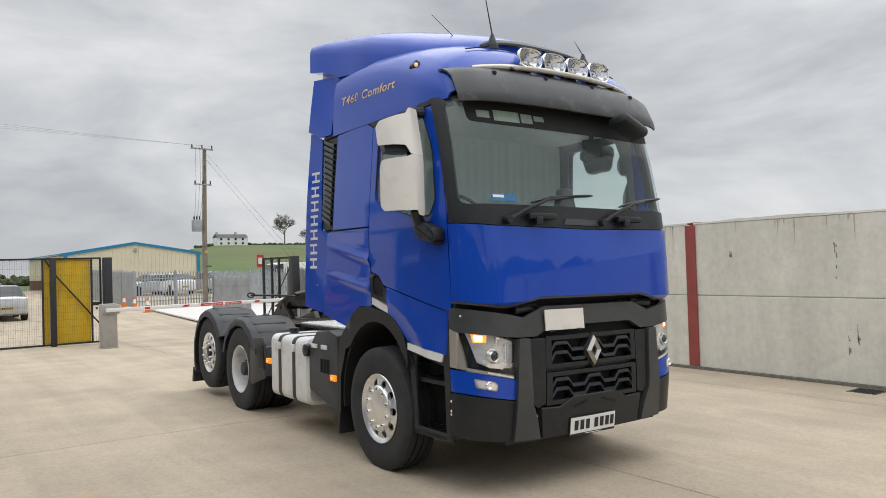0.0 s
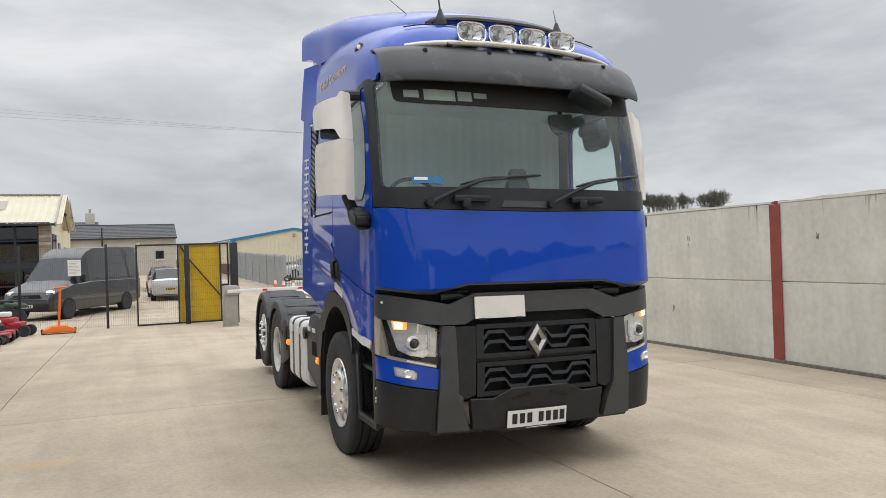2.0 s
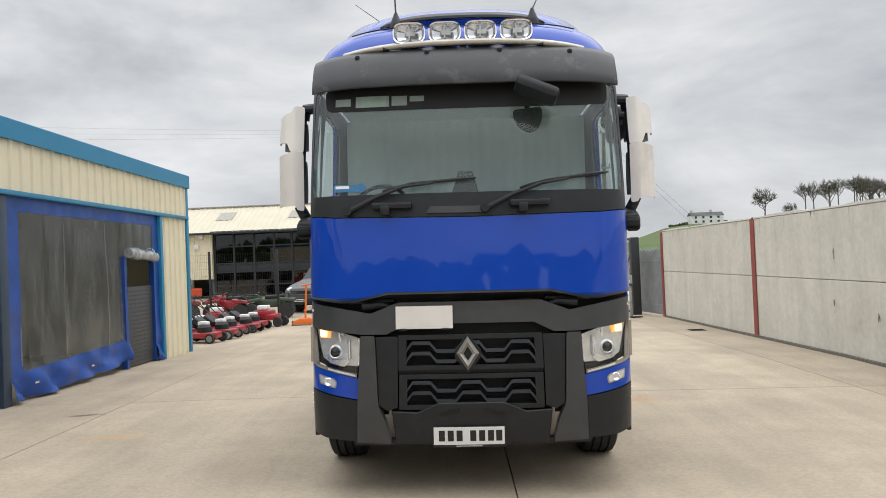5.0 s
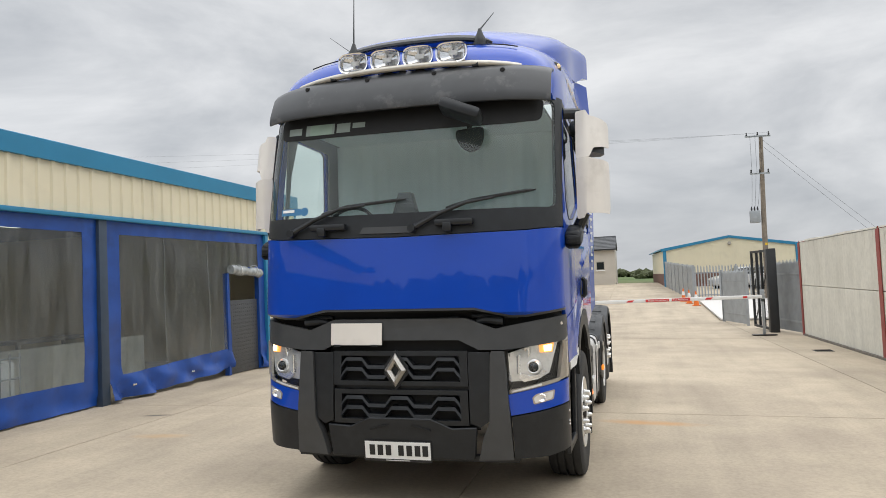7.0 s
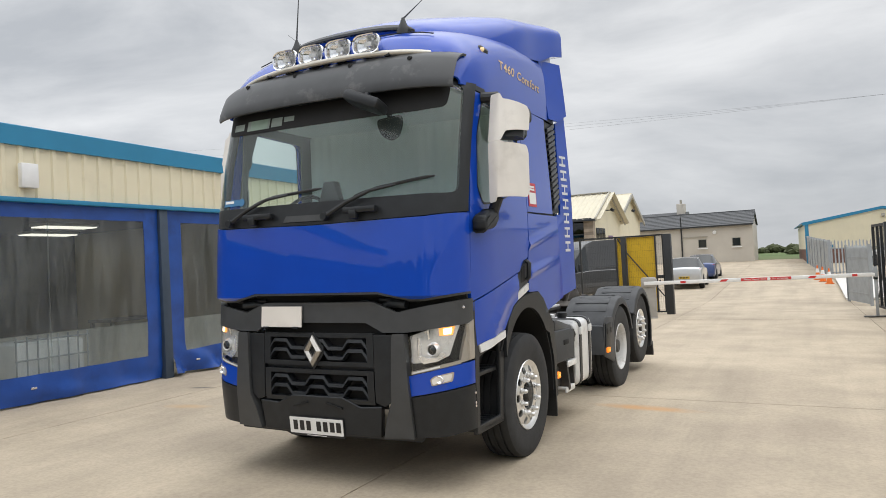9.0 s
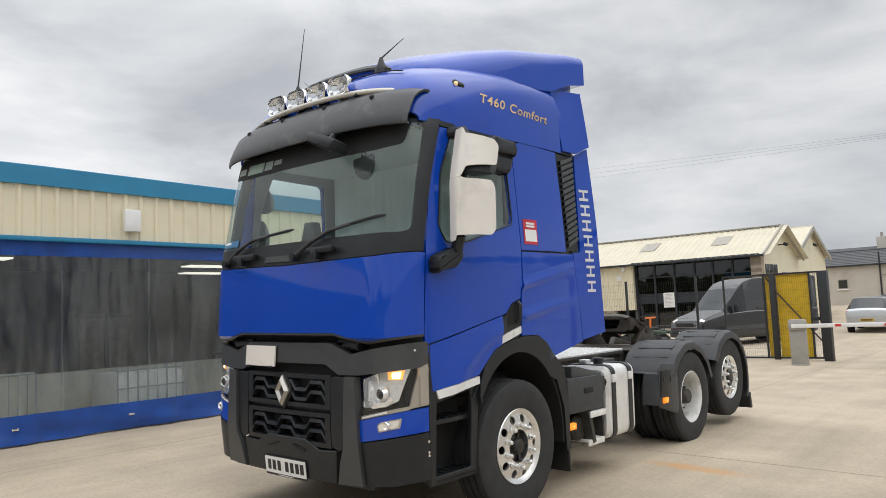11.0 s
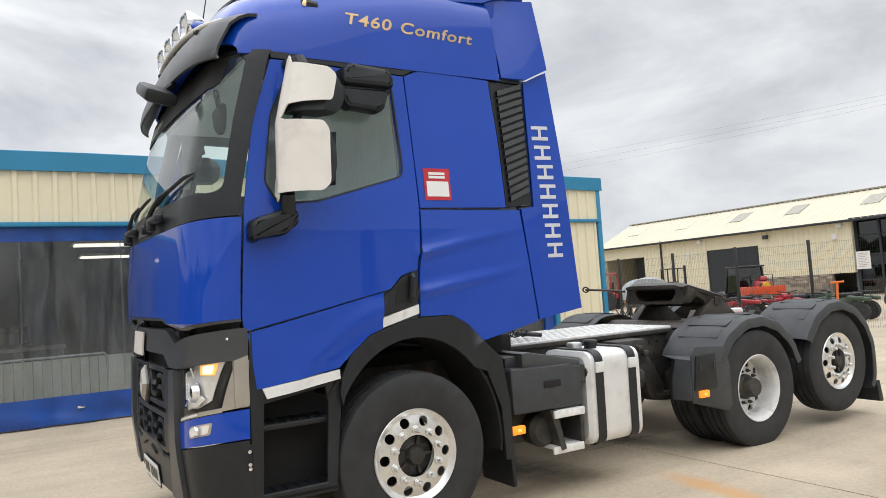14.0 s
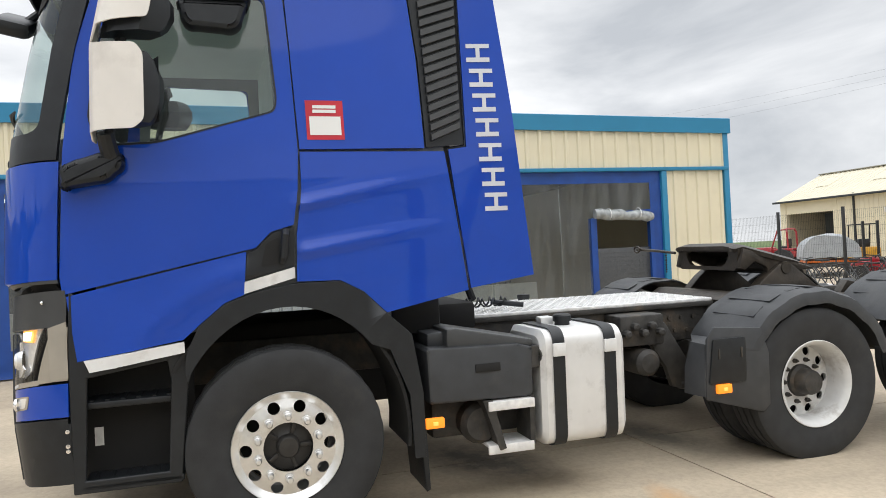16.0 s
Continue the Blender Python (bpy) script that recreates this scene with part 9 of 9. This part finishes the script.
p_box("orange_skirt", cv, ORANGE, -1.5, 1.5, -1.0, 1.0, 0.60, 0.70, 0.02)
p_box("bed", cv, STEEL, -1.6, 1.6, -0.95, 0.95, 0.42, 0.58, 0.02)
for y in (-0.9, 0.9):
    bm = B()
    lathe(bm, [(-0.1, 0.15), (-0.1, 0.33), (0.1, 0.33), (0.1, 0.15)], (0, y, 0.33), "y", 18)
    part("wheel", bm, RUBBER, cv)


def bicycle(loc, rz, lean):
    b = thing("bicycle", loc, "old bicycle leaning among the machines", "bicycle", "bicycles by the fence", rz=rz)
    for x in (-0.5, 0.5):
        bm = B()
        tube(bm, [(x + 0.33 * math.cos(k * math.tau / 24), lean * (0.33 + 0.33 * math.sin(k * math.tau / 24)), 0.34 + 0.33 * math.sin(k * math.tau / 24)) for k in range(25)], 0.018, 5, False)
        w = part("wheel", bm, RUBBER, b)
        bm = B()
        for k in range(6):
            a = k * math.pi / 6
            tube(bm, [(x + 0.32 * math.cos(a), lean * (0.33 + 0.32 * math.sin(a)), 0.34 + 0.32 * math.sin(a)), (x - 0.32 * math.cos(a), lean * (0.33 - 0.32 * math.sin(a)), 0.34 - 0.32 * math.sin(a))], 0.004, 4)
        part("spokes", bm, GALV, w)
    bm = B()
    P_ = {"r": (-0.5, lean * 0.34, 0.34), "bb": (-0.05, lean * 0.3, 0.3), "s": (-0.2, lean * 0.75, 0.78), "h": (0.36, lean * 0.78, 0.8), "f": (0.5, lean * 0.34, 0.34)}
    for a, c in (("r", "bb"), ("r", "s"), ("bb", "s"), ("bb", "h"), ("s", "h"), ("h", "f")):
        tube(bm, [P_[a], P_[c]], 0.018, 6)
    tube(bm, [(0.3, lean * 0.95 - 0.25, 0.98), (0.36, lean * 0.95, 0.95), (0.3, lean * 0.95 + 0.25, 0.98)], 0.014, 6)
    tube(bm, [(0.36, lean * 0.78, 0.8), (0.36, lean * 0.95, 0.95)], 0.018, 6)
    rbox(bm, (-0.22, lean * 0.9, 0.88), (0.26, 0.14, 0.06), bev=0.02)
    part("frame", bm, FENCE, b)
    return b


b0 = bicycle((-6.6, 24.0, gz(-6.6, 24)), 15, 0.12)
for x, y, rz in ((-7.3, 24.3, 5), (-7.9, 23.9, 30), (-8.7, 24.4, 12), (-9.5, 24.1, -10), (-5.4, 24.2, 8)):
    copy_thing(b0, pose(x, y, gz(x, y), 0, 0, rz))
ct = thing("utility_vehicle", (-7.6, 28.6, gz(-8, 29)), "black cabbed utility vehicle with an orange load bed", "utility vehicle", "machines behind the fence", rz=-25)
bm = B()
rbox(bm, (-1.0, 0, 0.75), (0.8, 1.2, 0.45), ry=6, bev=0.1)
rbox(bm, (-0.2, 0, 0.55), (1.5, 1.25, 0.3), bev=0.06)
part("body", bm, BLACK, ct)
bm = B()
for x, xt in ((-0.75, -0.45), (0.30, 0.25)):
    for y in (-0.55, 0.55):
        tube(bm, [(x, y, 0.85), (xt, y * 0.92, 1.92)], 0.035, 6)
rbox(bm, (-0.1, 0, 1.94), (0.95, 1.15, 0.07), bev=0.03)
part("cab_frame", bm, FENCE, ct)
bm = B()
prism(bm, [(-0.72, 0.95), (0.28, 0.95), (0.23, 1.9), (-0.44, 1.9)], "y", -0.52, 0.52)
part("cab_glass", bm, OFFGLASS, ct)
bm = B()
for x0, x1, y0, y1 in ((0.38, 1.55, -0.62, -0.57), (0.38, 1.55, 0.57, 0.62), (0.38, 0.43, -0.57, 0.57), (1.50, 1.55, -0.57, 0.57)):
    box(bm, x0, x1, y0, y1, 0.82, 1.16, 0.01)
box(bm, 0.43, 1.50, -0.57, 0.57, 0.82, 0.87)
part("load_bed", bm, mat("orange_red_paint", (0.55, 0.07, 0.02), rough=0.4), ct, "orange-red load bed")
for x in (-1.0, 1.0):
    for y in (-0.55, 0.55):
        bm = B()
        lathe(bm, [(-0.12, 0.16), (-0.12, 0.29), (-0.06, 0.33), (0.06, 0.33), (0.12, 0.29), (0.12, 0.16)], (x, y, 0.33), "y", 18)
        w = part("wheel", bm, RUBBER, ct)
        bm = B()
        lathe(bm, [(-0.1, 0.16), (-0.05, 0.0)], (x, y, 0.33), "y", 12)
        lathe(bm, [(0.1, 0.16), (0.05, 0.0)], (x, y, 0.33), "y", 12)
        part("rim", bm, GALV, w)
pr = thing("petrol_engine", (-6.67, 28.17, gz(-8, 29) + 0.87), "small red petrol engine lying in the load bed", "engine", rz=-25)
bm = B()
rbox(bm, (0, 0, 0.28), (0.55, 0.5, 0.42), ry=8, bev=0.1)
rbox(bm, (-0.05, 0.05, 0.55), (0.3, 0.3, 0.2), ry=-20, bev=0.06)
part("casing", bm, RED, pr)
bm = B()
lathe(bm, [(-0.05, 0.0), (-0.05, 0.14), (0.06, 0.14), (0.06, 0.0)], (0.36, -0.05, 0.30), "x", 16)
part("recoil_starter", bm, YELLOW, pr)
bm = B()
box(bm, -0.34, 0.34, -0.28, 0.28, 0.0, 0.06, 0.01)
part("skid", bm, FENCE, pr)
bm = B()
tube(bm, [(-0.3, -0.26, 0.05), (-0.3, -0.26, 0.72), (0.3, -0.26, 0.72), (0.3, -0.26, 0.05)], 0.016, 6)
tube(bm, [(-0.3, 0.26, 0.05), (-0.3, 0.26, 0.72), (0.3, 0.26, 0.72), (0.3, 0.26, 0.05)], 0.016, 6)
part("carry_frame", bm, FENCE, pr)

# a red tractor far behind the shed corner
rt = thing("tractor", (-20.6, 33.6, gz(-20, 33)), "small red tractor with a red roll bar", "tractor", "machines behind the fence", rz=20)
bm = B()
rbox(bm, (-0.75, 0, 0.95), (1.3, 0.6, 0.5), bev=0.1)
rbox(bm, (0.45, 0, 0.8), (0.9, 0.7, 0.35), bev=0.08)
for y in (-0.55, 0.55):
    rbox(bm, (0.6, y, 1.05), (0.9, 0.3, 0.12), bev=0.05)
part("body", bm, RED, rt)
bm = B()
tube(bm, [(0.85, -0.5, 0.9), (0.8, -0.5, 1.95), (0.75, -0.4, 2.1), (0.75, 0.4, 2.1), (0.8, 0.5, 1.95), (0.85, 0.5, 0.9)], 0.05, 8)
tube(bm, [(-0.1, -0.45, 1.0), (0.3, -0.45, 2.05), (0.78, -0.45, 2.08)], 0.04, 8)
part("roll_bar", bm, RED, rt)
bm = B()
rbox(bm, (0.45, 0, 1.15), (0.45, 0.45, 0.16), bev=0.05)
rbox(bm, (0.65, 0, 1.4), (0.12, 0.45, 0.42), bev=0.05)
part("seat", bm, BLACK, rt)
for x, y, r in ((0.6, -0.62, 0.55), (0.6, 0.62, 0.55), (-1.1, -0.5, 0.33), (-1.1, 0.5, 0.33)):
    bm = B()
    lathe(bm, [(-0.13, r * 0.5), (-0.13, r * 0.95), (-0.06, r), (0.06, r), (0.13, r * 0.95), (0.13, r * 0.5)], (x, y, r), "y", 20)
    w = part("wheel", bm, RUBBER, rt)
    bm = B()
    lathe(bm, [(-0.1, r * 0.5), (-0.04, 0.0)], (x, y, r), "y", 14)
    lathe(bm, [(0.1, r * 0.5), (0.04, 0.0)], (x, y, r), "y", 14)
    part("rim", bm, WHITEP, w)

# ---- orange yard sweeper ----
om = thing("yard_sweeper", (-0.28, 21.68, gz(-0.28, 21.68)), "orange wheeled yard sweeper with an upright handle", "sweeper", rz=8)
bm = B()
prism(bm, rnd_poly([(-0.42, 0.04), (0.42, 0.04), (0.40, 0.12), (0.16, 0.22), (-0.16, 0.22), (-0.38, 0.12)], 0.02), "y", -0.22, 0.22, 0.015)
part("body", bm, ORANGE, om)
bm = B()
tube(bm, [(0.0, 0, 0.2), (0.03, 0.02, 0.7), (0.06, 0.04, 1.25)], 0.03, 8)
tube(bm, [(-0.1, 0.04, 1.25), (0.22, 0.04, 1.27)], 0.025, 8)
part("handle", bm, ORANGE, om)
for x in (-0.4, 0.4):
    bm = B()
    lathe(bm, [(-0.03, 0.07), (0.03, 0.07)], (x, 0.1, 0.07), "x", 14)
    part("wheel", bm, RUBBER, om)
# red signs and a white van roof beyond the fence
rs = thing("roadside_sign", (27.5, 68, gz(27.5, 68)), "red sign on a post beyond the fence", "sign")
bm = B()
box(bm, -0.05, 0.05, -0.05, 0.05, 0, 2.6)
part("post", bm, GALV, rs)
bm = B()
box(bm, -0.35, 0.35, -0.08, -0.05, 1.5, 2.7)
part("board", bm, REDW, rs)
bm = B()
box(bm, -0.2, 0.2, -0.09, -0.08, 1.8, 2.4)
part("mark", bm, WHITEP, rs)
vehicle("van", [(0, 0.5, 1.2, 0.95, 0.9, 0.9), (0.3, 0.4, 1.3, 1.0, 0.9, 1.1), (1.2, 0.4, 2.2, 1.0, 0.85, 1.2), (1.8, 0.4, 2.35, 1.0, 0.85, 1.2), (5.0, 0.4, 2.35, 1.0, 0.85, 1.2), (5.1, 0.5, 2.2, 0.95, 0.82, 1.2)], (1, 2), (1,), WHITEP, "white panel van beyond the palisade fence", (22.5, 56, gz(22.5, 56) - 0.3), 10, [(1.0, 0.88), (1.0, -0.88), (4.2, 0.88), (4.2, -0.88)], 0.34, 1.2)


# ---- yard slabs, last ----
def slabs():
    yard = thing("pavement", (0, 0, 0), "worn beige concrete yard slabs with dark joints", "pavement", kind="structure")
    bm = B()
    xs = [-34, -24, -14.1, -9.3, -4.6, 0.15, 4.9, 9.65, 11.3, 16, 22]
    ys = [-30, -21.6, -15.6, -9.6, -3.6, 2.4, 8.4, 14.4, 20.4, 26.4, 30, 36, 42, 48, 54, 60, 66]
    loft(bm, [[(x, y, ground_z(x, y) - 0.045) for x in xs] for y in ys])
    bmesh.ops.recalc_face_normals(bm, faces=bm.faces)
    part("joint_bed", bm, BROWNDK, yard)
    for i, (xa, xb) in enumerate(zip(xs, xs[1:])):
        for j, (ya, yb) in enumerate(zip(ys, ys[1:])):
            bm = B()
            g = 0.006
            nx, ny = 3, 3
            rows = []
            px = frange(xa + g, xb - g, nx)
            if xa < 14.0 < xb:
                px = sorted(px + [14.0])
            if xa < 2.0 < xb:
                px = sorted(px + [2.0])
            py = frange(ya + g, yb - g, ny)
            for k in (11.0, 27.0, 30.0):
                if ya < k < yb:
                    py = sorted(py + [k])
            h = 0.002 * noise.noise((i * 3.3, j * 2.1, 0.5))
            top = [[(x, y, ground_z(x, y) + h) for x in px] for y in py]
            loft(bm, top)
            r = bmesh.ops.extrude_edge_only(bm, edges=[e for e in bm.edges if e.is_boundary])
            for v in r["geom"]:
                if isinstance(v, bmesh.types.BMVert):
                    v.co.z -= 0.05
            bmesh.ops.recalc_face_normals(bm, faces=bm.faces)
            part("slab", bm, CONC, yard, smooth=False)


slabs()


for x, y in ((10.62, 4.7), (10.3, 16.6)):
    g = thing("drain_grating", (x, y, ground_z(x, y) + 0.004), "small dark drain grating by the wall", "drain", "drains along the wall")
    bm = B()
    box(bm, -0.19, 0.19, -0.19, 0.19, -0.002, 0.004)
    part("frame", bm, STEEL, g)
    for k in range(7):
        bm = B()
        box(bm, -0.16, 0.16, -0.15 + 0.045 * k, -0.13 + 0.045 * k, 0.004, 0.010)
        part("bar", bm, DARK, g)
